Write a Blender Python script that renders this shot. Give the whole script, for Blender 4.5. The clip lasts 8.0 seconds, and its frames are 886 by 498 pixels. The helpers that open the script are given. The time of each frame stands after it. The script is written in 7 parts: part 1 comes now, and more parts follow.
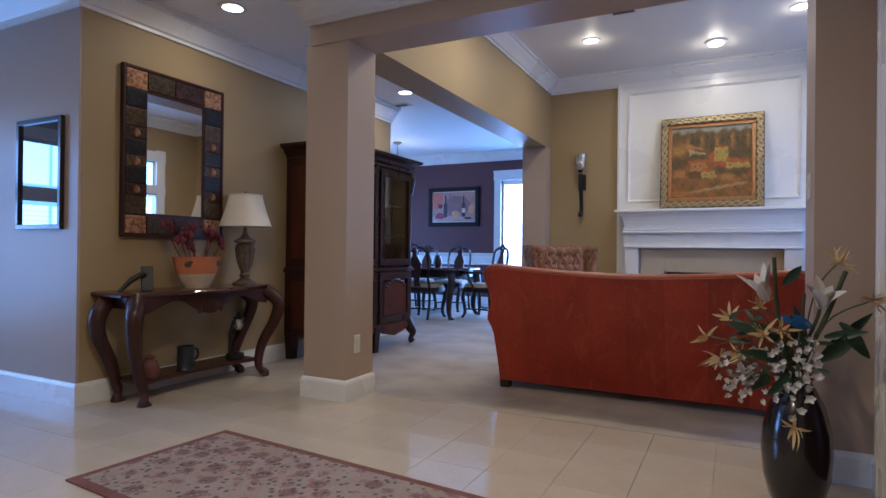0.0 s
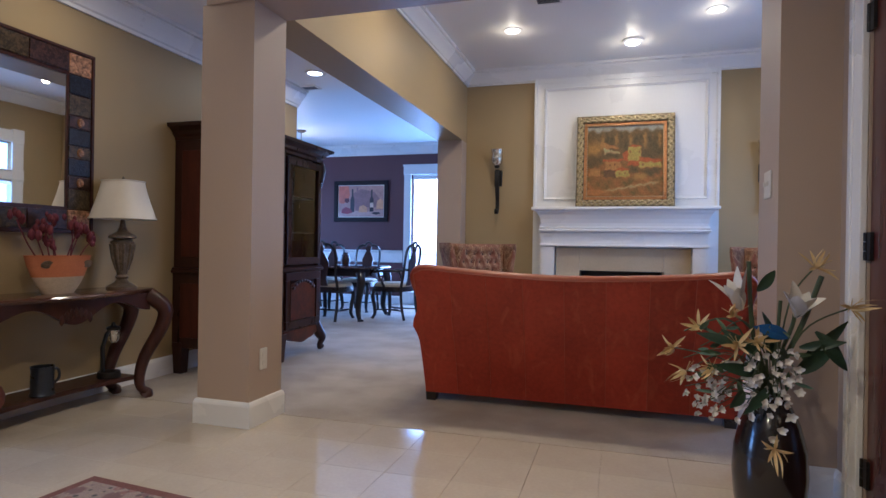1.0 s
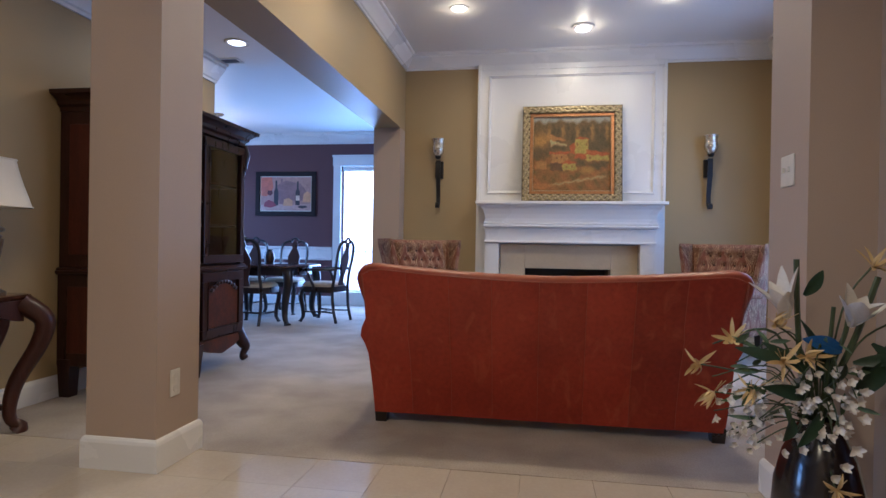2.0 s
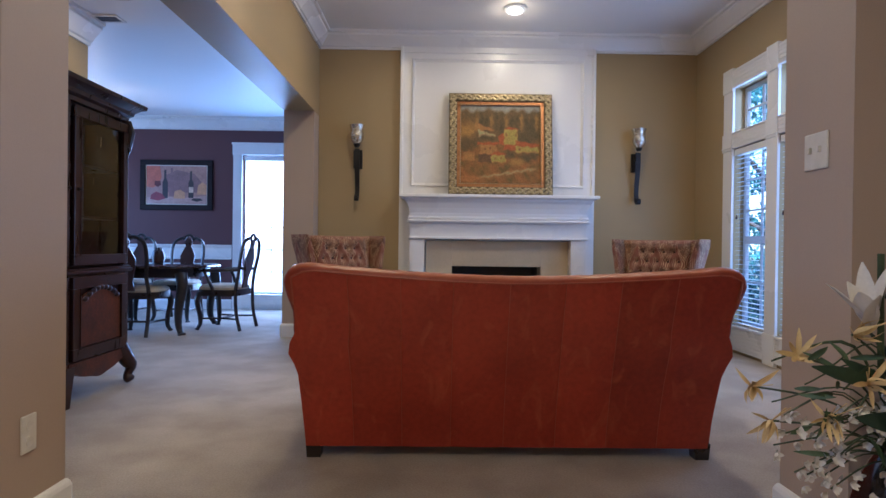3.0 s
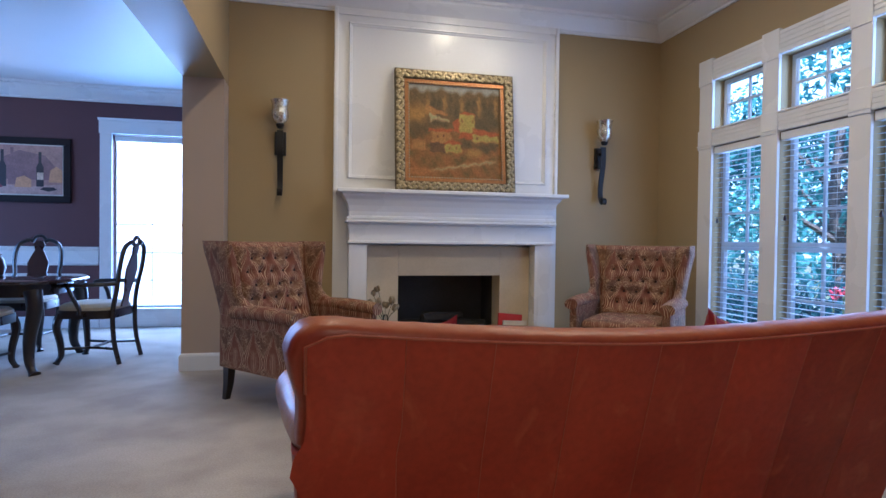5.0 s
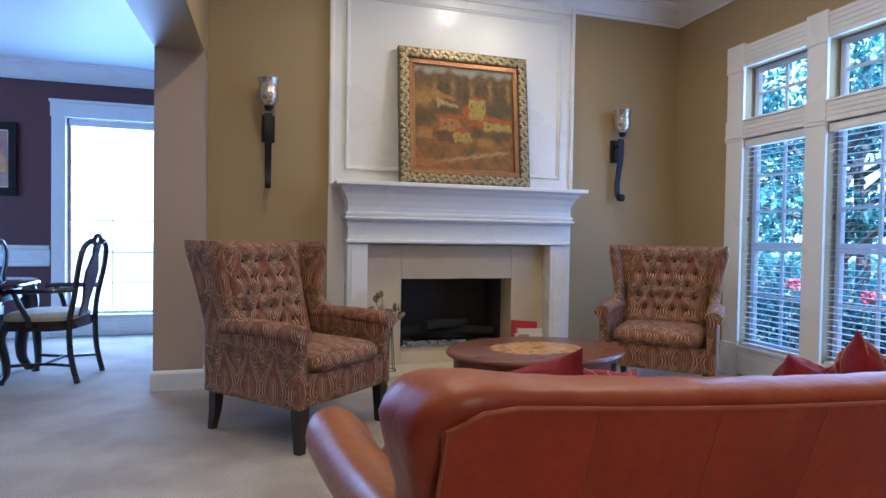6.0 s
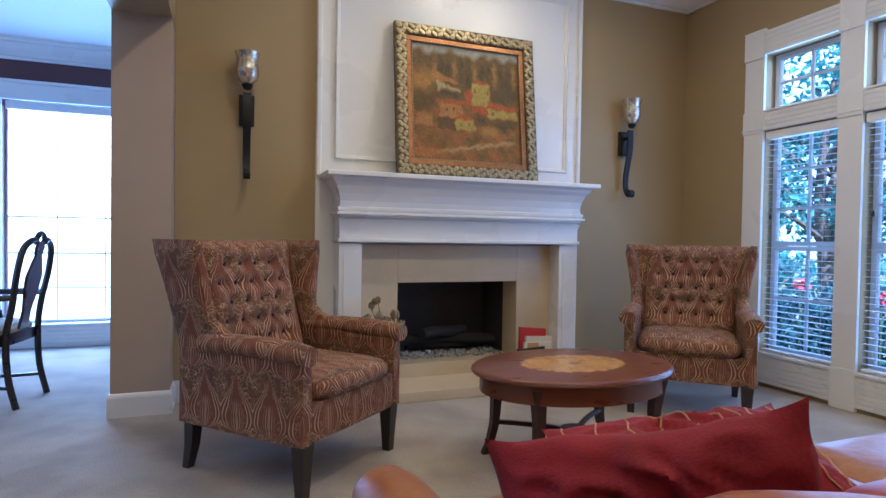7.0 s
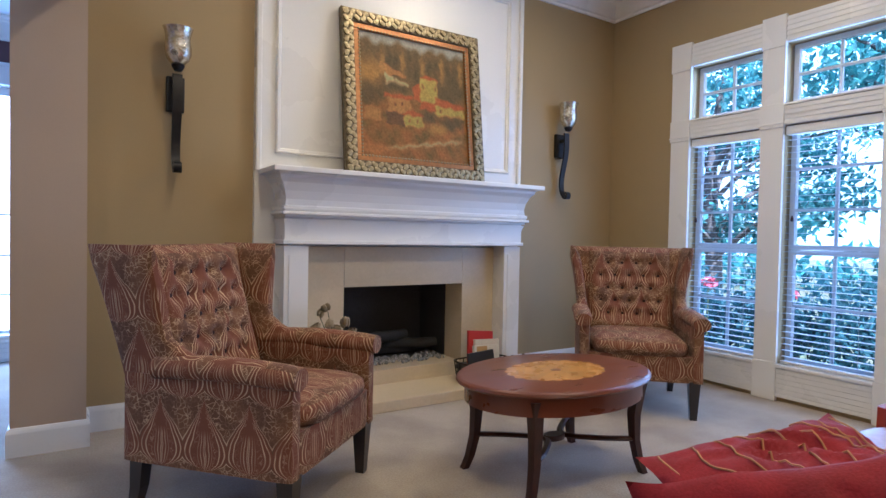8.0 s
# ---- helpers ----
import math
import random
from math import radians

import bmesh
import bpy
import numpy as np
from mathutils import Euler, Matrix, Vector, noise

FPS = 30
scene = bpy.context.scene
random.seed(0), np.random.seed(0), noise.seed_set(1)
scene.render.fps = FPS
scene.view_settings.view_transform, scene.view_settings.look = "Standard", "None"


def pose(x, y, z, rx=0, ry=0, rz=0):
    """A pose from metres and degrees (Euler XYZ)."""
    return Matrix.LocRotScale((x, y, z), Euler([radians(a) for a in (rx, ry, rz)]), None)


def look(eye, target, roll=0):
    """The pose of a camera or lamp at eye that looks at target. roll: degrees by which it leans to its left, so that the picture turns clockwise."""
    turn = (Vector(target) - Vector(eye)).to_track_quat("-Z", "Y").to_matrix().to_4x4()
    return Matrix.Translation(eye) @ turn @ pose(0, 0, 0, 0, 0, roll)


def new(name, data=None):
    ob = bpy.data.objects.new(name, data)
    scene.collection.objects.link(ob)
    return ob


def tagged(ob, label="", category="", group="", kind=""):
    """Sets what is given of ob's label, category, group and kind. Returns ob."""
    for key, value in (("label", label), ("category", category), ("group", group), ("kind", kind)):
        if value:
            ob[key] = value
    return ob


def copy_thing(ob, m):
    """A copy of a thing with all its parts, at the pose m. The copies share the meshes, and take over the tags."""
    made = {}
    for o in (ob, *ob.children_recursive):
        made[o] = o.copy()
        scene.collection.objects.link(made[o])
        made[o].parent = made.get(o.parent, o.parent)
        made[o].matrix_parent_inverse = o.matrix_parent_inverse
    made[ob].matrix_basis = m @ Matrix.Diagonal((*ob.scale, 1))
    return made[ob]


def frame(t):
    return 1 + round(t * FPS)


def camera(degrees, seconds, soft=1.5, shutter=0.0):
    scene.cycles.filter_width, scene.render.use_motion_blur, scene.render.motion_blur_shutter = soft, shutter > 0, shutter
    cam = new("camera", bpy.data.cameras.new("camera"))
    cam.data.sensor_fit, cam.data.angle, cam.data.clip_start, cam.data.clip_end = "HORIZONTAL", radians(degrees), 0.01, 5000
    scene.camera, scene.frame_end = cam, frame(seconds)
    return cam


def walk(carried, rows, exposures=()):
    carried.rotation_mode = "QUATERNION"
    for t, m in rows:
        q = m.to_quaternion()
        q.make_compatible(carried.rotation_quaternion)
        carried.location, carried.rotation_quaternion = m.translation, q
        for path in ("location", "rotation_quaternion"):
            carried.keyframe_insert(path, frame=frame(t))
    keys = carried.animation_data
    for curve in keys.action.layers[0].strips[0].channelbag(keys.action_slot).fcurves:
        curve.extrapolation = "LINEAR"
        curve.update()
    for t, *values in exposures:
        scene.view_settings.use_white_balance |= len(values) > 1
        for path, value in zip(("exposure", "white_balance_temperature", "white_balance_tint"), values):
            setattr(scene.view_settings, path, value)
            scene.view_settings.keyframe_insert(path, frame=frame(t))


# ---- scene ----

cam = camera(75.2, 8.0)
PATH = [
    (0, (-0.032, -0.297, 0.982), (-0.936, 1.487, 0.989), 0.6),
    (0.5, (-0.173, -0.146, 0.987), (-0.94, 1.701, 0.989), 0.6),
    (1, (-0.35, 0.029, 1.0), (-0.931, 1.942, 0.997), 0.9),
    (2.5, (-0.813, 0.74, 0.983), (-0.981, 2.733, 0.972), 0.8),
    (3, (-0.962, 0.997, 0.977), (-0.938, 2.997, 0.965), 0.7),
    (3.5, (-1.089, 1.286, 1.002), (-0.969, 3.282, 0.985), 0.7),
    (4, (-1.225, 1.535, 1.028), (-1.016, 3.524, 1.004), 0.8),
    (4.5, (-1.396, 1.776, 1.065), (-1.048, 3.745, 1.037), 0.7),
    (6, (-1.795, 2.671, 1.1), (-1.221, 4.587, 1.058), 0.9),
    (6.5, (-1.877, 2.948, 1.075), (-1.228, 4.84, 1.038), 0.8),
    (7, (-1.956, 3.228, 1.088), (-1.243, 5.096, 1.047), 0.9),
    (7.5, (-2.082, 3.402, 1.122), (-1.203, 5.197, 1.061), 1.2),
    (8, (-2.295, 3.589, 1.119), (-1.222, 5.276, 1.071), 1.1),
]
walk(cam, [(t, look(eye, target, roll)) for t, eye, target, roll in PATH], [(0, 1.88, 4330, 22), (1.2, 2.04, 4420, 22), (3.0, 1.92, 4560, 22), (4.7, 1.88, 4520, 21), (5.8, 2.07, 4450, 19), (7.0, 2.0, 4430, 19), (8, 2.22, 4570, 20)])

# ---- world and lamps ----
world = bpy.data.worlds.new("sky")
scene.world = world
world.use_nodes = True
wn = world.node_tree.nodes
sky = wn.new("ShaderNodeTexSky")
sky.sky_type, sky.sun_disc = "NISHITA", False
sky.sun_elevation, sky.sun_rotation = radians(48), radians(194)
world.node_tree.links.new(sky.outputs[0], wn["Background"].inputs[0])
wn["Background"].inputs[1].default_value = 0.15
sun = new("sun", bpy.data.lights.new("sun", "SUN"))
sun.data.energy, sun.data.angle, sun.data.color = 5.0, radians(0.5), (1, 0.94, 0.85)
sun.matrix_basis = look((-1.5, -6, 14), (1.5, 6, 0))

BLUE_DAY = (0.36, 0.64, 1.0)
LIVING_DAY = (0.52, 0.73, 1.0)
WARM = (1.0, 0.715, 0.31)
LEVEL = 0.25  # indoor light against the sun outside


def area(name, m, w, h, watts, color, shape="RECTANGLE", spread=180):
    ob = new(name, bpy.data.lights.new(name, "AREA"))
    d = ob.data
    d.shape, d.size, d.energy, d.color, d.spread = shape, w, watts * LEVEL, color, radians(spread)
    if shape in ("RECTANGLE", "ELLIPSE"):
        d.size_y = h
    ob.matrix_basis = m
    return ob


# daylight: over the living room windows, in the dining room window, in the hall window
for y in (6.165, 5.425, 4.685):
    area("window_daylight", look((1.855, y, 1.1), (0, y, 1.1)), 0.56, 1.6, 3.8, LIVING_DAY)
    area("window_daylight", look((1.945, y, 1.1), (0, y, 1.1)), 0.56, 1.6, 6.0, LIVING_DAY)
    area("transom_daylight", look((1.945, y, 2.28), (0, y, 2.28)), 0.56, 0.40, 2.7, LIVING_DAY)
area("dining_daylight", look((-3.23, 9.60, 1.3), (-3.23, 0, 1.0)), 1.2, 2.0, 62, BLUE_DAY)
# Extra dining daylight from an added west opening, out of view.
area("dining_daylight", look((-6.75, 7.6, 1.3), (0, 7.6, 1.3)), 1.4, 2.0, 45, BLUE_DAY)
area("hall_daylight", look((-6.44, 0.4, 1.2), (0, 0.4, 1.2)), 1.1, 1.7, 34, BLUE_DAY)
LAMPS = [  # recessed ceiling lamps: place and watts; y 4.2 pair, last three added unseen
    (-1.43, 5.95, 3.262, 10), (0.50, 5.90, 3.262, 10), (-1.43, 4.2, 3.262, 19), (0.50, 4.2, 3.262, 18),
    (-3.14, 4.92, 2.642, 10), (-3.14, 2.58, 2.642, 5), (-1.2, 0.9, 2.642, 30), (-1.2, -1.3, 2.642, 28), (-4.4, 0.2, 2.642, 7),
]
for x, y, z, watts in LAMPS:
    area("ceiling_lamp_glow", look((x, y, z - 0.006), (x, y, 0)), 0.13, 0, watts, WARM, "DISK", 172)

def bulb(name, at, watts, radius=0.05, color=WARM):
    ob = new(name, bpy.data.lights.new(name, "POINT"))
    ob.data.energy, ob.data.shadow_soft_size, ob.data.color = watts * LEVEL, radius, color
    ob.matrix_basis = pose(*at)
    return ob


for x, y, z, watts in LAMPS[:4]:
    bulb("ceiling_lamp_bulb", (x, y, z - 0.07), watts * 0.2)
bulb("spotlight_bulb", (-0.23, 6.54, 3.19), 3.8)
# Added point light above the hidden pendant shade, to whiten the dining ceiling.
bulb("pendant_ceiling_fill", (-5.15, 8.05, 2.30), 8, 0.06, (1.0, 0.78, 0.5))

# ---- materials ----
def mat(name, color, rough=0.5, metal=0.0, second=None, scale=6.0, spread=0.5, grain=0.0, grain_scale=120.0, bump=0.0,
        stretch=(1, 1, 1), piece=0.0, rough_var=0.1, coat=0.0, sheen=0.0, spec=0.5):
    """A surface with two scales of variation: broad patches towards a second colour, and fine grain with relief."""
    m = bpy.data.materials.new(name)
    m.use_nodes = True
    nt = m.node_tree
    n, l = nt.nodes, nt.links
    b = n["Principled BSDF"]
    b.inputs["Roughness"].default_value = rough
    b.inputs["Metallic"].default_value = metal
    b.inputs["Coat Weight"].default_value = coat
    b.inputs["Sheen Weight"].default_value = sheen
    b.inputs["Specular IOR Level"].default_value = spec
    tc = n.new("ShaderNodeTexCoord")
    mp = n.new("ShaderNodeMapping")
    mp.inputs["Scale"].default_value = stretch
    l.new(tc.outputs["Object"], mp.inputs[0])
    big = n.new("ShaderNodeTexNoise")
    big.inputs["Scale"].default_value, big.inputs["Detail"].default_value = scale, 5
    l.new(mp.outputs[0], big.inputs["Vector"])
    ramp = n.new("ShaderNodeValToRGB")
    second = second or tuple(c * 0.82 for c in color)
    ramp.color_ramp.elements[0].position, ramp.color_ramp.elements[1].position = 0.5 - spread / 2, 0.5 + spread / 2
    ramp.color_ramp.elements[0].color, ramp.color_ramp.elements[1].color = (*second, 1), (*color, 1)
    l.new(big.outputs["Fac"], ramp.inputs[0])
    out = ramp.outputs[0]
    fine = n.new("ShaderNodeTexNoise")
    fine.inputs["Scale"].default_value, fine.inputs["Detail"].default_value = grain_scale, 3
    l.new(mp.outputs[0], fine.inputs["Vector"])
    if grain:
        mr = n.new("ShaderNodeMapRange")
        mr.inputs["To Min"].default_value, mr.inputs["To Max"].default_value = 1 - grain, 1 + grain
        mr.inputs["From Min"].default_value, mr.inputs["From Max"].default_value = 0.25, 0.75
        l.new(fine.outputs["Fac"], mr.inputs[0])
        mul = n.new("ShaderNodeVectorMath")
        mul.operation = "SCALE"
        l.new(out, mul.inputs[0]), l.new(mr.outputs[0], mul.inputs["Scale"])
        out = mul.outputs[0]
    if piece:
        oi = n.new("ShaderNodeObjectInfo")
        mr = n.new("ShaderNodeMapRange")
        mr.inputs["To Min"].default_value, mr.inputs["To Max"].default_value = 1 - piece, 1 + piece
        l.new(oi.outputs["Random"], mr.inputs[0])
        mul = n.new("ShaderNodeVectorMath")
        mul.operation = "SCALE"
        l.new(out, mul.inputs[0]), l.new(mr.outputs[0], mul.inputs["Scale"])
        out = mul.outputs[0]
    l.new(out, b.inputs["Base Color"])
    if rough_var:
        rr = n.new("ShaderNodeMapRange")
        rr.inputs["To Min"].default_value, rr.inputs["To Max"].default_value = max(0.03, rough - rough_var), min(1, rough + rough_var)
        l.new(big.outputs["Fac"], rr.inputs[0])
        l.new(rr.outputs[0], b.inputs["Roughness"])
    if bump:
        bp = n.new("ShaderNodeBump")
        bp.inputs["Strength"].default_value, bp.inputs["Distance"].default_value = bump, 0.004
        l.new(fine.outputs["Fac"], bp.inputs["Height"])
        l.new(bp.outputs[0], b.inputs["Normal"])
    return m


def glow(name, color, strength):
    m = bpy.data.materials.new(name)
    m.use_nodes = True
    b = m.node_tree.nodes["Principled BSDF"]
    b.inputs["Base Color"].default_value = (0.8, 0.8, 0.8, 1)
    b.inputs["Emission Color"].default_value = (*color, 1)
    b.inputs["Emission Strength"].default_value = strength
    return m


def clear(name, tint=(1, 1, 1), rough=0.0, ior=1.45):
    m = bpy.data.materials.new(name)
    m.use_nodes = True
    b = m.node_tree.nodes["Principled BSDF"]
    b.inputs["Base Color"].default_value = (*tint, 1)
    b.inputs["Roughness"].default_value = rough
    b.inputs["Transmission Weight"].default_value = 1
    b.inputs["IOR"].default_value = ior
    return m


def paisley(name, base, second, red, line):
    """Woven upholstery: rows of nested drop-shaped light lines with small dots on a mottled ground."""
    m = bpy.data.materials.new(name)
    m.use_nodes = True
    n, l = m.node_tree.nodes, m.node_tree.links
    b = n["Principled BSDF"]
    b.inputs["Roughness"].default_value = 0.9
    b.inputs["Sheen Weight"].default_value = 0.04
    b.inputs["Specular IOR Level"].default_value = 0.25

    def calc(op, *args):
        node = n.new("ShaderNodeMath")
        node.operation = op
        for k, v in enumerate(args):
            if isinstance(v, (int, float)):
                node.inputs[k].default_value = v
            else:
                l.new(v, node.inputs[k])
        return node.outputs[0]

    def noisy(scale, detail=2.0):
        node = n.new("ShaderNodeTexNoise")
        node.inputs["Scale"].default_value, node.inputs["Detail"].default_value = scale, detail
        l.new(tc.outputs["Object"], node.inputs["Vector"])
        return node.outputs["Fac"]

    def span(v, a, b2, c=0.0, d=1.0):
        node = n.new("ShaderNodeMapRange")
        for k, q in zip(("From Min", "From Max", "To Min", "To Max"), (a, b2, c, d)):
            node.inputs[k].default_value = q
        l.new(v, node.inputs[0])
        return node.outputs[0]

    def blend(f, a, b2):
        node = n.new("ShaderNodeMix")
        node.data_type = "RGBA"
        for k, q in (("A", a), ("B", b2)):
            if isinstance(q, tuple):
                node.inputs[k].default_value = (*q, 1)
            else:
                l.new(q, node.inputs[k])
        l.new(f, node.inputs["Factor"])
        return node.outputs["Result"]

    tc = n.new("ShaderNodeTexCoord")
    at, nm = n.new("ShaderNodeSeparateXYZ"), n.new("ShaderNodeSeparateXYZ")
    l.new(tc.outputs["Object"], at.inputs[0]), l.new(tc.outputs["Normal"], nm.inputs[0])
    x, y, z = at.outputs
    side = calc("GREATER_THAN", calc("ABSOLUTE", nm.outputs[0]), 0.62)
    flat = calc("GREATER_THAN", calc("ABSOLUTE", nm.outputs[2]), 0.78)
    u = calc("ADD", x, calc("MULTIPLY", side, calc("SUBTRACT", y, x)))
    v = calc("ADD", z, calc("MULTIPLY", flat, calc("SUBTRACT", y, z)))
    u = calc("MULTIPLY_ADD", noisy(9), 0.03, u)
    v = calc("MULTIPLY_ADD", noisy(7), 0.035, v)
    U, V = calc("DIVIDE", u, 0.19), calc("DIVIDE", v, 0.26)
    row = calc("FLOOR", V)
    U = calc("MULTIPLY_ADD", calc("FLOORED_MODULO", row, 2.0), 0.5, U)
    fu = calc("ABSOLUTE", calc("SUBTRACT", calc("FRACT", U), 0.5))
    h = calc("FRACT", V)
    # half width of a drop at height h: round below, drawn out to a point above
    wide = calc("MULTIPLY", calc("POWER", calc("SUBTRACT", 1.03, h), 1.75), calc("MULTIPLY", calc("SQRT", h), 1.56))
    q = calc("DIVIDE", fu, wide)
    inside = span(q, 1.03, 0.98)
    rim = calc("MULTIPLY", span(q, 0.60, 0.63), span(q, 1.18, 1.15))
    drops = calc("MULTIPLY", span(calc("SINE", calc("MULTIPLY", q, 30.0)), 0.45, 0.9), rim)
    heart = calc("MULTIPLY", span(calc("SINE", calc("MULTIPLY", q, 44.0)), 0.4, 0.9), calc("MULTIPLY", span(q, 0.34, 0.30), span(h, 0.55, 0.45, 0.0, 0.8)))
    drops = calc("MULTIPLY", calc("MAXIMUM", drops, heart), span(noisy(14), 0.3, 0.5, 0.35, 1.0))
    curl = n.new("ShaderNodeTexVoronoi")
    curl.feature = "DISTANCE_TO_EDGE"
    curl.inputs["Scale"].default_value = 46
    warp = n.new("ShaderNodeVectorMath")
    warp.operation = "MULTIPLY_ADD"
    warp_noise = n.new("ShaderNodeTexNoise")
    warp_noise.inputs["Scale"].default_value = 22
    l.new(tc.outputs["Object"], warp_noise.inputs["Vector"])
    l.new(warp_noise.outputs["Color"], warp.inputs[0]), l.new(tc.outputs["Object"], warp.inputs[2])
    warp.inputs[1].default_value = (0.06, 0.06, 0.06)
    l.new(warp.outputs[0], curl.inputs["Vector"])
    outside = calc("MAXIMUM", span(q, 1.14, 1.2), calc("MULTIPLY", span(q, 0.36, 0.40, 0.0, 0.6), span(q, 0.60, 0.56)))
    filigree = calc("MULTIPLY", calc("MULTIPLY", span(curl.outputs["Distance"], 0.075, 0.02), outside), span(noisy(18), 0.40, 0.58, 0.1, 0.75))
    dots = n.new("ShaderNodeTexVoronoi")
    dots.inputs["Scale"].default_value = 62
    l.new(tc.outputs["Object"], dots.inputs["Vector"])
    speck = calc("MULTIPLY", span(dots.outputs["Distance"], 0.2, 0.34, 0.55, 0.0), calc("MULTIPLY", span(h, 0.22, 0.14), outside))
    marks = calc("MAXIMUM", calc("MAXIMUM", drops, filigree), speck)
    ground = blend(span(noisy(9), 0.38, 0.6), base, second)
    ground = blend(inside, ground, red)
    l.new(blend(marks, ground, line), b.inputs["Base Color"])
    bp = n.new("ShaderNodeBump")
    bp.inputs["Strength"].default_value, bp.inputs["Distance"].default_value = 0.35, 0.003
    l.new(calc("ADD", noisy(260), marks), bp.inputs["Height"]), l.new(bp.outputs[0], b.inputs["Normal"])
    return m


def painted(name):
    """Oil paint that takes its picture from the mesh's own colours, with brush grain."""
    m = mat(name, (1, 1, 1), 0.6, spec=0.25, second=(0.72, 0.74, 0.7), scale=26, spread=0.6, grain=0.22, grain_scale=70, bump=0.5)
    n, l = m.node_tree.nodes, m.node_tree.links
    b = n["Principled BSDF"]
    at, mul = n.new("ShaderNodeVertexColor"), n.new("ShaderNodeVectorMath")
    at.layer_name, mul.operation = "paint", "MULTIPLY"
    l.new(b.inputs["Base Color"].links[0].from_socket, mul.inputs[0]), l.new(at.outputs["Color"], mul.inputs[1])
    l.new(mul.outputs[0], b.inputs["Base Color"])
    return m


TAN = mat("tan_wall_paint", (0.37, 0.275, 0.13), 0.5, second=(0.345, 0.255, 0.12), scale=1.6, grain=0.03, grain_scale=220, bump=0.12, rough_var=0.08, spec=0.3)
TAUPE = mat("taupe_wall_paint", (0.43, 0.335, 0.245), 0.42, second=(0.405, 0.312, 0.228), scale=1.6, grain=0.03, grain_scale=220, bump=0.12, rough_var=0.08)
PLUM = mat("dark_plum_wall_paint", (0.102, 0.040, 0.040), 0.6, second=(0.09, 0.034, 0.035), scale=2.0, grain=0.04, grain_scale=220, bump=0.12)
WHITE = mat("white_gloss_paint", (0.78, 0.77, 0.74), 0.28, second=(0.765, 0.755, 0.725), scale=1.5, spread=0.9, grain=0.012, grain_scale=90, bump=0.03, rough_var=0.06)
CEIL = mat("ceiling_paint", (0.80, 0.79, 0.77), 0.5, second=(0.77, 0.76, 0.74), scale=1.2, grain=0.03, grain_scale=160, bump=0.2)
TILE = mat("cream_floor_tile", (0.56, 0.49, 0.385), 0.10, second=(0.47, 0.40, 0.31), scale=3.0, grain=0.04, grain_scale=60, bump=0.015, piece=0.025, rough_var=0.06)
GROUT = mat("grout", (0.60, 0.53, 0.42), 0.85, scale=30, grain=0.1, bump=0.2)
HEARTH = mat("cream_hearth_tile", (0.60, 0.50, 0.33), 0.34, second=(0.55, 0.45, 0.29), scale=6.0, grain=0.04, grain_scale=60, bump=0.03, piece=0.03)
CARPET = mat("beige_carpet", (0.42, 0.36, 0.275), 0.95, second=(0.315, 0.262, 0.195), scale=2.8, spread=0.26, grain=0.16, grain_scale=110, bump=0.6, rough_var=0, sheen=0.25, spec=0.1)
LEATHER = mat("rust_red_leather", (0.335, 0.040, 0.010), 0.38, second=(0.215, 0.022, 0.007), scale=3.2, spread=0.6, grain=0.14, grain_scale=45, bump=0.16, piece=0.16, rough_var=0.14, spec=0.38)


def scuffed(m, colour, scale):
    """Light rubbed scuffs over a leather."""
    n, l = m.node_tree.nodes, m.node_tree.links
    b = n["Principled BSDF"]
    tc, mp, no, rp, mix = (n.new("ShaderNode" + k) for k in ("TexCoord", "Mapping", "TexNoise", "ValToRGB", "Mix"))
    mp.inputs["Scale"].default_value, mp.inputs["Rotation"].default_value = (1, 1, 0.45), (0, 0.6, 0)
    no.inputs["Scale"].default_value, no.inputs["Detail"].default_value, no.inputs["Distortion"].default_value = scale, 6, 1.5
    rp.color_ramp.elements[0].position, rp.color_ramp.elements[1].position = 0.57, 0.74
    rp.color_ramp.elements[0].color, rp.color_ramp.elements[1].color = (0, 0, 0, 1), (0.4, 0.4, 0.4, 1)
    mix.data_type = "RGBA"
    mix.inputs["B"].default_value = (*colour, 1)
    l.new(tc.outputs["Object"], mp.inputs[0]), l.new(mp.outputs[0], no.inputs["Vector"]), l.new(no.outputs["Fac"], rp.inputs[0])
    l.new(rp.outputs[0], mix.inputs["Factor"]), l.new(b.inputs["Base Color"].links[0].from_socket, mix.inputs["A"])
    l.new(mix.outputs["Result"], b.inputs["Base Color"])


scuffed(LEATHER, (0.48, 0.12, 0.04), 9.0)
TANLEATHER = mat("worn_orange_leather", (0.34, 0.135, 0.030), 0.36, second=(0.24, 0.075, 0.022), scale=6, spread=0.6, grain=0.14, grain_scale=28, bump=0.55, rough_var=0.16, coat=0.05)
ROLLLEATHER = mat("orange_topped_red_leather", (0.29, 0.044, 0.013), 0.38, second=(0.21, 0.028, 0.009), scale=5, spread=0.6, grain=0.12, grain_scale=26, bump=0.6, rough_var=0.16, spec=0.4)


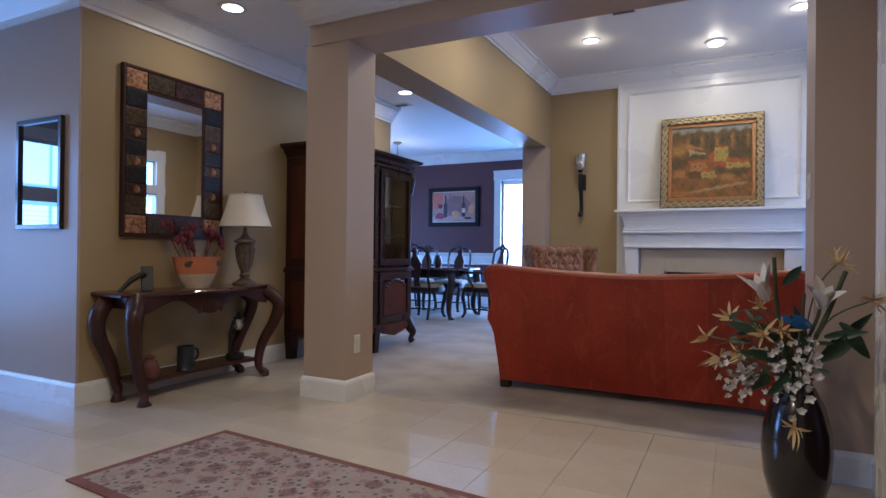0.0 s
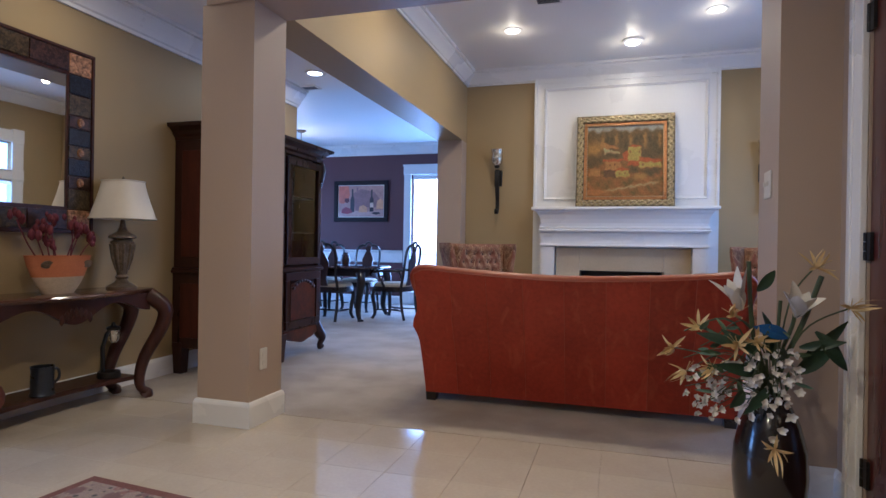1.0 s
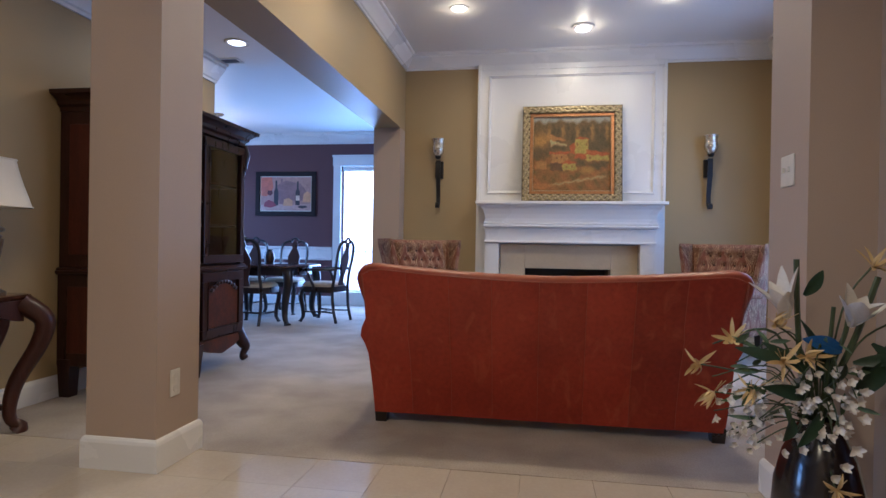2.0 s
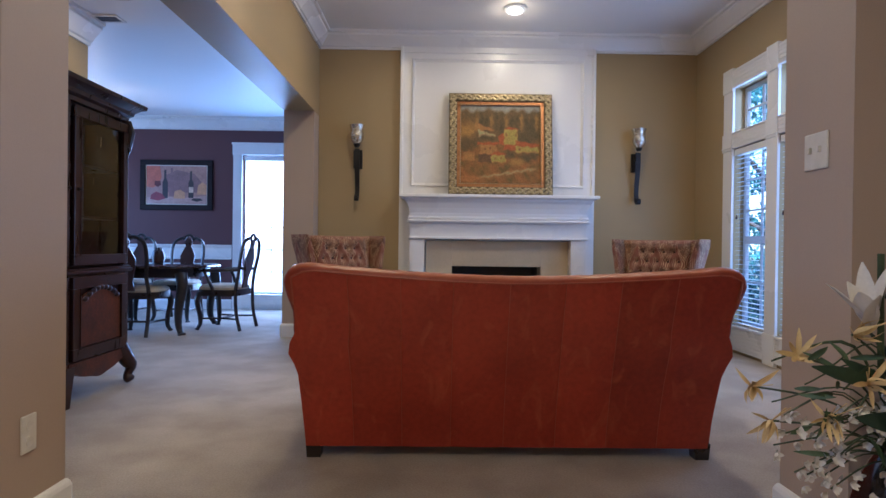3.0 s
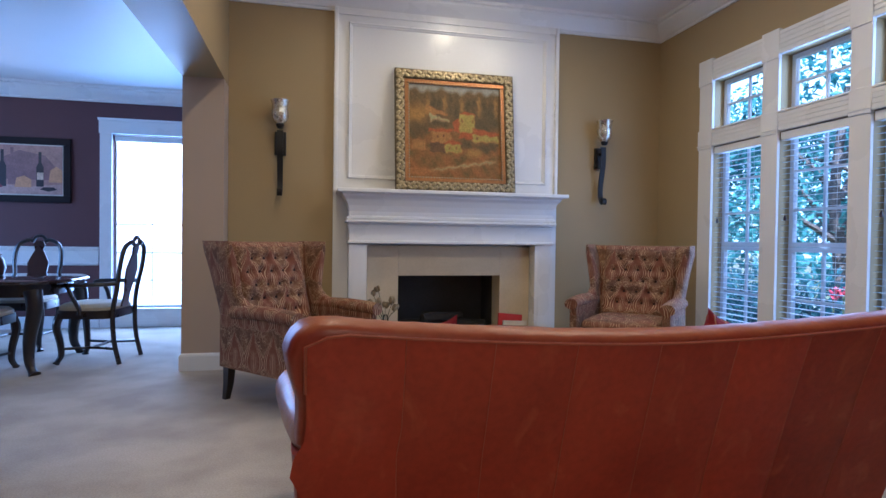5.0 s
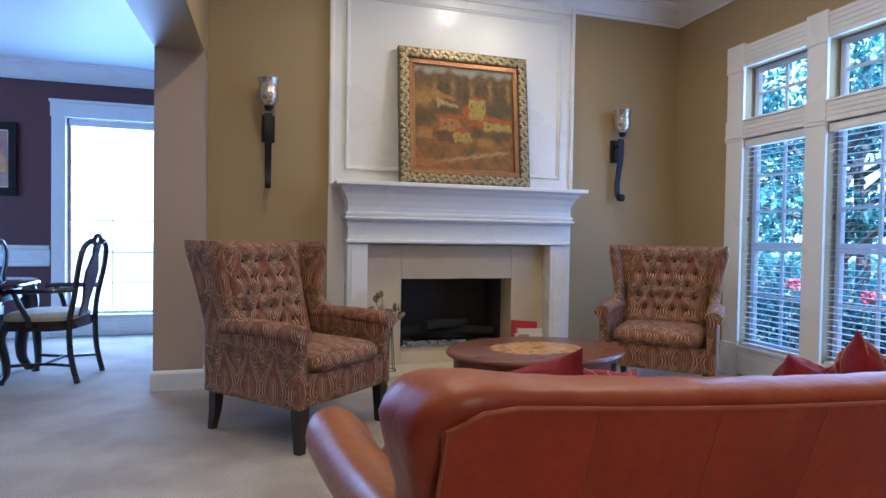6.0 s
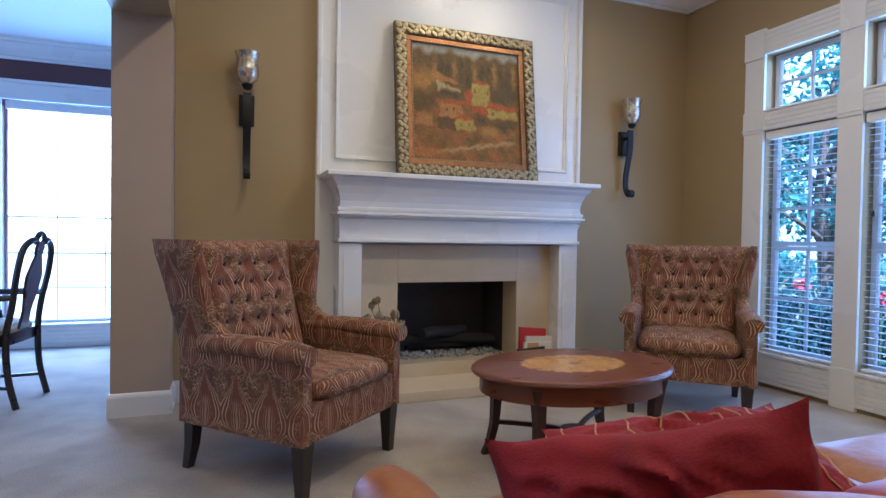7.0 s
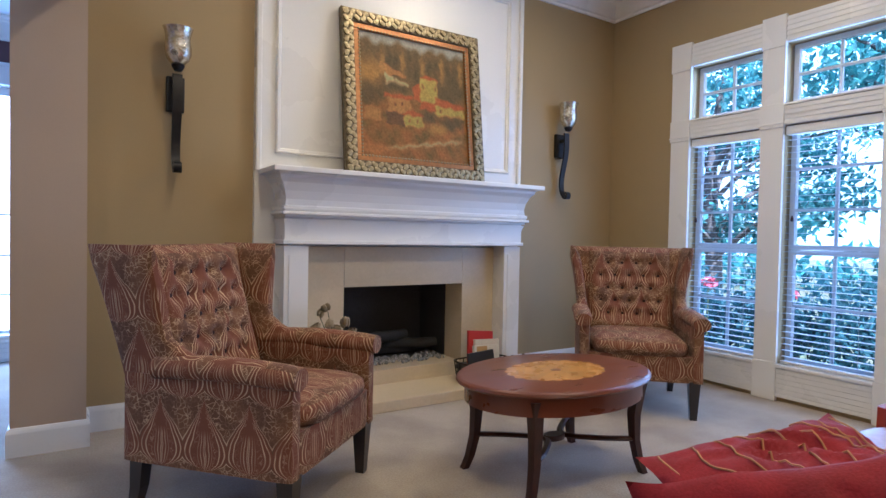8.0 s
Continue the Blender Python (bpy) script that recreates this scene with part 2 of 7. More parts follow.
def tinted(m, colour):
    """Mix to a lighter colour along upward faces, broken up by patches."""
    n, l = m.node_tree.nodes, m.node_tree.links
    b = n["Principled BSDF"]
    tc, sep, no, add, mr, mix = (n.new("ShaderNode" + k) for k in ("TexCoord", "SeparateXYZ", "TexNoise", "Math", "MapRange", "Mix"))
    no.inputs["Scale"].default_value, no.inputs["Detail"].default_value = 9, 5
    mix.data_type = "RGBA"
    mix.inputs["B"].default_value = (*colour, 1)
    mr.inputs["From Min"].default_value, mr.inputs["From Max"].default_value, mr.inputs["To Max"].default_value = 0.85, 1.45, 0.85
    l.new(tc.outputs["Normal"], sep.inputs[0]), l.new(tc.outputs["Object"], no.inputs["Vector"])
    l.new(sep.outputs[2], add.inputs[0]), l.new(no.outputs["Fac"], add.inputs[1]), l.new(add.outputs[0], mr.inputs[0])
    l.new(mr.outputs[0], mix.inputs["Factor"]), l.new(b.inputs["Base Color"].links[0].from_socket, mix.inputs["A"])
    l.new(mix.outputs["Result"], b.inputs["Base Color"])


tinted(ROLLLEATHER, (0.34, 0.105, 0.028))
SEAM = mat("leather_seam", (0.33, 0.075, 0.028), 0.5, scale=20, grain=0.1)
WALNUT = mat("dark_walnut", (0.058, 0.018, 0.010), 0.36, second=(0.030, 0.010, 0.006), scale=5, stretch=(4, 4, 0.6), grain=0.2, grain_scale=40, bump=0.05, coat=0.08, spec=0.35)
MAHOG = mat("mahogany", (0.17, 0.050, 0.018), 0.30, second=(0.125, 0.035, 0.013), scale=3, stretch=(1, 4, 4), spread=0.8, grain=0.10, grain_scale=60, bump=0.02, coat=0.15)
INLAY = mat("maple_inlay", (0.52, 0.27, 0.05), 0.28, second=(0.42, 0.19, 0.035), scale=12, grain=0.08, grain_scale=70, coat=0.15, piece=0.12)
BLACKWOOD = mat("black_stained_wood", (0.016, 0.012, 0.011), 0.3, second=(0.026, 0.017, 0.013), scale=8, grain=0.1, coat=0.2)
IRON = mat("black_iron", (0.028, 0.026, 0.025), 0.45, metal=0.6, scale=20, grain=0.15, bump=0.2)
CREAM = mat("cream_seat_cloth", (0.55, 0.49, 0.37), 0.9, scale=20, grain=0.1, grain_scale=300, bump=0.3, sheen=0.2)
PAISLEY = paisley("paisley_upholstery", (0.118, 0.056, 0.031), (0.18, 0.088, 0.042), (0.168, 0.062, 0.033), (0.54, 0.38, 0.21))
# Darker gold for the frame base between the carved leaves.
OLDGOLD = mat("dark_gold_base", (0.16, 0.12, 0.05), 0.5, metal=0.4, second=(0.07, 0.05, 0.025), scale=40, grain=0.2, bump=0.4)
GOLD = mat("antique_gold", (0.44, 0.36, 0.20), 0.4, metal=0.75, second=(0.20, 0.16, 0.08), scale=40, spread=0.4, grain=0.2, grain_scale=150, bump=0.4)
COPPER = mat("copper_fillet", (0.42, 0.20, 0.06), 0.35, metal=0.6, second=(0.28, 0.12, 0.04), scale=30, grain=0.1)
SOOT = mat("firebox_black", (0.06, 0.06, 0.062), 0.55, scale=12, grain=0.2, bump=0.3)
GRAVEL = mat("pale_gravel", (0.45, 0.44, 0.42), 0.8, second=(0.2, 0.2, 0.2), scale=60, spread=0.3, grain=0.2, piece=0.2)
REDCLOTH = mat("red_velvet", (0.27, 0.017, 0.022), 0.75, second=(0.18, 0.010, 0.014), scale=8, grain=0.15, grain_scale=200, bump=0.3, sheen=0.04, spec=0.25)
STRIPE = mat("gold_stripe", (0.48, 0.22, 0.07), 0.5, scale=20, grain=0.1)
BLINDS = mat("white_blind_slat", (0.62, 0.66, 0.70), 0.4, scale=6, grain=0.02)
_n, _l = BLINDS.node_tree.nodes, BLINDS.node_tree.links
_t, _m = _n.new("ShaderNodeBsdfTranslucent"), _n.new("ShaderNodeMixShader")
_t.inputs["Color"].default_value, _m.inputs[0].default_value = (0.5, 0.6, 0.7, 1), 0.22
_l.new(_n["Principled BSDF"].outputs[0], _m.inputs[1]), _l.new(_t.outputs[0], _m.inputs[2]), _l.new(_m.outputs[0], _n["Material Output"].inputs[0])
PLASTIC = mat("ivory_plastic", (0.72, 0.68, 0.58), 0.35, scale=20, grain=0.01)
VASEB = mat("black_glazed_ceramic", (0.010, 0.009, 0.009), 0.2, second=(0.018, 0.013, 0.011), scale=6, coat=0.5)
STEM = mat("green_stem", (0.05, 0.075, 0.03), 0.5, second=(0.035, 0.05, 0.02), scale=20, grain=0.1)
LEAF = mat("dark_leaf", (0.030, 0.062, 0.032), 0.4, second=(0.018, 0.04, 0.022), scale=14, grain=0.15)
PETALW = mat("white_petal", (0.72, 0.70, 0.66), 0.55, second=(0.62, 0.58, 0.52), scale=12, grain=0.05)
PETALY = mat("pale_yellow_petal", (0.68, 0.54, 0.25), 0.55, second=(0.55, 0.36, 0.12), scale=12, grain=0.08)
BLUEF = mat("blue_feather", (0.02, 0.11, 0.34), 0.5, second=(0.012, 0.07, 0.22), scale=14, grain=0.1)
DOORRED = mat("red_brown_door", (0.085, 0.016, 0.010), 0.3, second=(0.05, 0.010, 0.007), scale=4, stretch=(5, 5, 0.6), grain=0.15, grain_scale=40, coat=0.3)
MIRROR = mat("mirror", (0.86, 0.87, 0.87), 0.015, metal=1.0, second=(0.85, 0.86, 0.86), rough_var=0)
GLASS = clear("window_glass", (0.96, 0.98, 1.0), ior=1.2)
CRYSTAL = mat("mercury_glass", (0.80, 0.77, 0.68), 0.16, metal=0.8, second=(0.55, 0.50, 0.40), scale=40, spread=0.3, grain=0.2, grain_scale=60, bump=0.8)
SHADE = mat("cream_lampshade", (0.74, 0.68, 0.56), 0.85, second=(0.68, 0.62, 0.50), scale=5, grain=0.04, grain_scale=300, bump=0.15)
BRONZE = mat("aged_bronze", (0.22, 0.17, 0.115), 0.4, metal=0.35, second=(0.10, 0.075, 0.05), scale=30, grain=0.25, bump=0.3)
TERRA = mat("orange_terracotta", (0.55, 0.20, 0.07), 0.6, second=(0.46, 0.15, 0.05), scale=12, grain=0.08, bump=0.1)
SAND = mat("sand_ceramic", (0.62, 0.50, 0.34), 0.7, scale=20, grain=0.1, bump=0.3)
DRYRED = mat("dried_red_flower", (0.13, 0.018, 0.026), 0.8, scale=20, grain=0.2)
PEWTER = mat("dark_pewter", (0.06, 0.065, 0.08), 0.3, metal=0.7, scale=12, grain=0.1)
# Button colour is darkened for the shade inside the deep tufts.
BUTTON = mat("shaded_button_cloth", (0.03, 0.011, 0.009), 0.8, scale=40, grain=0.1)
LOG = mat("grey_log", (0.032, 0.03, 0.029), 0.9, scale=20, grain=0.3, bump=0.8)

# ---- mesh helpers ----
def box(bm, x0, y0, z0, x1, y1, z1, bevel=0.0, seg=2):
    vs = [bm.verts.new(p) for p in ((x0, y0, z0), (x1, y0, z0), (x1, y1, z0), (x0, y1, z0), (x0, y0, z1), (x1, y0, z1), (x1, y1, z1), (x0, y1, z1))]
    fs = [bm.faces.new([vs[i] for i in f]) for f in ((0, 3, 2, 1), (4, 5, 6, 7), (0, 1, 5, 4), (1, 2, 6, 5), (2, 3, 7, 6), (3, 0, 4, 7))]
    if bevel:
        bmesh.ops.bevel(bm, geom=list({e for f in fs for e in f.edges}), offset=bevel, segments=seg, affect="EDGES", profile=0.5)
    return vs


def prism(bm, outline, axis, a, b, bevel=0.0):
    """A flat outline (pairs) pushed along an axis from a to b: x gives (y, z) pairs, y (x, z), z (x, y)."""
    def at(u, v, w):
        return {"x": (w, u, v), "y": (u, w, v), "z": (u, v, w)}[axis]
    lo = [bm.verts.new(at(u, v, a)) for u, v in outline]
    hi = [bm.verts.new(at(u, v, b)) for u, v in outline]
    n = len(outline)
    fs = [bm.faces.new(lo), bm.faces.new(hi[::-1])] + [bm.faces.new((lo[i], hi[i], hi[(i + 1) % n], lo[(i + 1) % n])) for i in range(n)]
    bmesh.ops.recalc_face_normals(bm, faces=fs)
    if bevel:
        rim = [e for e in {e for f in fs[:2] for e in f.edges}]
        bmesh.ops.bevel(bm, geom=rim, offset=bevel, segments=3, affect="EDGES", profile=0.5)


def rings(bm, loops, closed=True, caps=True):
    """Skin over rows of points."""
    rows = [[bm.verts.new(p) for p in loop] for loop in loops]
    n = len(rows[0])
    fs = []
    for a, b in zip(rows, rows[1:]):
        for i in range(n if closed else n - 1):
            fs.append(bm.faces.new((a[i], a[(i + 1) % n], b[(i + 1) % n], b[i])))
    if caps and closed:
        fs += [bm.faces.new(rows[0][::-1]), bm.faces.new(rows[-1])]
    bmesh.ops.recalc_face_normals(bm, faces=fs)
    return rows


def lathe(bm, profile, n=24, cx=0.0, cy=0.0, sx=1.0, sy=1.0):
    """A turned body from (radius, height) pairs."""
    rings(bm, [[(cx + sx * r * math.cos(2 * math.pi * i / n), cy + sy * r * math.sin(2 * math.pi * i / n), z) for i in range(n)] for r, z in profile])


def tube(bm, points, radius, n=8, flat=1.0):
    """A rod along a line of points; radius a number or one for each point."""
    pts = [Vector(p) for p in points]
    rad = radius if isinstance(radius, (list, tuple)) else [radius] * len(pts)
    loops, side = [], None
    for i, p in enumerate(pts):
        d = (pts[min(i + 1, len(pts) - 1)] - pts[max(i - 1, 0)]).normalized()
        if side is None:
            side = d.orthogonal().normalized() if abs(d.z) > 0.9 else d.cross(Vector((0, 0, 1))).normalized()
        side = (side - d * side.dot(d)).normalized()
        up = d.cross(side)
        loops.append([p + rad[i] * (math.cos(2 * math.pi * k / n) * side + flat * math.sin(2 * math.pi * k / n) * up) for k in range(n)])
    rings(bm, loops)


def bar(bm, points, widths):
    """A square-section leg: a centre line with half-widths, or (half x, half y) pairs."""
    loops = []
    for (x, y, z), w in zip(points, widths):
        a, b = w if isinstance(w, tuple) else (w, w)
        loops.append([(x - a, y - b, z), (x + a, y - b, z), (x + a, y + b, z), (x - a, y + b, z)])
    rings(bm, loops)


def molding(bm, profile, path, closed=False):
    """A moulding: (out, height) pairs swept along a plan path, mitred; out is to the left of the way."""
    pts = [Vector((x, y)) for x, y in path]
    n = len(pts)
    loops = []
    for i, p in enumerate(pts):
        before = (p - pts[i - 1]).normalized() if (i or closed) else None
        after = (pts[(i + 1) % n] - p).normalized() if (i < n - 1 or closed) else None
        before, after = before or after, after or before
        na, nb = Vector((-before.y, before.x)), Vector((-after.y, after.x))
        m = (na + nb).normalized()
        m = m / max(0.2, m.dot(na))
        loops.append([(p.x + m.x * o, p.y + m.y * o, z) for o, z in profile])
    if closed:
        loops.append(loops[0])
    rings(bm, loops, closed=True, caps=not closed)


def sheet(bm, grid, thick=0.0):
    """An open surface from rows of points."""
    return rings(bm, grid, closed=False, caps=False)


def smooth_path(points, n=6):
    """A soft line through the points."""
    pts = [Vector(p) for p in points]
    out = []
    for i in range(len(pts) - 1):
        a, b, c, d = pts[max(i - 1, 0)], pts[i], pts[i + 1], pts[min(i + 2, len(pts) - 1)]
        for k in range(n):
            t = k / n
            out.append(0.5 * (2 * b + (c - a) * t + (2 * a - 5 * b + 4 * c - d) * t * t + (3 * b - a - 3 * c + d) * t ** 3))
    return out + [pts[-1]]


def finish(bm, name, material, smooth=False, angle=40):
    me = bpy.data.meshes.new(name)
    bm.normal_update()
    if smooth:
        limit = radians(angle)
        for f in bm.faces:
            f.smooth = True
        for e in bm.edges:
            if len(e.link_faces) != 2 or e.calc_face_angle(0) > limit:
                e.smooth = False
    bm.to_mesh(me)
    bm.free()
    me.materials.append(material)
    return me


def part(name, bm, material, parent=None, label="", smooth=False, angle=40):
    ob = new(name, finish(bm, name, material, smooth, angle))
    ob.parent = parent
    if label:
        tagged(ob, label)
    return ob


def made(name, material, fn, parent=None, label="", smooth=False, angle=40):
    bm = bmesh.new()
    fn(bm)
    return part(name, bm, material, parent, label, smooth, angle)


def block(name, material, dims, parent=None, bevel=0.0, label=""):
    return made(name, material, lambda bm: box(bm, *dims, bevel=bevel), parent, label)


def empty(name, m, label, category, group=""):
    ob = new(name)
    ob.matrix_basis = m
    ob.empty_display_size = 0.1
    return tagged(ob, label, category, group)


def setting(ob, label="", category=""):
    return tagged(ob, label, category, "", "structure")


# ---- structure: floors, walls, ceilings ----
ZL, ZH, ZD = 3.27, 2.65, 2.82  # ceilings: living room, hall, dining room
setting(block("floor_living", CARPET, (-6.9, 3.02, -0.2, 1.99, 9.8, 0.0)), "beige cut-pile carpet over the living and dining floor", "carpet")
floor = setting(block("floor_foyer", GROUT, (-6.9, -2.8, -0.2, 0.62, 3.016, -0.006)), "cream polished floor tiles of the foyer", "floor")

def wall(name, material, dims, label, category="wall"):
    return setting(block(name, material, dims), label, category)


# fireplace wall with the opening of the firebox, window wall, switch wall
wall("wall_fireplace_west", TAN, (-2.25, 7.27, 0, -1.37, 7.41, ZL), "tan painted wall beside the chimney breast")
wall("wall_fireplace_east", TAN, (0.75, 7.27, 0, 1.87, 7.41, ZL), "tan painted wall beside the chimney breast")
wall("pier", TAUPE, (-2.57, 7.04, 0, -2.253, 7.41, 2.37), "taupe painted wall pier under the beam", "pier")
wall("beam_west", TAN, (-2.57, 3.04, 2.37, -2.25, 7.41, ZL), "tan painted beam over the dining opening", "beam")
wall("column", TAUPE, (-2.60, 2.726, 0, -2.262, 3.038, 2.34), "taupe painted square column on the foyer floor", "column")
wall("beam_foyer", TAUPE, (-2.57, 2.72, 2.34, 0.62, 3.038, ZL), "taupe painted header between foyer and living room", "beam")
wall("wall_switch", TAUPE, (0.28, 2.70, 0, 0.64, 3.04, 2.34), "taupe painted wall end with a light switch")
wall("wall_living_south", TAN, (0.64, 2.88, 0, 2.01, 3.04, ZL), "tan painted wall")
wall("wall_mirror", TAN, (-3.79, 1.87, 0, -3.65, 5.45, ZH), "tan painted wall behind the console table")
wall("wall_corner", TAUPE, (-4.62, 1.85, 0, -3.652, 2.0, ZH), "taupe painted wall with a framed picture")
wall("wall_dining_south", PLUM, (-6.9, 5.31, 0, -3.79, 5.45, ZD), "dark plum painted wall")
wall("wall_dining_east", PLUM, (-2.5, 7.41, 0, -2.36, 9.55, ZD), "dark plum painted wall")
wall("wall_hall_back", TAUPE, (-6.9, -2.9, 0, 0.62, -2.76, ZH), "taupe painted wall")
wall("wall_passage", TAUPE, (-6.9, 1.9, 0, -4.62, 2.04, ZH), "taupe painted wall")


def holed_wall(name, material, axis, at, thick, u0, u1, z0, z1, holes, label):
    """A wall along x or y with rectangular openings right through it."""
    bm = bmesh.new()
    us = sorted({u0, u1, *[h[0] for h in holes], *[h[1] for h in holes]})
    zs = sorted({z0, z1, *[h[2] for h in holes], *[h[3] for h in holes]})
    for a, b in zip(us, us[1:]):
        run = None
        for c, d in zip(zs, zs[1:]):
            open_here = any(h[0] <= a and b <= h[1] and h[2] <= c and d <= h[3] for h in holes)
            if open_here:
                if run is not None:
                    spans.append((a, b, run, c))
                run = None
            else:
                if run is None:
                    run = c
            if d == z1 and run is not None:
                spans.append((a, b, run, d))
    for a, b, c, d in spans:
        if axis == "x":
            box(bm, a, at, c, b, at + thick, d)
        else:
            box(bm, at, a, c, at + thick, b, d)
    spans.clear()
    return setting(part(name, bm, material), label, "wall")


spans = []
BAYS = [(5.88, 6.45), (5.13, 5.72), (4.39, 4.98)]
holed_wall("wall_window", TAN, "y", 1.87, 0.16, 3.04, 7.41, 0, ZL, [(a - 0.01, b + 0.01, 0.26, 1.93) for a, b in BAYS] + [(a - 0.01, b + 0.01, 2.06, 2.51) for a, b in BAYS], "tan painted wall with tall windows")
holed_wall("wall_dining_north", PLUM, "x", 9.55, 0.16, -6.9, -2.36, 0, ZD, [(-3.84, -2.62, 0.21, 2.28)], "dark plum painted wall with a bright window")
# Unseen wall; its opening is added for the second dining lamp.
holed_wall("wall_dining_west", PLUM, "y", -6.9, 0.14, 5.45, 9.71, 0, ZD, [(6.9, 8.3, 0.3, 2.2)], "dark plum painted wall, unseen, with an added window opening")
holed_wall("wall_hall_west", TAUPE, "y", -6.6, 0.14, -2.76, 1.9, 0, ZH, [(-0.2, 1.0, 0.25, 1.45), (-0.2, 1.0, 1.6, 2.1)], "taupe painted wall with a window")
holed_wall("wall_door", TAUPE, "y", 0.505, 0.12, -2.76, 2.70, 0, ZH, [(1.5, 2.44, 0, 2.06)], "taupe painted wall with the front door")
setting(block("ceiling_living", CEIL, (-2.26, 3.03, ZL, 2.03, 7.42, ZL + 0.1)), "off-white painted ceiling", "ceiling")
setting(block("ceiling_hall", CEIL, (-6.9, -2.9, ZH, 0.66, 2.73, ZH + 0.1)), "off-white painted ceiling", "ceiling")
setting(block("ceiling_passage", CEIL, (-3.8, 2.73, ZH, -2.56, 5.5, ZH + 0.25)), "off-white painted ceiling", "ceiling")
setting(block("ceiling_dining", CEIL, (-6.92, 5.5, ZD, -2.36, 9.72, ZD + 0.1)), "off-white painted ceiling of the dining room", "ceiling")

# chimney breast: panel, tile surround, firebox
def breast(bm):
    box(bm, -1.37, 7.24, 1.03, 0.75, 7.41, 3.12)
    box(bm, -1.37, 7.24, 0.0, -1.07, 7.41, 1.03)
    box(bm, 0.456, 7.24, 0.0, 0.75, 7.41, 1.03)
wall("wall_fireplace_head", TAN, (-1.37, 7.27, 3.12, 0.75, 7.41, ZL), "tan painted wall above the chimney breast")
setting(made("wall_breast", WHITE, breast), "white gloss panelled chimney breast", "wall")


surround = setting(empty("hearth_surround", pose(0, 0, 0), "cream tile surround of the fireplace", "fireplace"))
for name, dims in (("side_tile", (-1.07, 7.178, 0.07, -0.791, 7.41, 1.03)), ("side_tile", (0.166, 7.178, 0.07, 0.456, 7.41, 1.03)), ("lintel_tile", (-0.789, 7.178, 0.758, 0.164, 7.41, 1.03)), ("sill_tile", (-0.789, 7.178, 0.07, 0.164, 7.41, 0.17))):
    block(name, HEARTH, dims, surround, 0.001)


def firebox(bm):
    box(bm, -0.85, 7.82, 0.1, 0.22, 7.87, 0.85)
    box(bm, -0.87, 7.41, 0.1, -0.80, 7.87, 0.85)
    box(bm, 0.175, 7.41, 0.1, 0.24, 7.87, 0.85)
    box(bm, -0.87, 7.41, 0.76, 0.24, 7.87, 0.85)
    box(bm, -0.87, 7.41, 0.08, 0.24, 7.87, 0.165)
setting(made("firebox", SOOT, firebox), "black steel firebox", "fireplace")
setting(made("hearth_slab", HEARTH, lambda bm: box(bm, -1.25, 6.79, 0, 0.63, 7.178, 0.072, 0.006)), "cream tiled raised hearth", "hearth")

# mouldings
CROWN = [(0, 0), (0.018, 0), (0.018, 0.022), (0.035, 0.03), (0.052, 0.06), (0.09, 0.10), (0.11, 0.125), (0.11, 0.145), (0.135, 0.15), (0.135, 0.178), (0, 0.178)]
def crown(name, z, path, closed=False):
    return setting(made(name, WHITE, lambda bm: molding(bm, [(o, z - 0.178 + h) for o, h in CROWN], path, closed), smooth=True, angle=25), "white crown moulding under the ceiling", "moulding")
crown("trim_crown_living", ZL, [(1.87, 3.04), (1.87, 7.27), (-2.25, 7.27), (-2.25, 3.04)], True)
crown("trim_crown_hall", ZH, [(0.505, -2.76), (0.505, 2.72), (-2.57, 2.72), (-2.57, 5.5)])
crown("trim_crown_mirror", ZH, [(-3.65, 5.45), (-3.65, 1.85), (-4.62, 1.85), (-4.62, 1.9), (-6.46, 1.9)])
crown("trim_crown_dining", ZD, [(-2.5, 5.6), (-2.5, 9.55), (-6.76, 9.55), (-6.76, 5.45), (-3.7, 5.45)])
BASE = [(0, 0), (0.016, 0), (0.016, 0.115), (0.012, 0.128), (0.006, 0.138), (0, 0.14)]
def baseboard(path, closed=False):
    return setting(made("baseboard", WHITE, lambda bm: molding(bm, BASE, path, closed)), "white painted baseboard", "baseboard")
baseboard([(-2.60, 2.726), (-2.60, 3.038), (-2.262, 3.038), (-2.262, 2.726)], True)
baseboard([(1.87, 4.22), (1.87, 3.04), (0.28, 3.04), (0.28, 2.70), (0.505, 2.70), (0.505, 2.56)][::-1])
baseboard([(1.87, 6.63), (1.87, 7.27), (0.75, 7.27)])
baseboard([(-1.37, 7.27), (-2.253, 7.27), (-2.253, 7.04), (-2.57, 7.04), (-2.57, 7.41)])
baseboard([(-3.65, 5.45), (-3.65, 1.85), (-4.62, 1.85)])
baseboard([(-2.5, 7.41), (-2.5, 9.55), (-2.62, 9.55)])
baseboard([(-3.98, 9.55), (-6.76, 9.55)])

def chair_rail(bm):
    box(bm, -6.76, 9.535, 0.74, -3.985, 9.55, 0.93)
    molding(bm, [(0.016, 0.73), (0.03, 0.74), (0.03, 0.755), (0.016, 0.762)], [(-3.985, 9.55), (-6.76, 9.55)])
    molding(bm, [(0.016, 0.90), (0.03, 0.91), (0.042, 0.93), (0.042, 0.945), (0.0, 0.95), (0.0, 0.93)], [(-3.985, 9.55), (-6.76, 9.55)])
setting(made("trim_chair_rail", WHITE, chair_rail), "white chair rail band on the plum wall", "moulding")


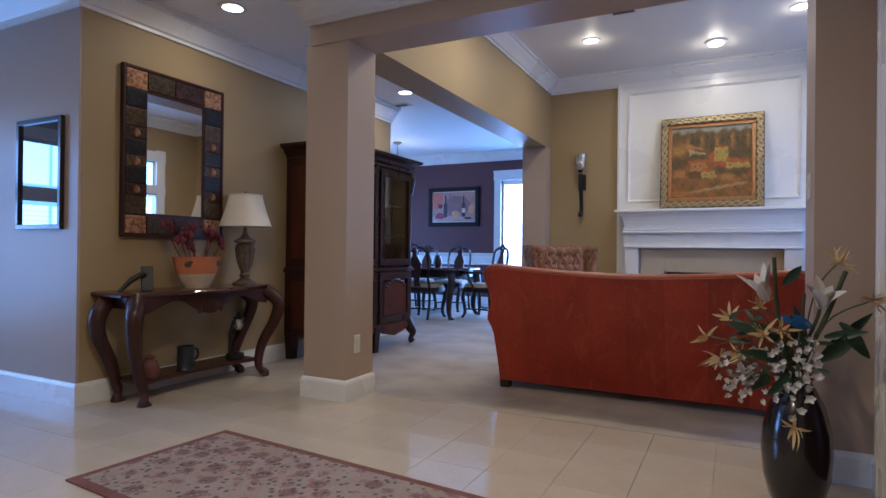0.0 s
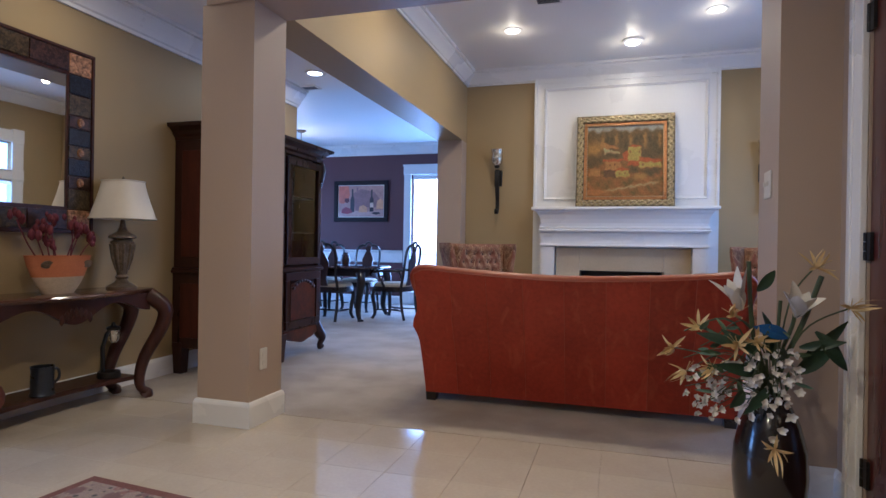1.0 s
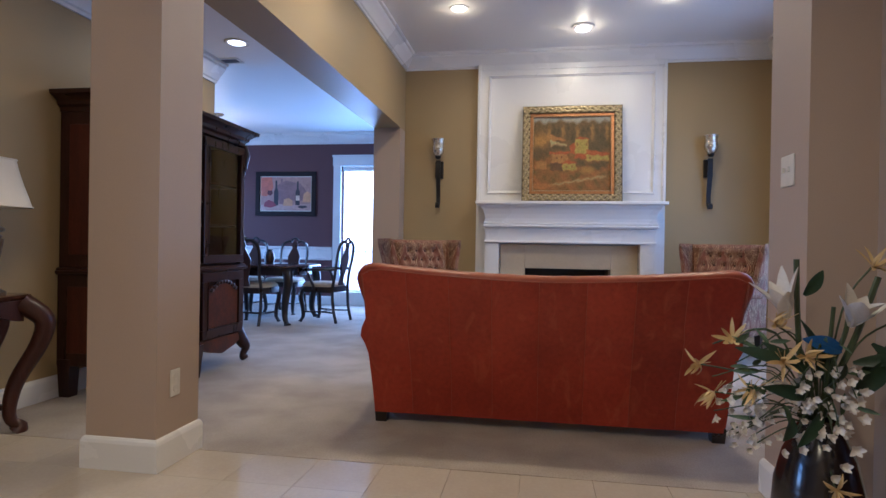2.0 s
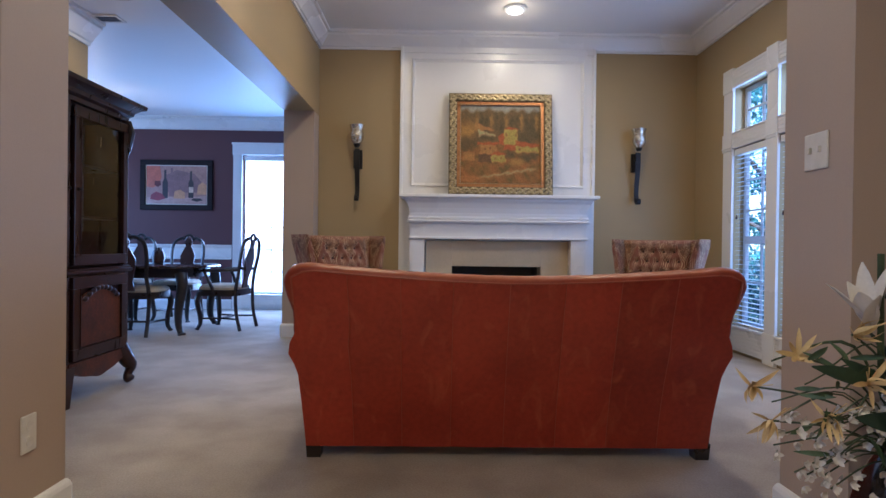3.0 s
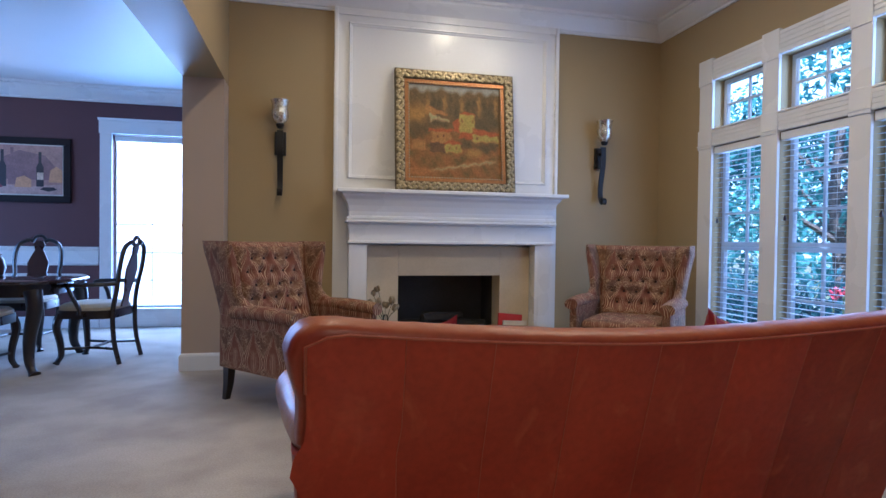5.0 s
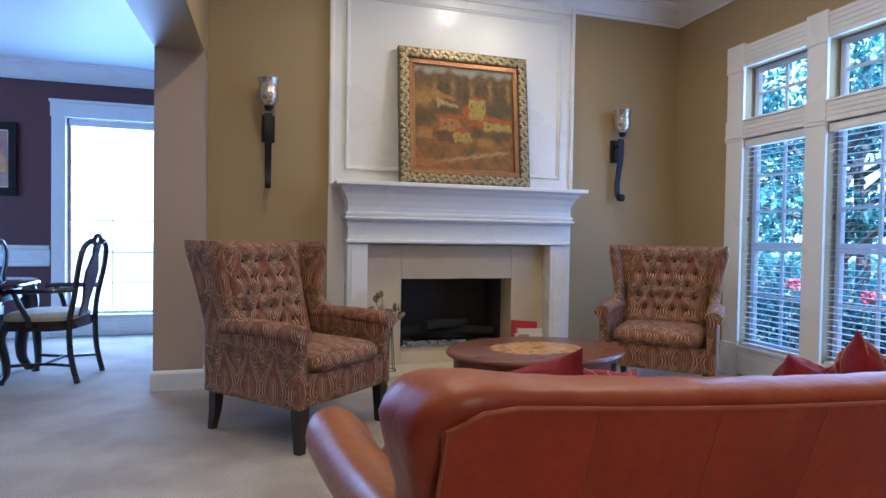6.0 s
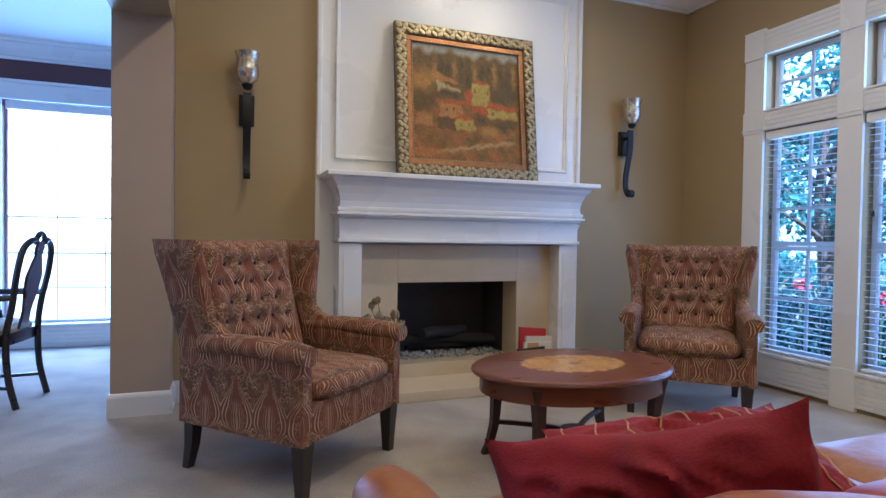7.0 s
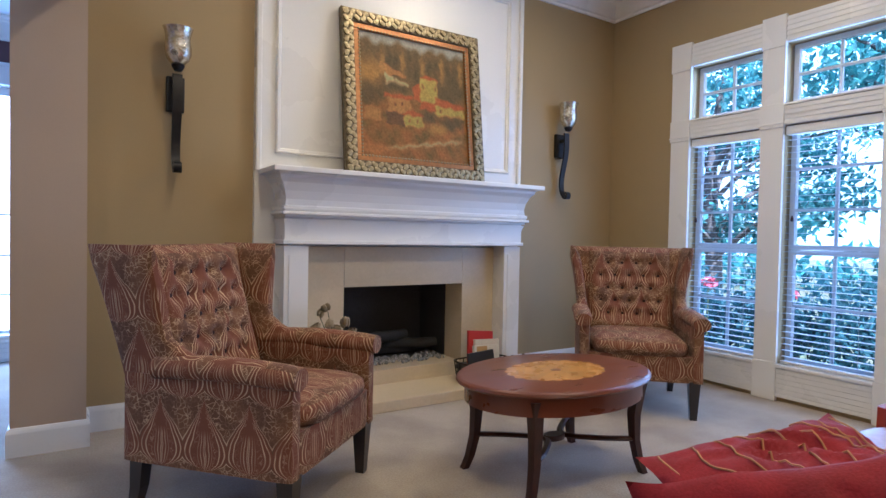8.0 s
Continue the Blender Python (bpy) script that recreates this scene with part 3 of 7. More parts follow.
def breast_trim(bm):
    """A picture-frame panel moulding with a rounded bead, and the flat casing strips at the sides and top."""
    x0, x1, z0, z1 = -1.245, 0.627, 1.618, 2.998
    prof = [(0.0, 0.0), (0.0, 0.012), (0.004, 0.022), (0.010, 0.026), (0.016, 0.022), (0.019, 0.013), (0.026, 0.012), (0.031, 0.008), (0.034, 0.0)]
    loops = []
    for sx, sz in ((0, 0), (1, 0), (1, 1), (0, 1), (0, 0)):
        loops.append([((x1 - o if sx else x0 + o), 7.2405 - h, (z1 - o if sz else z0 + o)) for o, h in prof])
    rings(bm, loops, closed=True, caps=False)
    for x in (-1.37, 0.75 - 0.036):
        box(bm, x, 7.218, 1.5, x + 0.036, 7.2405, 3.12, 0.003)
        box(bm, x + 0.006, 7.212, 1.5, x + 0.030, 7.2185, 3.12, 0.002)
    box(bm, -1.334, 7.224, 3.06, 0.714, 7.2405, 3.12)
setting(made("trim_breast_panel", WHITE, breast_trim), "white raised panel moulding on the chimney breast", "moulding")

# ---- windows and door ----
def fluted(bm, y0, y1, z0, z1, x, n):
    """A board with horizontal flutes on its room side."""
    box(bm, x + 0.006, y0, z0, x + 0.03, y1, z1)
    h = (z1 - z0) / n
    for i in range(n):
        box(bm, x, y0, z0 + i * h + 0.14 * h, x + 0.006, y1, z0 + (i + 1) * h - 0.14 * h)


def living_window():
    root = setting(empty("window_living", pose(0, 0, 0), "tall white cased windows with transoms and open blinds", "window"))
    posts = [(6.45, 6.62), (5.72, 5.88), (4.98, 5.13), (4.22, 4.39)]
    for y0, y1 in posts:
        def post(bm):
            box(bm, 1.845, y0, 0.0, 1.87, y1, 2.50, 0.004)
            for z0, z1 in ((0.0, 0.27), (1.915, 2.085), (2.48, 2.70)):
                box(bm, 1.836, y0 - 0.004, z0, 1.869, y1 + 0.004, z1, 0.004)
            box(bm, 1.83, y0 - 0.008, 1.94, 1.868, y1 + 0.008, 1.952, 0.003)
        made("casing_post", WHITE, post, root)
    for (y0, y1), (p0, p1) in zip(BAYS, ((5.88, 6.45), (5.13, 5.72), (4.39, 4.98))):
        made("casing_board", WHITE, lambda bm: fluted(bm, p0 + 0.005, p1 - 0.005, 0.03, 0.235, 1.842, 6), root)
        made("casing_board", WHITE, lambda bm: fluted(bm, p0 + 0.005, p1 - 0.005, 1.93, 2.065, 1.842, 4), root)
        made("casing_board", WHITE, lambda bm: fluted(bm, p0 + 0.005, p1 - 0.005, 2.505, 2.68, 1.842, 5), root)
        made("window_sill", WHITE, lambda bm: box(bm, 1.832, p0 + 0.002, 0.238, 2.0, p1 - 0.002, 0.262, 0.004), root)
        made("window_sill", WHITE, lambda bm: box(bm, 1.838, p0 + 0.002, 2.067, 2.0, p1 - 0.002, 2.083, 0.004), root)
        def sash(bm, z0, z1, rails, ups):
            t = 0.035
            for q in ((y0, z0, y1, z0 + t), (y0, z1 - t, y1, z1), (y0, z0 + t, y0 + t, z1 - t), (y1 - t, z0 + t, y1, z1 - t)):
                box(bm, 1.965, q[0], q[1], 2.005, q[2], q[3])
            for z in rails:
                box(bm, 1.972, y0 + t, z - 0.009, 1.998, y1 - t, z + 0.009)
            for y in ups:
                box(bm, 1.974, y - 0.009, z0 + t, 1.996, y + 0.009, z1 - t)
        mid = (y0 + y1) / 2
        fr = made("window_frame", BLINDFRAME, lambda bm: (sash(bm, 0.265, 1.062, (0.67,), (mid,)), sash(bm, 1.064, 1.925, (1.34, 1.63), (mid,))), root)
        tr = made("window_frame", BLINDFRAME, lambda bm: sash(bm, 2.085, 2.505, (2.295,), (mid,)), root)
        for par, z0, z1 in ((fr, 0.29, 1.06), (fr, 1.07, 1.90), (tr, 2.11, 2.49)):
            g = made("pane", GLASS, lambda bm: box(bm, 1.984, y0 + 0.03, z0, 1.988, y1 - 0.03, z1), par)
            g.visible_shadow = False
    return root


def blind(y0, y1):
    """A lowered slatted blind with open slats, its head rail, cords and wand."""
    root = empty("window_blind", pose(0, 0, 0), "white slatted blind, lowered with its slats open", "blind", "blinds of the living room windows")
    made("head_rail", WHITE, lambda bm: box(bm, 1.865, y0 + 0.008, 1.862, 1.925, y1 - 0.008, 1.922, 0.004), root)
    made("bottom_rail", WHITE, lambda bm: box(bm, 1.876, y0 + 0.012, 0.268, 1.922, y1 - 0.012, 0.284, 0.003), root)
    slat_mesh = None
    for i in range(36):
        z = 0.315 + i * 0.0432
        if slat_mesh is None:
            bm = bmesh.new()
            box(bm, -0.0165, y0 + 0.012, -0.0011, 0.0165, y1 - 0.012, 0.0011)
            slat_mesh = finish(bm, "slat", BLINDS)
        s = new("slat", slat_mesh)
        s.parent = root
        s.matrix_basis = pose(1.9, 0, z, 0, -2, 0)
    for y in (y0 + 0.1, y1 - 0.1):
        made("cord", BLINDS, lambda bm: tube(bm, [(1.874, y, 0.27), (1.874, y, 1.87)], 0.0012, 5), root)
    made("tassel", WALNUT, lambda bm: lathe(bm, [(0.002, 1.30), (0.009, 1.285), (0.011, 1.262), (0.004, 1.258)], 8, 1.862, y1 - 0.07), root)


BLINDFRAME = mat("window_frame_paint", (0.66, 0.68, 0.70), 0.4, scale=6, grain=0.02)
living_window()
for a, b in BAYS:
    blind(a, b)


def dining_window():
    root = setting(empty("window_dining", pose(0, 0, 0), "tall white cased dining window full of daylight", "window"))
    made("casing", WHITE, lambda bm: (box(bm, -3.97, 9.525, 0.0, -3.84, 9.549, 2.28, 0.004), box(bm, -2.62, 9.525, 0.0, -2.502, 9.549, 2.28, 0.004)), root)
    made("casing_head", WHITE, lambda bm: (box(bm, -3.98, 9.52, 2.28, -2.502, 9.549, 2.45, 0.004), box(bm, -3.99, 9.51, 2.43, -2.502, 9.548, 2.46, 0.004)), root)
    def foot(bm):
        box(bm, -3.84, 9.53, 0.0, -2.62, 9.549, 0.2)
        for i in range(5):
            box(bm, -3.838, 9.522, 0.01 + i * 0.037, -2.622, 9.531, 0.04 + i * 0.037)
    made("casing_board", WHITE, foot, root)
    made("window_sill", WHITE, lambda bm: box(bm, -3.85, 9.50, 0.2, -2.61, 9.69, 0.222, 0.004), root)
    def bars(bm):
        for z, h in ((0.235, 0.012), (0.55, 0.005), (0.88, 0.007), (1.22, 0.008), (2.25, 0.012)):
            box(bm, -3.84, 9.63, z - h, -2.62, 9.66, z + h)
        for x, h in ((-3.83, 0.01), (-3.43, 0.004), (-3.03, 0.004), (-2.63, 0.01)):
            box(bm, x - h, 9.632, 0.22, x + h, 9.658, 2.27)
    made("window_frame", BLINDFRAME, bars, root)
    made("head_rail", WHITE, lambda bm: box(bm, -3.82, 9.565, 2.2, -2.64, 9.62, 2.27, 0.004), root)


dining_window()


def hall_window():
    root = setting(empty("window_hall", pose(0, 0, 0), "white cased hall window with a transom", "window"))
    def casing(bm):
        for q in ((-0.32, 0.0, -0.2, 2.2), (1.0, 0.0, 1.12, 2.2), (-0.2, 1.45, 1.0, 1.6), (-0.2, 2.1, 1.0, 2.22), (-0.2, 0.1, 1.0, 0.25)):
            box(bm, -6.46, q[0], q[1], -6.437, q[2], q[3], 0.004)
    made("casing", WHITE, casing, root)
    def bars(bm):
        for z in (0.27, 0.85, 1.43, 1.62, 2.08):
            box(bm, -6.55, -0.2, z - 0.015, -6.52, 1.0, z + 0.015)
        for y in (-0.18, 0.4, 0.98):
            box(bm, -6.548, y - 0.012, 0.25, -6.522, y + 0.012, 1.45), box(bm, -6.548, y - 0.012, 1.6, -6.522, y + 0.012, 2.1)
    made("window_frame", BLINDFRAME, bars, root)
    for i in range(22):
        made("slat", BLINDS, lambda bm: box(bm, -6.51, -0.19, 0.3 + i * 0.05, -6.47, 0.99, 0.303 + i * 0.05), root)


hall_window()


def front_door():
    root = setting(empty("door_front", pose(0, 0, 0), "closed red-brown wooden front door with dark hinges", "door"))
    def casing(bm):
        box(bm, 0.481, 2.445, 0.0, 0.504, 2.555, 2.16, 0.004)
        box(bm, 0.474, 2.52, 0.0, 0.503, 2.556, 2.16, 0.004)
        box(bm, 0.481, 1.385, 0.0, 0.504, 1.495, 2.16, 0.004)
        box(bm, 0.478, 1.385, 2.06, 0.503, 2.556, 2.18, 0.004)
    made("casing", WHITE, casing, root)
    def leaf(bm):
        box(bm, 0.512, 1.503, 0.005, 0.552, 2.436, 2.055, 0.003)
        for z0, z1 in ((0.2, 0.85), (1.0, 1.9)):
            for y0, y1 in ((1.62, 1.92), (2.02, 2.32)):
                box(bm, 0.506, y0, z0, 0.513, y1, z1, 0.003)
    made("door_leaf", DOORRED, leaf, root)
    for z in (0.22, 1.03, 1.85):
        def hinge(bm):
            for k in range(3):
                tube(bm, [(0.500, 2.441, z - 0.05 + k * 0.034), (0.500, 2.441, z - 0.019 + k * 0.034)], 0.008, 10)
            box(bm, 0.500, 2.405, z - 0.05, 0.5115, 2.441, z + 0.05)
        made("hinge", IRON, hinge, root, smooth=True)
    made("door_handle", IRON, lambda bm: (lathe(bm, [(0.03, 0.0), (0.03, 0.01), (0.012, 0.02), (0.012, 0.05)], 12, 0, 0), ), root).matrix_basis = pose(0.51, 1.58, 1.0, 0, -90, 0)


front_door()

# fittings in ceilings and walls
def ceiling_light(x, y, z, label):
    root = empty("recessed_ceiling_light", pose(x, y, z), label, "ceiling light", "recessed ceiling lights")
    made("trim_ring", WHITE, lambda bm: rings(bm, [[(r * math.cos(a * math.pi / 12), r * math.sin(a * math.pi / 12), h) for a in range(24)] for r, h in ((0.068, 0.006), (0.07, -0.004), (0.088, -0.009), (0.10, -0.004), (0.10, 0.006))], caps=False), root, smooth=True)
    made("lens", LENS, lambda bm: lathe(bm, [(0.067, -0.002), (0.067, 0.004)], 24), root)


LENS = glow("lit_lens", (1.0, 0.93, 0.82), 1.8)
# The added unseen lamps get the same ring and lens.
for x, y, z, watts in LAMPS:
    ceiling_light(x, y, z + 0.006, "lit round recessed lamp with a white ring")


def spot_lamp():
    root = empty("ceiling_spotlight", pose(-0.23, 6.54, ZL), "lit round spotlight near the chimney breast", "ceiling light")
    made("base_ring", WHITE, lambda bm: lathe(bm, [(0.115, 0.0), (0.115, -0.012), (0.10, -0.02), (0.06, -0.022)], 28), root, smooth=True)
    made("lens", LENS, lambda bm: lathe(bm, [(0.075, -0.02), (0.072, -0.034), (0.05, -0.044)], 24), root, smooth=True)


spot_lamp()
area("spotlight_glow", look((-0.23, 6.54, ZL - 0.05), (-0.23, 6.9, 1.2)), 0.12, 0, 5.5, WARM, "DISK", 150)


def ceiling_vent(x, y, z, w, h):
    root = empty("ceiling_vent", pose(x, y, z), "white slotted air vent in the ceiling", "vent")
    made("frame", WHITE, lambda bm: [box(bm, *q) for q in ((-w, -h, -0.008, w, -h + 0.02, 0), (-w, h - 0.02, -0.008, w, h, 0), (-w, -h + 0.02, -0.008, -w + 0.02, h - 0.02, 0), (w - 0.02, -h + 0.02, -0.008, w, h - 0.02, 0))], root)
    for i in range(5):
        u = -h + 0.03 + i * (2 * h - 0.06) / 4
        made("slat", PEWTER, lambda bm: box(bm, -w + 0.02, u - 0.008, -0.006, w - 0.02, u + 0.008, -0.003), root)


ceiling_vent(-0.99, 5.3, ZL, 0.12, 0.08)
ceiling_vent(-3.5, 5.35, ZH, 0.16, 0.07)


def wall_plate(name, label, m, toggles):
    root = empty(name, m, label, "switch" if toggles else "outlet")
    made("cover_plate", PLASTIC, lambda bm: box(bm, -0.058 if toggles else -0.035, -0.006, -0.06, 0.058 if toggles else 0.035, 0.0, 0.06, 0.004), root)
    if toggles:
        for x in (-0.023, 0.023):
            made("toggle", PLASTIC, lambda bm: box(bm, x - 0.005, -0.016, -0.006, x + 0.005, -0.006, 0.014, 0.002), root)
    else:
        for z in (-0.026, 0.026):
            made("socket", PLASTIC, lambda bm: lathe(bm, [(0.016, 0.0), (0.016, 0.0025)], 16), root).matrix_basis = pose(0, -0.006, z, 90, 0, 0)


wall_plate("light_switch", "ivory double light switch on the taupe wall", pose(0.28, 2.865, 1.30, 0, 0, -90), True)
wall_plate("power_outlet", "ivory power outlet on the taupe column", pose(-2.262, 2.85, 0.36, 0, 0, 90), False)

# ---- living room ----
def oval(cx, cy, hx, hy, z, n=20, p=2.6):
    """A rounded outline in plan."""
    out = []
    for i in range(n):
        a = 2 * math.pi * i / n
        c, s = math.cos(a), math.sin(a)
        out.append((cx + hx * math.copysign(abs(c) ** (2 / p), c), cy + hy * math.copysign(abs(s) ** (2 / p), s), z))
    return out


def cushion(bm, hx, hy, hz, p=5.0, n=28, m=10, puff=1.0):
    """A stuffed box round the origin, soft at its edges."""
    loops = []
    for k in range(m + 1):
        a = -math.pi / 2 + math.pi * k / m
        r = max(0.02, abs(math.cos(a)) ** 0.38)
        loops.append(oval(0, 0, hx * (1 - 0.12 * (1 - r)) * (0.15 + 0.85 * r), hy * (0.15 + 0.85 * r), hz * math.copysign(abs(math.sin(a)) ** 0.8, math.sin(a)) * puff, n, p))
    rings(bm, loops)


def mantel():
    root = empty("fireplace_mantel", pose(-0.313, 7.125, 0), "white painted mantelpiece with stepped mouldings", "mantelpiece")
    made("shelf", WHITE, lambda bm: box(bm, -1.032, -0.235, 1.475, 1.032, 0.116, 1.507, 0.006), root)
    def cove(bm):
        prof = [(0.0, 1.245), (0.125, 1.245), (0.135, 1.262), (0.135, 1.276), (0.12, 1.284), (0.115, 1.32), (0.125, 1.37), (0.15, 1.42), (0.175, 1.445), (0.18, 1.462), (0.2, 1.474), (0.0, 1.474)]
        loops = []
        for o, z in prof:
            w = 0.83 + o * 0.85
            loops.append([(-w, 0.116, z), (-w, -o, z), (w, -o, z), (w, 0.116, z)])
        rings(bm, loops)
    made("cove", WHITE, cove, root)
    made("ledge", WHITE, lambda bm: (box(bm, -0.955, -0.148, 1.226, 0.955, 0.116, 1.246, 0.005), box(bm, -0.935, -0.12, 1.210, 0.935, 0.116, 1.227, 0.003)), root)
    made("frieze", WHITE, lambda bm: box(bm, -0.925, -0.09, 1.06, 0.925, 0.116, 1.212), root)
    for k in range(3):
        made("moulding", WHITE, lambda bm: box(bm, -0.928 - 0.003 * k, -0.094 - 0.006 * k, 1.164 + 0.013 * k, 0.928 + 0.003 * k, 0.114, 1.175 + 0.013 * k), root)
    made("ledge", WHITE, lambda bm: (box(bm, -0.938, -0.105, 1.046, 0.938, 0.116, 1.072, 0.005)), root)
    for s in (-1, 1):
        def leg(bm):
            a, b = sorted((s * 0.772, s * 0.925))
            box(bm, a, -0.08, 0.0, b, 0.116, 1.04)
            box(bm, a - 0.006, -0.09, 0.0, b + 0.006, 0.11, 0.15, 0.004)
            box(bm, a + 0.03, -0.086, 0.2, b - 0.03, -0.08, 0.98)
        made("leg", WHITE, leg, root)


mantel()


def framed_painting():
    lean = 6.8
    root = empty("framed_painting", pose(-0.288, 7.092, 1.5085, -lean), "village landscape painting in a carved gold frame, leaning on the mantel", "painting")
    w, h = 0.553, 1.11
    def band(bm, a, b, y0, y1, steps=1):
        for q in ((-w + a, a, w - a, b), (-w + a, h - b, w - a, h - a), (-w + a, b, -w + b, h - b), (w - b, b, w - a, h - b)):
            box(bm, q[0], y0, q[1], q[2], y1, q[3], 0.004)
    made("outer_frame", OLDGOLD, lambda bm: band(bm, 0.0, 0.088, -0.045, 0.0), root, "carved antique gold frame")
    made("inner_frame", COPPER, lambda bm: band(bm, 0.088, 0.128, -0.036, 0.0), root, "copper coloured inner fillet")
    leaf_me, bead_me = bmesh.new(), bmesh.new()
    cushion(leaf_me, 0.0185, 0.0275, 0.012, 2.2, 8, 4)
    carve = finish(leaf_me, "carved_leaf", GOLD, True)
    cushion(bead_me, 0.0075, 0.0075, 0.007, 2, 6, 4)
    bead = finish(bead_me, "bead", GOLD, True)
    def edge(mesh, name, inset, y, step, tilt):
        for horizontal in (True, False):
            length = (2 * w if horizontal else h) - 2 * inset
            n = int(length / step)
            for i in range(n + 1):
                u = -length / 2 + i * length / n
                for side in (-1, 1):
                    o = new(name, mesh)
                    o.parent = root
                    x, z = (u, h / 2 + side * (h / 2 - inset)) if horizontal else (side * (w - inset), h / 2 + u)
                    o.matrix_basis = pose(x, y, z, 90, 0, 0) @ pose(0, 0, 0, 0, 0, (90 if horizontal else 0) + tilt * (1 if i % 2 else -1))
    edge(carve, "carved_leaf", 0.030, -0.046, 0.046, 35)
    edge(carve, "carved_leaf", 0.062, -0.046, 0.046, -35)
    edge(bead, "bead", 0.124, -0.037, 0.024, 0)
    x0, x1, z0, z1 = -w + 0.128, w - 0.128, 0.128, h - 0.128
    nu, nv = 110, 112
    gu, gv = np.meshgrid(np.linspace(0, 1, nu), np.linspace(0, 1, nv))
    wob = 0.006 * np.sin(gv * 61 + 3 * np.sin(gu * 17)) + 0.004 * np.sin(gu * 97 + gv * 43)
    U, V = gu + wob, gv + 0.006 * np.sin(gu * 53 + 2 * np.sin(gv * 23)) - wob * 0.5
    mottle = 0.5 + 0.22 * np.sin(U * 19 + 4 * np.sin(V * 11)) + 0.18 * np.sin(V * 27 + 3 * np.sin(U * 15)) + 0.1 * np.sin(U * 71 + V * 53)
    tone = dict(earth=(0.31, 0.135, 0.04), moss=(0.17, 0.12, 0.04), wood=(0.16, 0.115, 0.055), deep=(0.085, 0.075, 0.045), sky=(0.30, 0.31, 0.33), wall=(0.50, 0.25, 0.06), rose=(0.42, 0.17, 0.055),
                roof=(0.36, 0.10, 0.03), pale=(0.42, 0.29, 0.16), shade=(0.15, 0.09, 0.05), bush=(0.12, 0.095, 0.05), gold=(0.36, 0.20, 0.05), road=(0.46, 0.26, 0.13))
    tone = {k: np.array(c) for k, c in tone.items()}
    pic = tone["earth"] + (tone["moss"] - tone["earth"]) * np.clip(mottle, 0, 1)[..., None]

    def rise(q, edge, soft):
        return np.clip((q - edge) / soft + 0.5, 0, 1)

    def lay(name, cover):
        f = (np.clip(cover, 0, 1) * (0.82 + 0.18 * np.clip(mottle, 0, 1)))[..., None]
        pic[:] = pic + (tone[name] - pic) * f

    def slab(name, ua, ub, low, left, right, soft=0.014, strength=1.0):
        ridge = left + (right - left) * (U - ua) / (ub - ua)
        lay(name, strength * rise(U, ua, soft) * rise(ub, U, soft) * rise(V, low, soft) * np.clip((ridge - V) / soft + 0.5, 0, 1))

    def blot(name, u, v, ru, rv, strength=0.9):
        lay(name, strength * np.clip(1.5 - 1.2 * np.hypot((U - u) / ru, (V - v) / rv) + 0.5 * (mottle - 0.5), 0, 1))

    slab("wood", -0.1, 1.1, 0.52, 1.1, 1.1, 0.12)
    lay("sky", rise(V, 0.94 + 0.03 * np.sin(gu * 31) * np.sin(gu * 13), 0.05) * 0.9)
    for k in range(13):
        blot("deep" if k % 3 else "gold", 0.2 + 0.063 * k, 0.78 + 0.03 * math.sin(k * 2.1), 0.022 + 0.006 * (k % 3), 0.12, 0.6)
    blot("gold", 0.08, 0.68, 0.13, 0.13)
    blot("bush", 0.86, 0.6, 0.16, 0.1)
    blot("bush", 0.08, 0.5, 0.12, 0.1)
    slab("rose", 0.18, 0.42, 0.68, 0.78, 0.69)
    slab("pale", 0.22, 0.44, 0.60, 0.69, 0.62)
    blot("bush", 0.31, 0.585, 0.1, 0.045)
    slab("roof", 0.48, 0.56, 0.5, 0.62, 0.65)
    slab("wall", 0.545, 0.715, 0.5, 0.70, 0.695)
    slab("roof", 0.55, 0.63, 0.695, 0.705, 0.735)
    slab("roof", 0.63, 0.72, 0.695, 0.735, 0.70)
    slab("roof", 0.69, 0.99, 0.475, 0.555, 0.505)
    slab("wall", 0.68, 0.98, 0.40, 0.485, 0.465)
    slab("roof", 0.54, 0.69, 0.43, 0.5, 0.495)
    slab("rose", 0.24, 0.45, 0.37, 0.5, 0.5)
    slab("roof", 0.2, 0.47, 0.495, 0.525, 0.53)
    slab("shade", 0.22, 0.39, 0.27, 0.38, 0.37)
    slab("rose", 0.03, 0.17, 0.29, 0.39, 0.40)
    slab("wall", 0.385, 0.56, 0.275, 0.37, 0.37)
    slab("roof", 0.37, 0.475, 0.365, 0.38, 0.41)
    slab("roof", 0.475, 0.58, 0.365, 0.41, 0.38)
    blot("bush", 0.62, 0.37, 0.07, 0.06)
    blot("bush", 0.84, 0.34, 0.17, 0.07)
    blot("gold", 0.71, 0.28, 0.09, 0.055)
    lay("road", 0.9 * np.exp(-((V - 0.07 - 0.17 * (U - 0.2)) / 0.016) ** 2) * rise(U, 0.25, 0.08) * rise(0.93, U, 0.08))
    blot("rose", 0.1, 0.06, 0.2, 0.05, 0.6)
    for u, v in ((0.575, 0.63), (0.69, 0.63), (0.43, 0.32), (0.51, 0.32), (0.3, 0.45), (0.37, 0.45), (0.745, 0.44), (0.31, 0.66)):
        slab("deep", u - 0.009, u + 0.009, v - 0.016, v + 0.016, v + 0.016, 0.01, 0.8)
    pic *= (1.06, 0.98, 0.76)
    pic[:] = np.clip(pic * (pic.mean(2, keepdims=True) / 0.17) ** 0.35, 0.01, 0.36)
    verts = [(x0 + (x1 - x0) * a, -0.02, z0 + (z1 - z0) * b) for a, b in zip(gu.ravel().tolist(), gv.ravel().tolist())]
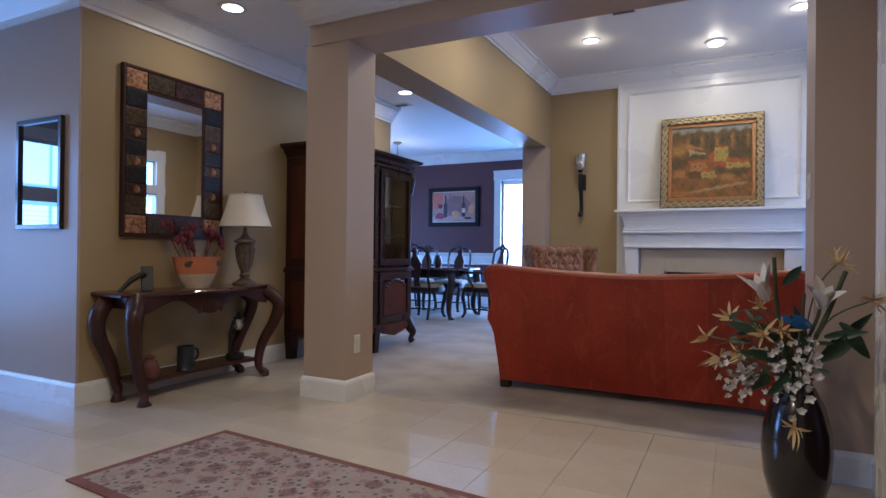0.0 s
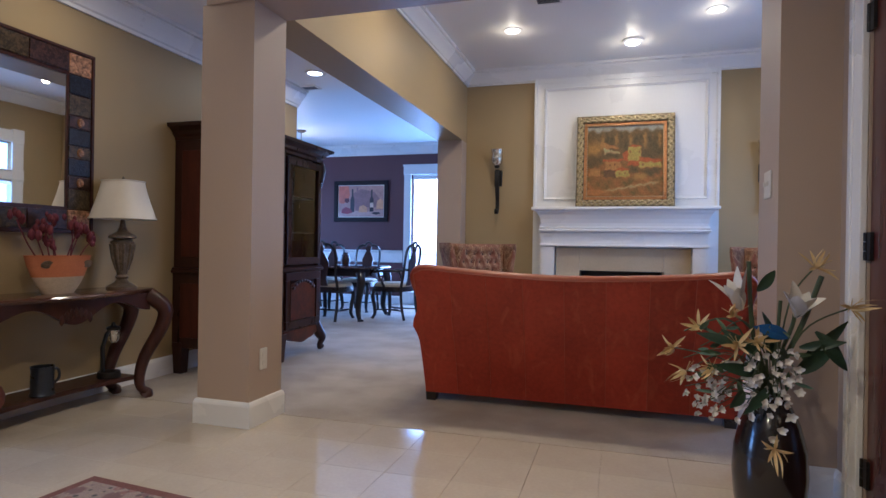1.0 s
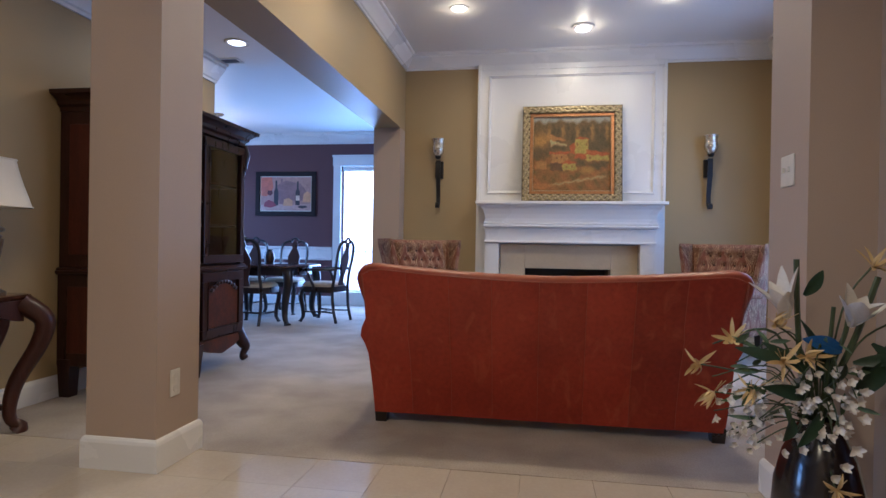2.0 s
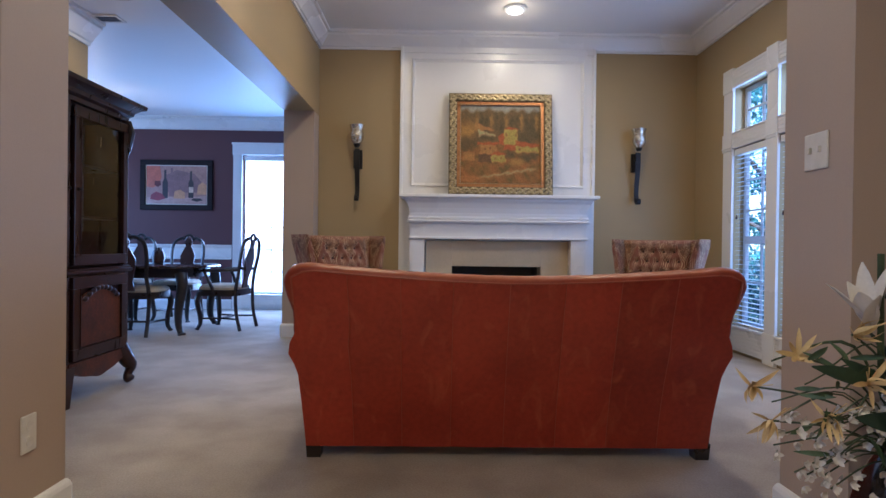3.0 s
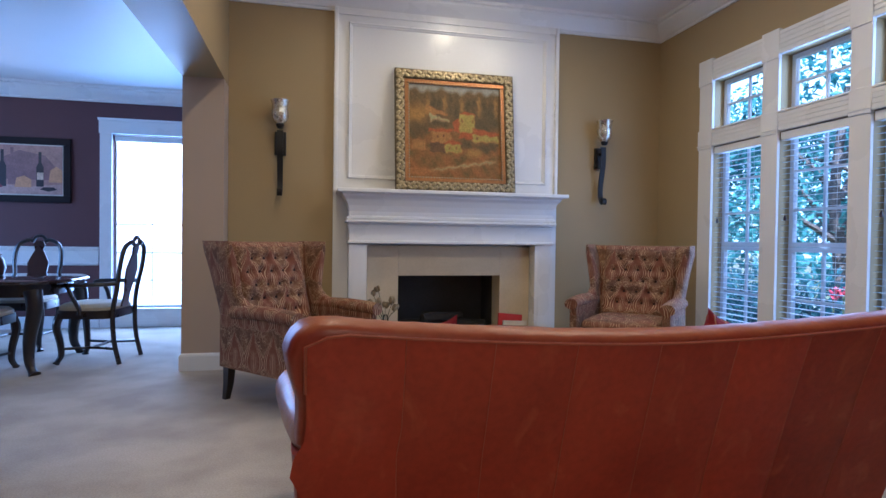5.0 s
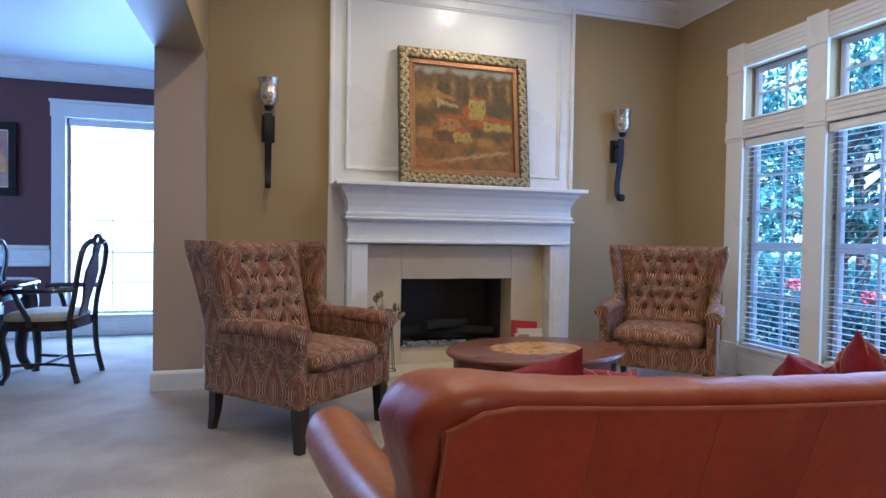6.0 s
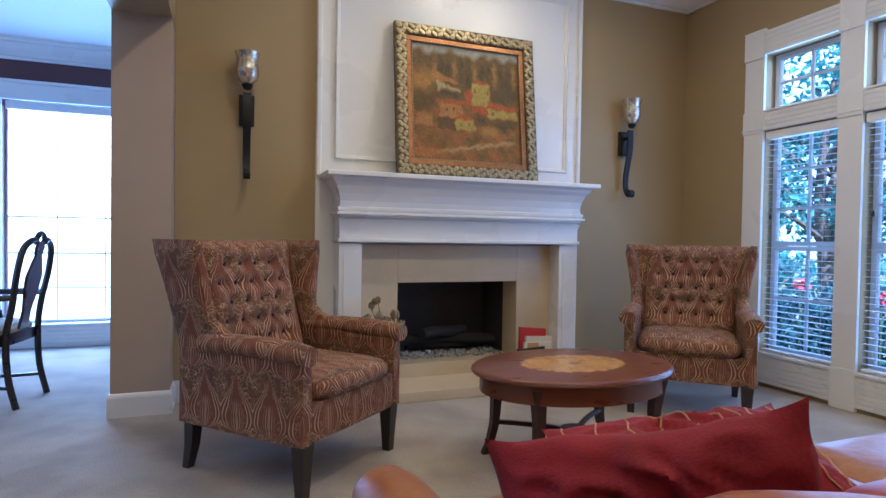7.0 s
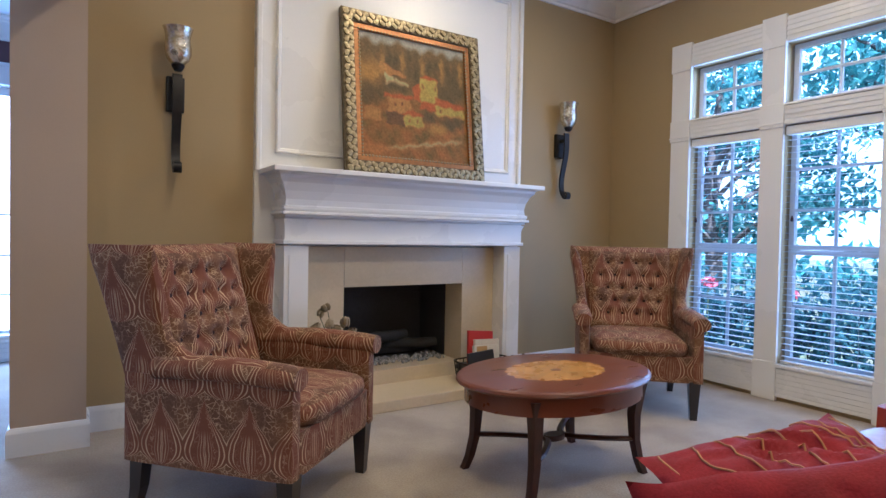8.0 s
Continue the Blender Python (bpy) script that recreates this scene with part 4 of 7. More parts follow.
    quads = [(r * nu + c, r * nu + c + 1, (r + 1) * nu + c + 1, (r + 1) * nu + c) for r in range(nv - 1) for c in range(nu - 1)]
    me = bpy.data.meshes.new("canvas")
    me.from_pydata(verts, [], quads)
    me.color_attributes.new("paint", "FLOAT_COLOR", "POINT").data.foreach_set("color", np.concatenate([pic.reshape(-1, 3), np.ones((nu * nv, 1))], 1).astype(np.float32).ravel())
    me.materials.append(PAINTING)
    canvas = new("canvas", me)
    canvas.parent = root
    tagged(canvas, "oil painted hillside village in ochre and green")
    made("stretcher", CREAM, lambda bm: box(bm, x0, -0.018, z0, x1, -0.004, z1), root)


PAINTING = painted("ochre_oil_paint")
framed_painting()


def sconce(x):
    root = empty("wall_sconce", pose(x, 7.27, 1.44), "black iron candle sconce with a crinkled glass cup", "sconce", "sconces beside the mantel")
    made("wall_plate", IRON, lambda bm: box(bm, -0.048, -0.035, 0.36, 0.048, 0.0, 0.56, 0.005), root)
    line = smooth_path([(0, -0.10, 0.56), (0, -0.105, 0.48), (0, -0.10, 0.38), (0, -0.075, 0.27), (0, -0.055, 0.17), (0, -0.06, 0.08), (0, -0.095, 0.02), (0, -0.13, 0.012), (0, -0.14, 0.045), (0, -0.118, 0.06)], 6)
    def arm(bm):
        loops = []
        for k, p in enumerate(line):
            d = (line[min(k + 1, len(line) - 1)] - line[max(k - 1, 0)]).normalized()
            out = Vector((0, d.z, -d.y)) * 0.007
            w = 0.026 - 0.006 * k / len(line)
            loops.append([p + Vector((-w, 0, 0)) - out, p + Vector((w, 0, 0)) - out, p + Vector((w, 0, 0)) + out, p + Vector((-w, 0, 0)) + out])
        rings(bm, loops)
    made("arm", IRON, arm, root, smooth=True, angle=50)
    made("bracket", IRON, lambda bm: tube(bm, [(0, -0.03, 0.50), (0, -0.10, 0.50)], 0.018, 6), root)
    made("cup_holder", IRON, lambda bm: lathe(bm, [(0.02, 0.575), (0.03, 0.59), (0.036, 0.605), (0.03, 0.612)], 16, 0, -0.12), root, smooth=True)
    def cup(bm):
        outer = [(0.034, 0.612), (0.058, 0.635), (0.07, 0.67), (0.071, 0.71), (0.064, 0.75), (0.072, 0.79), (0.08, 0.81)]
        prof = outer + [(r - 0.004, z) for r, z in outer[::-1]]
        loops = [[((r + 0.0025 * math.sin(5 * a + 40 * z) * math.sin(60 * z)) * math.cos(a), -0.12 + (r + 0.0025 * math.sin(5 * a + 40 * z) * math.sin(60 * z)) * math.sin(a), z) for a in [2 * math.pi * k / 20 for k in range(20)]] for r, z in prof]
        rings(bm, loops)
    c = made("glass_cup", CRYSTAL, cup, root, "crinkled clear glass cup", smooth=True)
    made("candle", CREAM, lambda bm: lathe(bm, [(0.03, 0.618), (0.033, 0.625), (0.033, 0.69), (0.028, 0.695)], 16, 0, -0.12), root, smooth=True)


sconce(-1.82)
sconce(1.20)


def armchair():
    root = empty("armchair", pose(-1.63, 6.08, 0, 0, 0, 42), "wingback armchair in brown paisley upholstery with tufted back and dark legs", "armchair", "wing chairs by the fireplace")
    made("seat_base", PAISLEY, lambda bm: rings(bm, [oval(0, -0.01, 0.372, 0.364, z, 28, 9) for z in (0.233, 0.243, 0.30, 0.385, 0.395)]), root, smooth=True)
    seat = made("seat_cushion", PAISLEY, lambda bm: cushion(bm, 0.30, 0.33, 0.065, 6), root, smooth=True)
    seat.matrix_basis = pose(0, -0.07, 0.435)
    def back(bm):
        loops = []
        for z in [0.36, 0.45, 0.6, 0.75, 0.9, 1.0, 1.035, 1.05, 1.055]:
            f = (z - 0.36) / 0.69
            front, rear = 0.17 + 0.20 * f, 0.345 + 0.14 * f
            d = (rear - front) / 2 - (max(0.0, z - 1.03) * 1.0)
            wide = 0.33 + 0.06 * max(0, (z - 0.5) / 0.55)
            loops.append(oval(0, (front + rear) / 2, wide, d, z, 28, 5))
        rings(bm, loops)
    made("backrest", PAISLEY, back, root, smooth=True)
    buttons = [(x, z) for r, z in enumerate((0.58, 0.67, 0.76, 0.85, 0.94)) for x in ((-0.2, -0.1, 0, 0.1, 0.2) if r % 2 else (-0.15, -0.05, 0.05, 0.15))]
    def front_y(z):
        return 0.155 + 0.20 * (z - 0.36) / 0.69
    def tuft(bm):
        rows = []
        for j in range(34):
            z = 0.45 + 0.595 * j / 33
            row = []
            for i in range(30):
                x = -0.285 + 0.57 * i / 29
                puff = 0.05
                for bx, bz in buttons:
                    d = math.hypot(x - bx, z - bz)
                    puff -= 0.042 * math.exp(-(d / 0.026) ** 2) + 0.010 * math.exp(-(d / 0.055) ** 2)
                e = min(1, min(i, 29 - i) / 3, min(j, 33 - j) / 3)
                row.append((x, front_y(z) - puff * (e ** 0.5) + 0.006 * (1 - e), z))
            rows.append(row)
        sheet(bm, rows)
    pad = made("back_pad", PAISLEY, tuft, root, smooth=True, angle=80)
    bm = bmesh.new()
    cushion(bm, 0.011, 0.011, 0.006, 2, 8, 4)
    bme = finish(bm, "button", BUTTON, True)
    for x, z in buttons:
        o = new("button", bme)
        o.parent = pad
        o.matrix_basis = pose(x, front_y(z) - 0.004, z, 100, 0, 0)
    for s in (-1, 1):
        def wing(bm):
            loops = []
            for k in range(15):
                f = k / 14
                z = 0.56 + 0.50 * f
                yb = 0.375 + 0.11 * f
                yf = 0.16 - 0.36 * max(0, 1 - f * 3.2) ** 1.6 + 0.03 * f
                xc = s * (0.335 + 0.075 * f ** 1.6)
                t = 0.036 if k < 13 else 0.036 - 0.012 * (k - 12)
                loops.append(oval(xc, (yf + yb) / 2, t, (yb - yf) / 2, z, 20, 4))
            rings(bm, loops)
        made("wing", PAISLEY, wing, root, smooth=True)
        made("side_panel", PAISLEY, lambda bm: rings(bm, [oval(s * 0.342, -0.01, 0.036, 0.366 + 0.006 * k, z, 20, 8) for k, z in ((0, 0.233), (0, 0.3), (0, 0.45), (0, 0.575))]), root, smooth=True)
        def arm(bm):
            loops = []
            for k in range(11):
                y = -0.395 + 0.06 * k
                r = 1.0 if 0 < k else 0.9
                zc = 0.60 + 0.012 * math.sin(k / 10 * math.pi)
                loops.append([(s * (0.352) + 0.058 * r * math.cos(a), y, zc + 0.046 * r * math.sin(a)) for a in [2 * math.pi * q / 16 for q in range(16)]])
            rings(bm, loops)
        made("armrest", PAISLEY, arm, root, smooth=True)
        made("leg", BLACKWOOD, lambda bm: bar(bm, [(s * 0.325, -0.335, 0.0), (s * 0.325, -0.335, 0.24)], [0.02, 0.034]), root)
        made("leg", BLACKWOOD, lambda bm: bar(bm, [(s * 0.315, 0.355, 0.0), (s * 0.315, 0.33, 0.11), (s * 0.315, 0.32, 0.24)], [0.018, 0.024, 0.029]), root)
    return root


chair = armchair()
copy_thing(chair, pose(0.935, 6.21, 0, 0, 0, -43.5))


def coffee_table():
    root = empty("coffee_table", pose(-0.36, 5.605, 0), "oval mahogany coffee table with a light fan inlay", "coffee table")
    A, B, Z = 0.52, 0.37, 0.485
    def ring_at(f, z, n=56):
        return [(A * f * math.cos(2 * math.pi * i / n), B * f * math.sin(2 * math.pi * i / n), z) for i in range(n)]
    top = made("tabletop", MAHOG, lambda bm: rings(bm, [ring_at(f, z) for f, z in ((0.94, Z - 0.03), (0.985, Z - 0.027), (1.0, Z - 0.018), (0.992, Z - 0.008), (0.975, Z - 0.002), (0.96, Z))]), root, smooth=True, angle=30)
    made("apron", MAHOG, lambda bm: rings(bm, [ring_at(f, z) for f, z in ((0.90, Z - 0.115), (0.915, Z - 0.113), (0.915, Z - 0.03))]), root, smooth=True)
    n = 20
    for k in range(n):
        a0, a1 = 2 * math.pi * k / n, 2 * math.pi * (k + 1) / n
        am = (a0 + a1) / 2
        def petal(bm):
            pts = [(0, 0)] + [(0.27 * r * math.cos(a), 0.185 * r * math.sin(a)) for a, r in ((a0, 0.95), (a0 * 0.75 + a1 * 0.25, 1.0), (am, 1.02), (a0 * 0.25 + a1 * 0.75, 1.0), (a1, 0.95))]
            prism(bm, pts, "z", Z - 0.001, Z + 0.0006)
        made("inlay_petal", INLAY, petal, top)
    made("inlay_centre", MAHOG, lambda bm: prism(bm, [(0.03 * math.cos(a * 0.3927), 0.02 * math.sin(a * 0.3927)) for a in range(16)], "z", Z - 0.001, Z + 0.0012), top)
    for sx in (-1, 1):
        for sy in (-1, 1):
            x, y = sx * 0.315, sy * 0.215
            made("leg", WALNUT, lambda bm: bar(bm, [(x * 1.13, y * 1.1, 0.0), (x * 1.06, y * 1.05, 0.06), (x, y, 0.16), (x * 0.985, y * 0.985, 0.28), (x * 1.02, y * 1.02, 0.40), (x * 1.03, y * 1.03, Z - 0.05)], [0.016, 0.017, 0.019, 0.022, 0.027, 0.03]), root, smooth=True)
    for sx in (-1, 1):
        line = smooth_path([(sx * 0.315, -0.215, 0.165), (sx * 0.17, -0.12, 0.165), (sx * 0.06, 0.0, 0.165), (sx * 0.17, 0.12, 0.165), (sx * 0.315, 0.215, 0.165)], 6)
        made("stretcher", WALNUT, lambda bm: tube(bm, line, 0.017, 6, 0.7), root, smooth=True)
    made("stretcher_boss", WALNUT, lambda bm: rings(bm, [oval(0, 0, 0.06, 0.035, z, 20, 2) for z in (0.152, 0.156, 0.174, 0.178)]), root)


coffee_table()


def sofa():
    root = empty("sofa", pose(-0.617, 3.615, 0), "rust-red leather sofa with panelled back and rolled arms", "sofa")
    def half(z):
        pts = [(0.07, 0.93), (0.25, 0.94), (0.42, 0.95), (0.46, 0.968), (0.495, 0.985), (0.53, 0.985), (0.565, 0.965), (0.60, 0.948), (0.64, 0.945), (0.74, 0.948), (0.84, 0.956), (0.92, 0.96)]
        for (a, u), (b, v) in zip(pts, pts[1:]):
            if z <= b:
                return u + (v - u) * (z - a) / (b - a)
        return pts[-1][1]
    def rake(z):
        return -0.235 * max(0.0, (z - 0.07) / 0.8) ** 1.3
    def top(s):
        return 0.838 + 0.055 * abs(s) ** 1.7
    def across(s, z):
        """Place along the back: straight seams inside, the bulged outline at the ends."""
        return s * 0.945 + (half(z) - 0.945) * s ** 5
    def rim(s):
        return top(s) - 0.018 - 0.036 * max(0.0, (abs(s) - 0.9) / 0.1) ** 2
    def core(bm):
        loops = []
        for k in range(13):
            f = k / 12
            def at(s, y):
                z = 0.06 + f * (top(s) - 0.115 - 0.05 * abs(s) ** 8)
                return (across(s, z) * 0.965, y + rake(z), z)
            loops.append([at(-1 + 0.1 * i, 0.02) for i in range(21)] + [at(1 - 0.1 * i, 0.13) for i in range(21)])
        rings(bm, loops)
    made("back", LEATHER, core, root, smooth=True)
    edges = [-1.0, -0.755, -0.52, -0.285, -0.03, 0.22, 0.47, 0.72, 0.985]
    for a, b in zip(edges, edges[1:]):
        def panel(bm):
            rows = []
            for j in range(17):
                f = j / 16
                row = []
                for i in range(9):
                    g = i / 8
                    s = a + (b - a) * g
                    z = 0.056 + f * (rim(s) - 0.056)
                    swell = 0.004 * (1 - (2 * g - 1) ** 6)
                    row.append((across(s, z), rake(z) + 0.012 - swell - 0.008 * math.sin(math.pi * f), z))
                rows.append(row)
            sheet(bm, rows)
        made("back_panel", LEATHER, panel, root, smooth=True, angle=80)
        if a > -1:
            made("seam", SEAM, lambda bm: tube(bm, [(across(a, z), rake(z) + 0.0115 - 0.008 * math.sin(math.pi * f), z) for f, z in [(q / 10, 0.06 + q / 10 * (rim(a) - 0.062)) for q in range(11)]], 0.0014, 5), root)
    def outline(r):
        pts = [(s * half(z), z) for s, z in ((-1, 0.56), (-1, 0.68), (-1, 0.78))] + [(-0.936, 0.836)] + [(s * 0.96, top(s) - 0.034) for s in [-0.93 + 0.093 * i for i in range(21)]] + [(0.936, 0.836)] + [(half(z), z) for z in (0.78, 0.68, 0.56)]
        return [(x * 0.988, rake(z) + 0.05, z) for x, z in pts]
    def roll(bm):
        spine = smooth_path([(x * 1.014, y + 0.026, z + 0.004) for x, y, z in outline(1)], 3)
        loops = []
        for k, p in enumerate(spine):
            a, b = spine[max(0, k - 1)], spine[min(len(spine) - 1, k + 1)]
            tx, tz = b[0] - a[0], b[2] - a[2]
            d = math.hypot(tx, tz)
            ox, oz = -tz / d, tx / d
            ease = min(1.0, 0.45 + 0.55 * min(k, len(spine) - 1 - k) / 7)
            crease = ease * (1 + 0.03 * math.sin(k * 1.7) * math.sin(k * 0.45))
            p = (p[0] * (0.965 + 0.035 * ease), p[1], p[2])
            loop = []
            for q in range(20):
                w = 2 * math.pi * q / 20
                c, e = math.copysign(abs(math.cos(w)) ** 0.8, math.cos(w)), math.copysign(abs(math.sin(w)) ** 0.8, math.sin(w))
                flare = max(0.0, c) * ease * min(1.0, max(0.0, (abs(p[0]) - 0.80) / 0.12))  # deeper towards the arms
                loop.append((p[0] + ox * 0.046 * e * crease + math.copysign(0.03, p[0]) * flare, p[1] + 0.058 * c * ease + 0.09 * flare, p[2] + oz * 0.042 * e * crease))
            loops.append(loop)
        rings(bm, loops)
    made("top_roll", ROLLLEATHER, roll, root, "red leather roll, lighter orange along its top", smooth=True)
    def welt(bm):
        line = []
        for k in range(41):
            q = -1 + k / 20
            z = rim(q)
            line.append((across(q, z) * 0.992, rake(z) + 0.009, z))
        tube(bm, [(line[0][0], rake(0.72) + 0.01, 0.72)] + line + [(line[-1][0], rake(0.72) + 0.01, 0.72)], 0.0042, 6)
    made("piping", SEAM, welt, root, smooth=True)
    for s in (-1, 1):
        made("side_panel", LEATHER, lambda bm: rings(bm, [oval(s * (0.89 + 0.028 * k), 0.475, 0.055, 0.445, z, 20, 9) for k, z in ((0, 0.07), (0.6, 0.2), (1.2, 0.35), (1.6, 0.5))]), root, smooth=True)
        def arm(bm):
            loops = []
            for k in range(15):
                f = k / 14
                y = 0.06 + 0.83 * f
                r = (0.075 + 0.018 * f) * (1.0 if 0 < k < 13 else (0.97 if k == 13 else 0.8))
                zc = 0.535 - 0.03 * math.sin(f * math.pi) - 0.045 * f
                loops.append([(s * (0.905 + 0.085 * f) + r * math.cos(a), y, zc + r * 0.92 * math.sin(a)) for a in [2 * math.pi * q / 22 for q in range(22)]])
            rings(bm, loops)
        made("armrest", TANLEATHER, arm, root, "glossy orange-brown leather arm", smooth=True)
        made("arm_front", LEATHER, lambda bm: rings(bm, [[(s * 0.985 + r * math.cos(a), y, 0.492 + r * math.sin(a)) for a in [2 * math.pi * q / 20 for q in range(20)]] for r, y in ((0.066, 0.885), (0.066, 0.894), (0.055, 0.899))]), root, smooth=True)
        for y in (0.05, 0.86):
            made("foot", BLACKWOOD, lambda bm: bar(bm, [(s * 0.895, y, 0.0), (s * 0.895, y, 0.075)], [0.031, 0.036]), root)
    made("seat_frame", LEATHER, lambda bm: box(bm, -0.88, 0.17, 0.07, 0.88, 0.90, 0.29, 0.02), root)
    for k in range(3):
        x = -0.57 + 0.57 * k
        c = made("seat_cushion", TANLEATHER, lambda bm: cushion(bm, 0.284, 0.36, 0.095, 7), root, smooth=True)
        c.matrix_basis = pose(x, 0.56, 0.38)
        c = made("back_cushion", LEATHER, lambda bm: cushion(bm, 0.284, 0.135, 0.085, 7), root, smooth=True)
        c.matrix_basis = pose(x, 0.27, 0.515, 72, 0, 0)


sofa()


def pillow(m, size, label, stripes):
    root = empty("throw_pillow", m, label, "pillow", "pillows on the sofa")
    def body(bm):
        n = 44
        top, low = [], []
        for j in range(n + 1):
            rt, rl = [], []
            for i in range(n + 1):
                u, v = 2 * i / n - 1, 2 * j / n - 1
                bulge = ((1 - u ** 2) * (1 - v ** 2)) ** 0.62
                pinch = 1 - 0.11 * (1 - abs(u) ** 2) * abs(v) ** 3 - 0.11 * (1 - abs(v) ** 2) * abs(u) ** 3
                wrinkle = (0.022 * noise.noise((u * 3, v * 3, 0.5)) + 0.048 * abs(noise.noise((u * 4.5 + v * 4, v * 2.5 - u, 2.5)))) * bulge
                edge = 0.016 * noise.noise((u * 2.6 + size * 9, v * 2.6, 7.5))
                x, z = size * u * pinch + edge, size * 0.74 * v * pinch + edge * 1.3
                rt.append((x, -0.1 * bulge + wrinkle, z)), rl.append((x, 0.1 * bulge + wrinkle, z))
            top.append(rt), low.append(rl)
        sheet(bm, top), sheet(bm, low)
        bmesh.ops.remove_doubles(bm, verts=bm.verts, dist=0.0005)
        bmesh.ops.recalc_face_normals(bm, faces=bm.faces)
    made("cover", REDCLOTH, body, root, smooth=True, angle=80)
    for face in ((1, -1) if stripes else ()):
        for k in range(9):
            u0 = -0.9 + 0.22 * k
            def wave(bm):
                pts = []
                for q in range(33):
                    v = -0.92 + 1.84 * q / 32
                    u = u0 + 0.05 * math.sin(v * 7 + k)
                    if abs(u) > 0.93:
                        continue
                    bulge = ((1 - u ** 2) * (1 - v ** 2)) ** 0.62
                    pinch = 1 - 0.11 * (1 - abs(u) ** 2) * abs(v) ** 3 - 0.11 * (1 - abs(v) ** 2) * abs(u) ** 3
                    pts.append((size * u * pinch, (face * 0.106 + 0.022 * noise.noise((u * 3, v * 3, 0.5)) + 0.048 * abs(noise.noise((u * 4.5 + v * 4, v * 2.5 - u, 2.5)))) * bulge, size * 0.74 * v * pinch))
                if len(pts) > 3:
                    tube(bm, pts, 0.0024, 5)
            made("stripe", STRIPE, wave, root, smooth=True)
    return root


pillow(pose(-1.245, 4.012, 0.561, -4, -17, -48), 0.29, "plain dark red pillow propped in the sofa corner", False)
pillow(pose(-0.97, 4.16, 0.572, -70, -4, -12), 0.31, "red pillow with wavy gold stripes beside a plain one", True)
pillow(pose(0.13, 4.09, 0.575, -8, 18, 32), 0.26, "red pillow with fine gold stripes at the sofa arm", True)
pillow(pose(0.0, 4.2, 0.545, -18, 10, 36), 0.23, "plain dark red pillow at the sofa arm", False)


# things at the hearth
def gas_logs():
    root = empty("log_set", pose(-0.31, 7.5, 0.165), "grey ceramic logs on a bed of pale gravel in the firebox", "logs")
    for k, (x, y, z, a, l) in enumerate(((-0.2, 0.05, 0.10, 8, 0.25), (0.2, 0.03, 0.10, -10, 0.24), (0.0, 0.0, 0.17, 20, 0.22), (0.05, 0.08, 0.06, 0, 0.34))):
        o = made("log", LOG, lambda bm: tube(bm, [(-l, 0, 0), (-l * 0.4, 0.008, 0.008), (l * 0.4, -0.006, 0.0), (l, 0, 0.004)], [0.04, 0.046, 0.043, 0.036], 10), root, smooth=True)
        o.matrix_basis = pose(x, y, z, 0, 0, a)
    def stones(bm):
        for k in range(240):
            x, y = random.uniform(-0.42, 0.40), random.uniform(-0.2, -0.02)
            r = random.uniform(0.007, 0.017)
            z = 0.012 + 0.02 * random.random()
            bmesh.ops.create_icosphere(bm, subdivisions=1, radius=r, matrix=pose(x, y, z, random.uniform(0, 90), random.uniform(0, 90), 0) @ Matrix.Diagonal((1.2, 0.9, 0.6, 1)))
    tagged(made("gravel", GRAVEL, stones, root), kind="stuff")


gas_logs()


def flower_stand():
    root = empty("wire_flower_stand", pose(-0.93, 6.95, 0.072), "tall thin wire stand holding dried beige poppies", "plant stand")
    for k in range(4):
        a = math.pi / 4 + k * math.pi / 2
        made("wire", IRON, lambda bm: tube(bm, [(0.055 * math.cos(a), 0.055 * math.sin(a), 0.0), (0.03 * math.cos(a), 0.03 * math.sin(a), 0.32), (0.012 * math.cos(a), 0.012 * math.sin(a), 0.37)], 0.003, 5), root)
    made("ring", IRON, lambda bm: tube(bm, [(0.056 * math.cos(a * math.pi / 8), 0.056 * math.sin(a * math.pi / 8), 0.012) for a in range(17)], 0.003, 5), root)
    for k, (x, y, z, r) in enumerate(((-0.14, -0.02, 0.45, 0.036), (-0.05, -0.04, 0.47, 0.036), (0.05, -0.02, 0.46, 0.046), (0.0, 0.03, 0.42, 0.038), (-0.08, -0.05, 0.42, 0.032), (0.08, -0.05, 0.41, 0.036), (-0.10, 0.03, 0.53, 0.034), (-0.06, 0.0, 0.565, 0.036))):
        head = made("flower", DRIED, lambda bm: [rings(bm, [[(rr * math.cos(a) + o[0], rr * math.sin(a) * 0.55 + o[1], h) for a in [2 * math.pi * q / 8 for q in range(8)]] for rr, h in ((r * 0.15, 0), (r * 0.6, r * 0.35), (r * 0.8, r * 0.9), (r * 0.5, r * 1.3))], caps=False) for o in ((-r * 0.35, 0), (r * 0.35, 0.006), (0, -r * 0.4))], root, smooth=True)
        head.matrix_basis = pose(x, y, z, random.uniform(-30, 30), random.uniform(-30, 30), k * 40)
        made("stem", STEM, lambda bm: tube(bm, smooth_path([(0, 0, 0.2), (x * 0.3, y * 0.3, 0.34), (x, y, z)], 5), 0.0025, 5), root)


DRIED = mat("dried_petal", (0.36, 0.28, 0.15), 0.7, second=(0.24, 0.17, 0.085), scale=25, grain=0.15)
flower_stand()


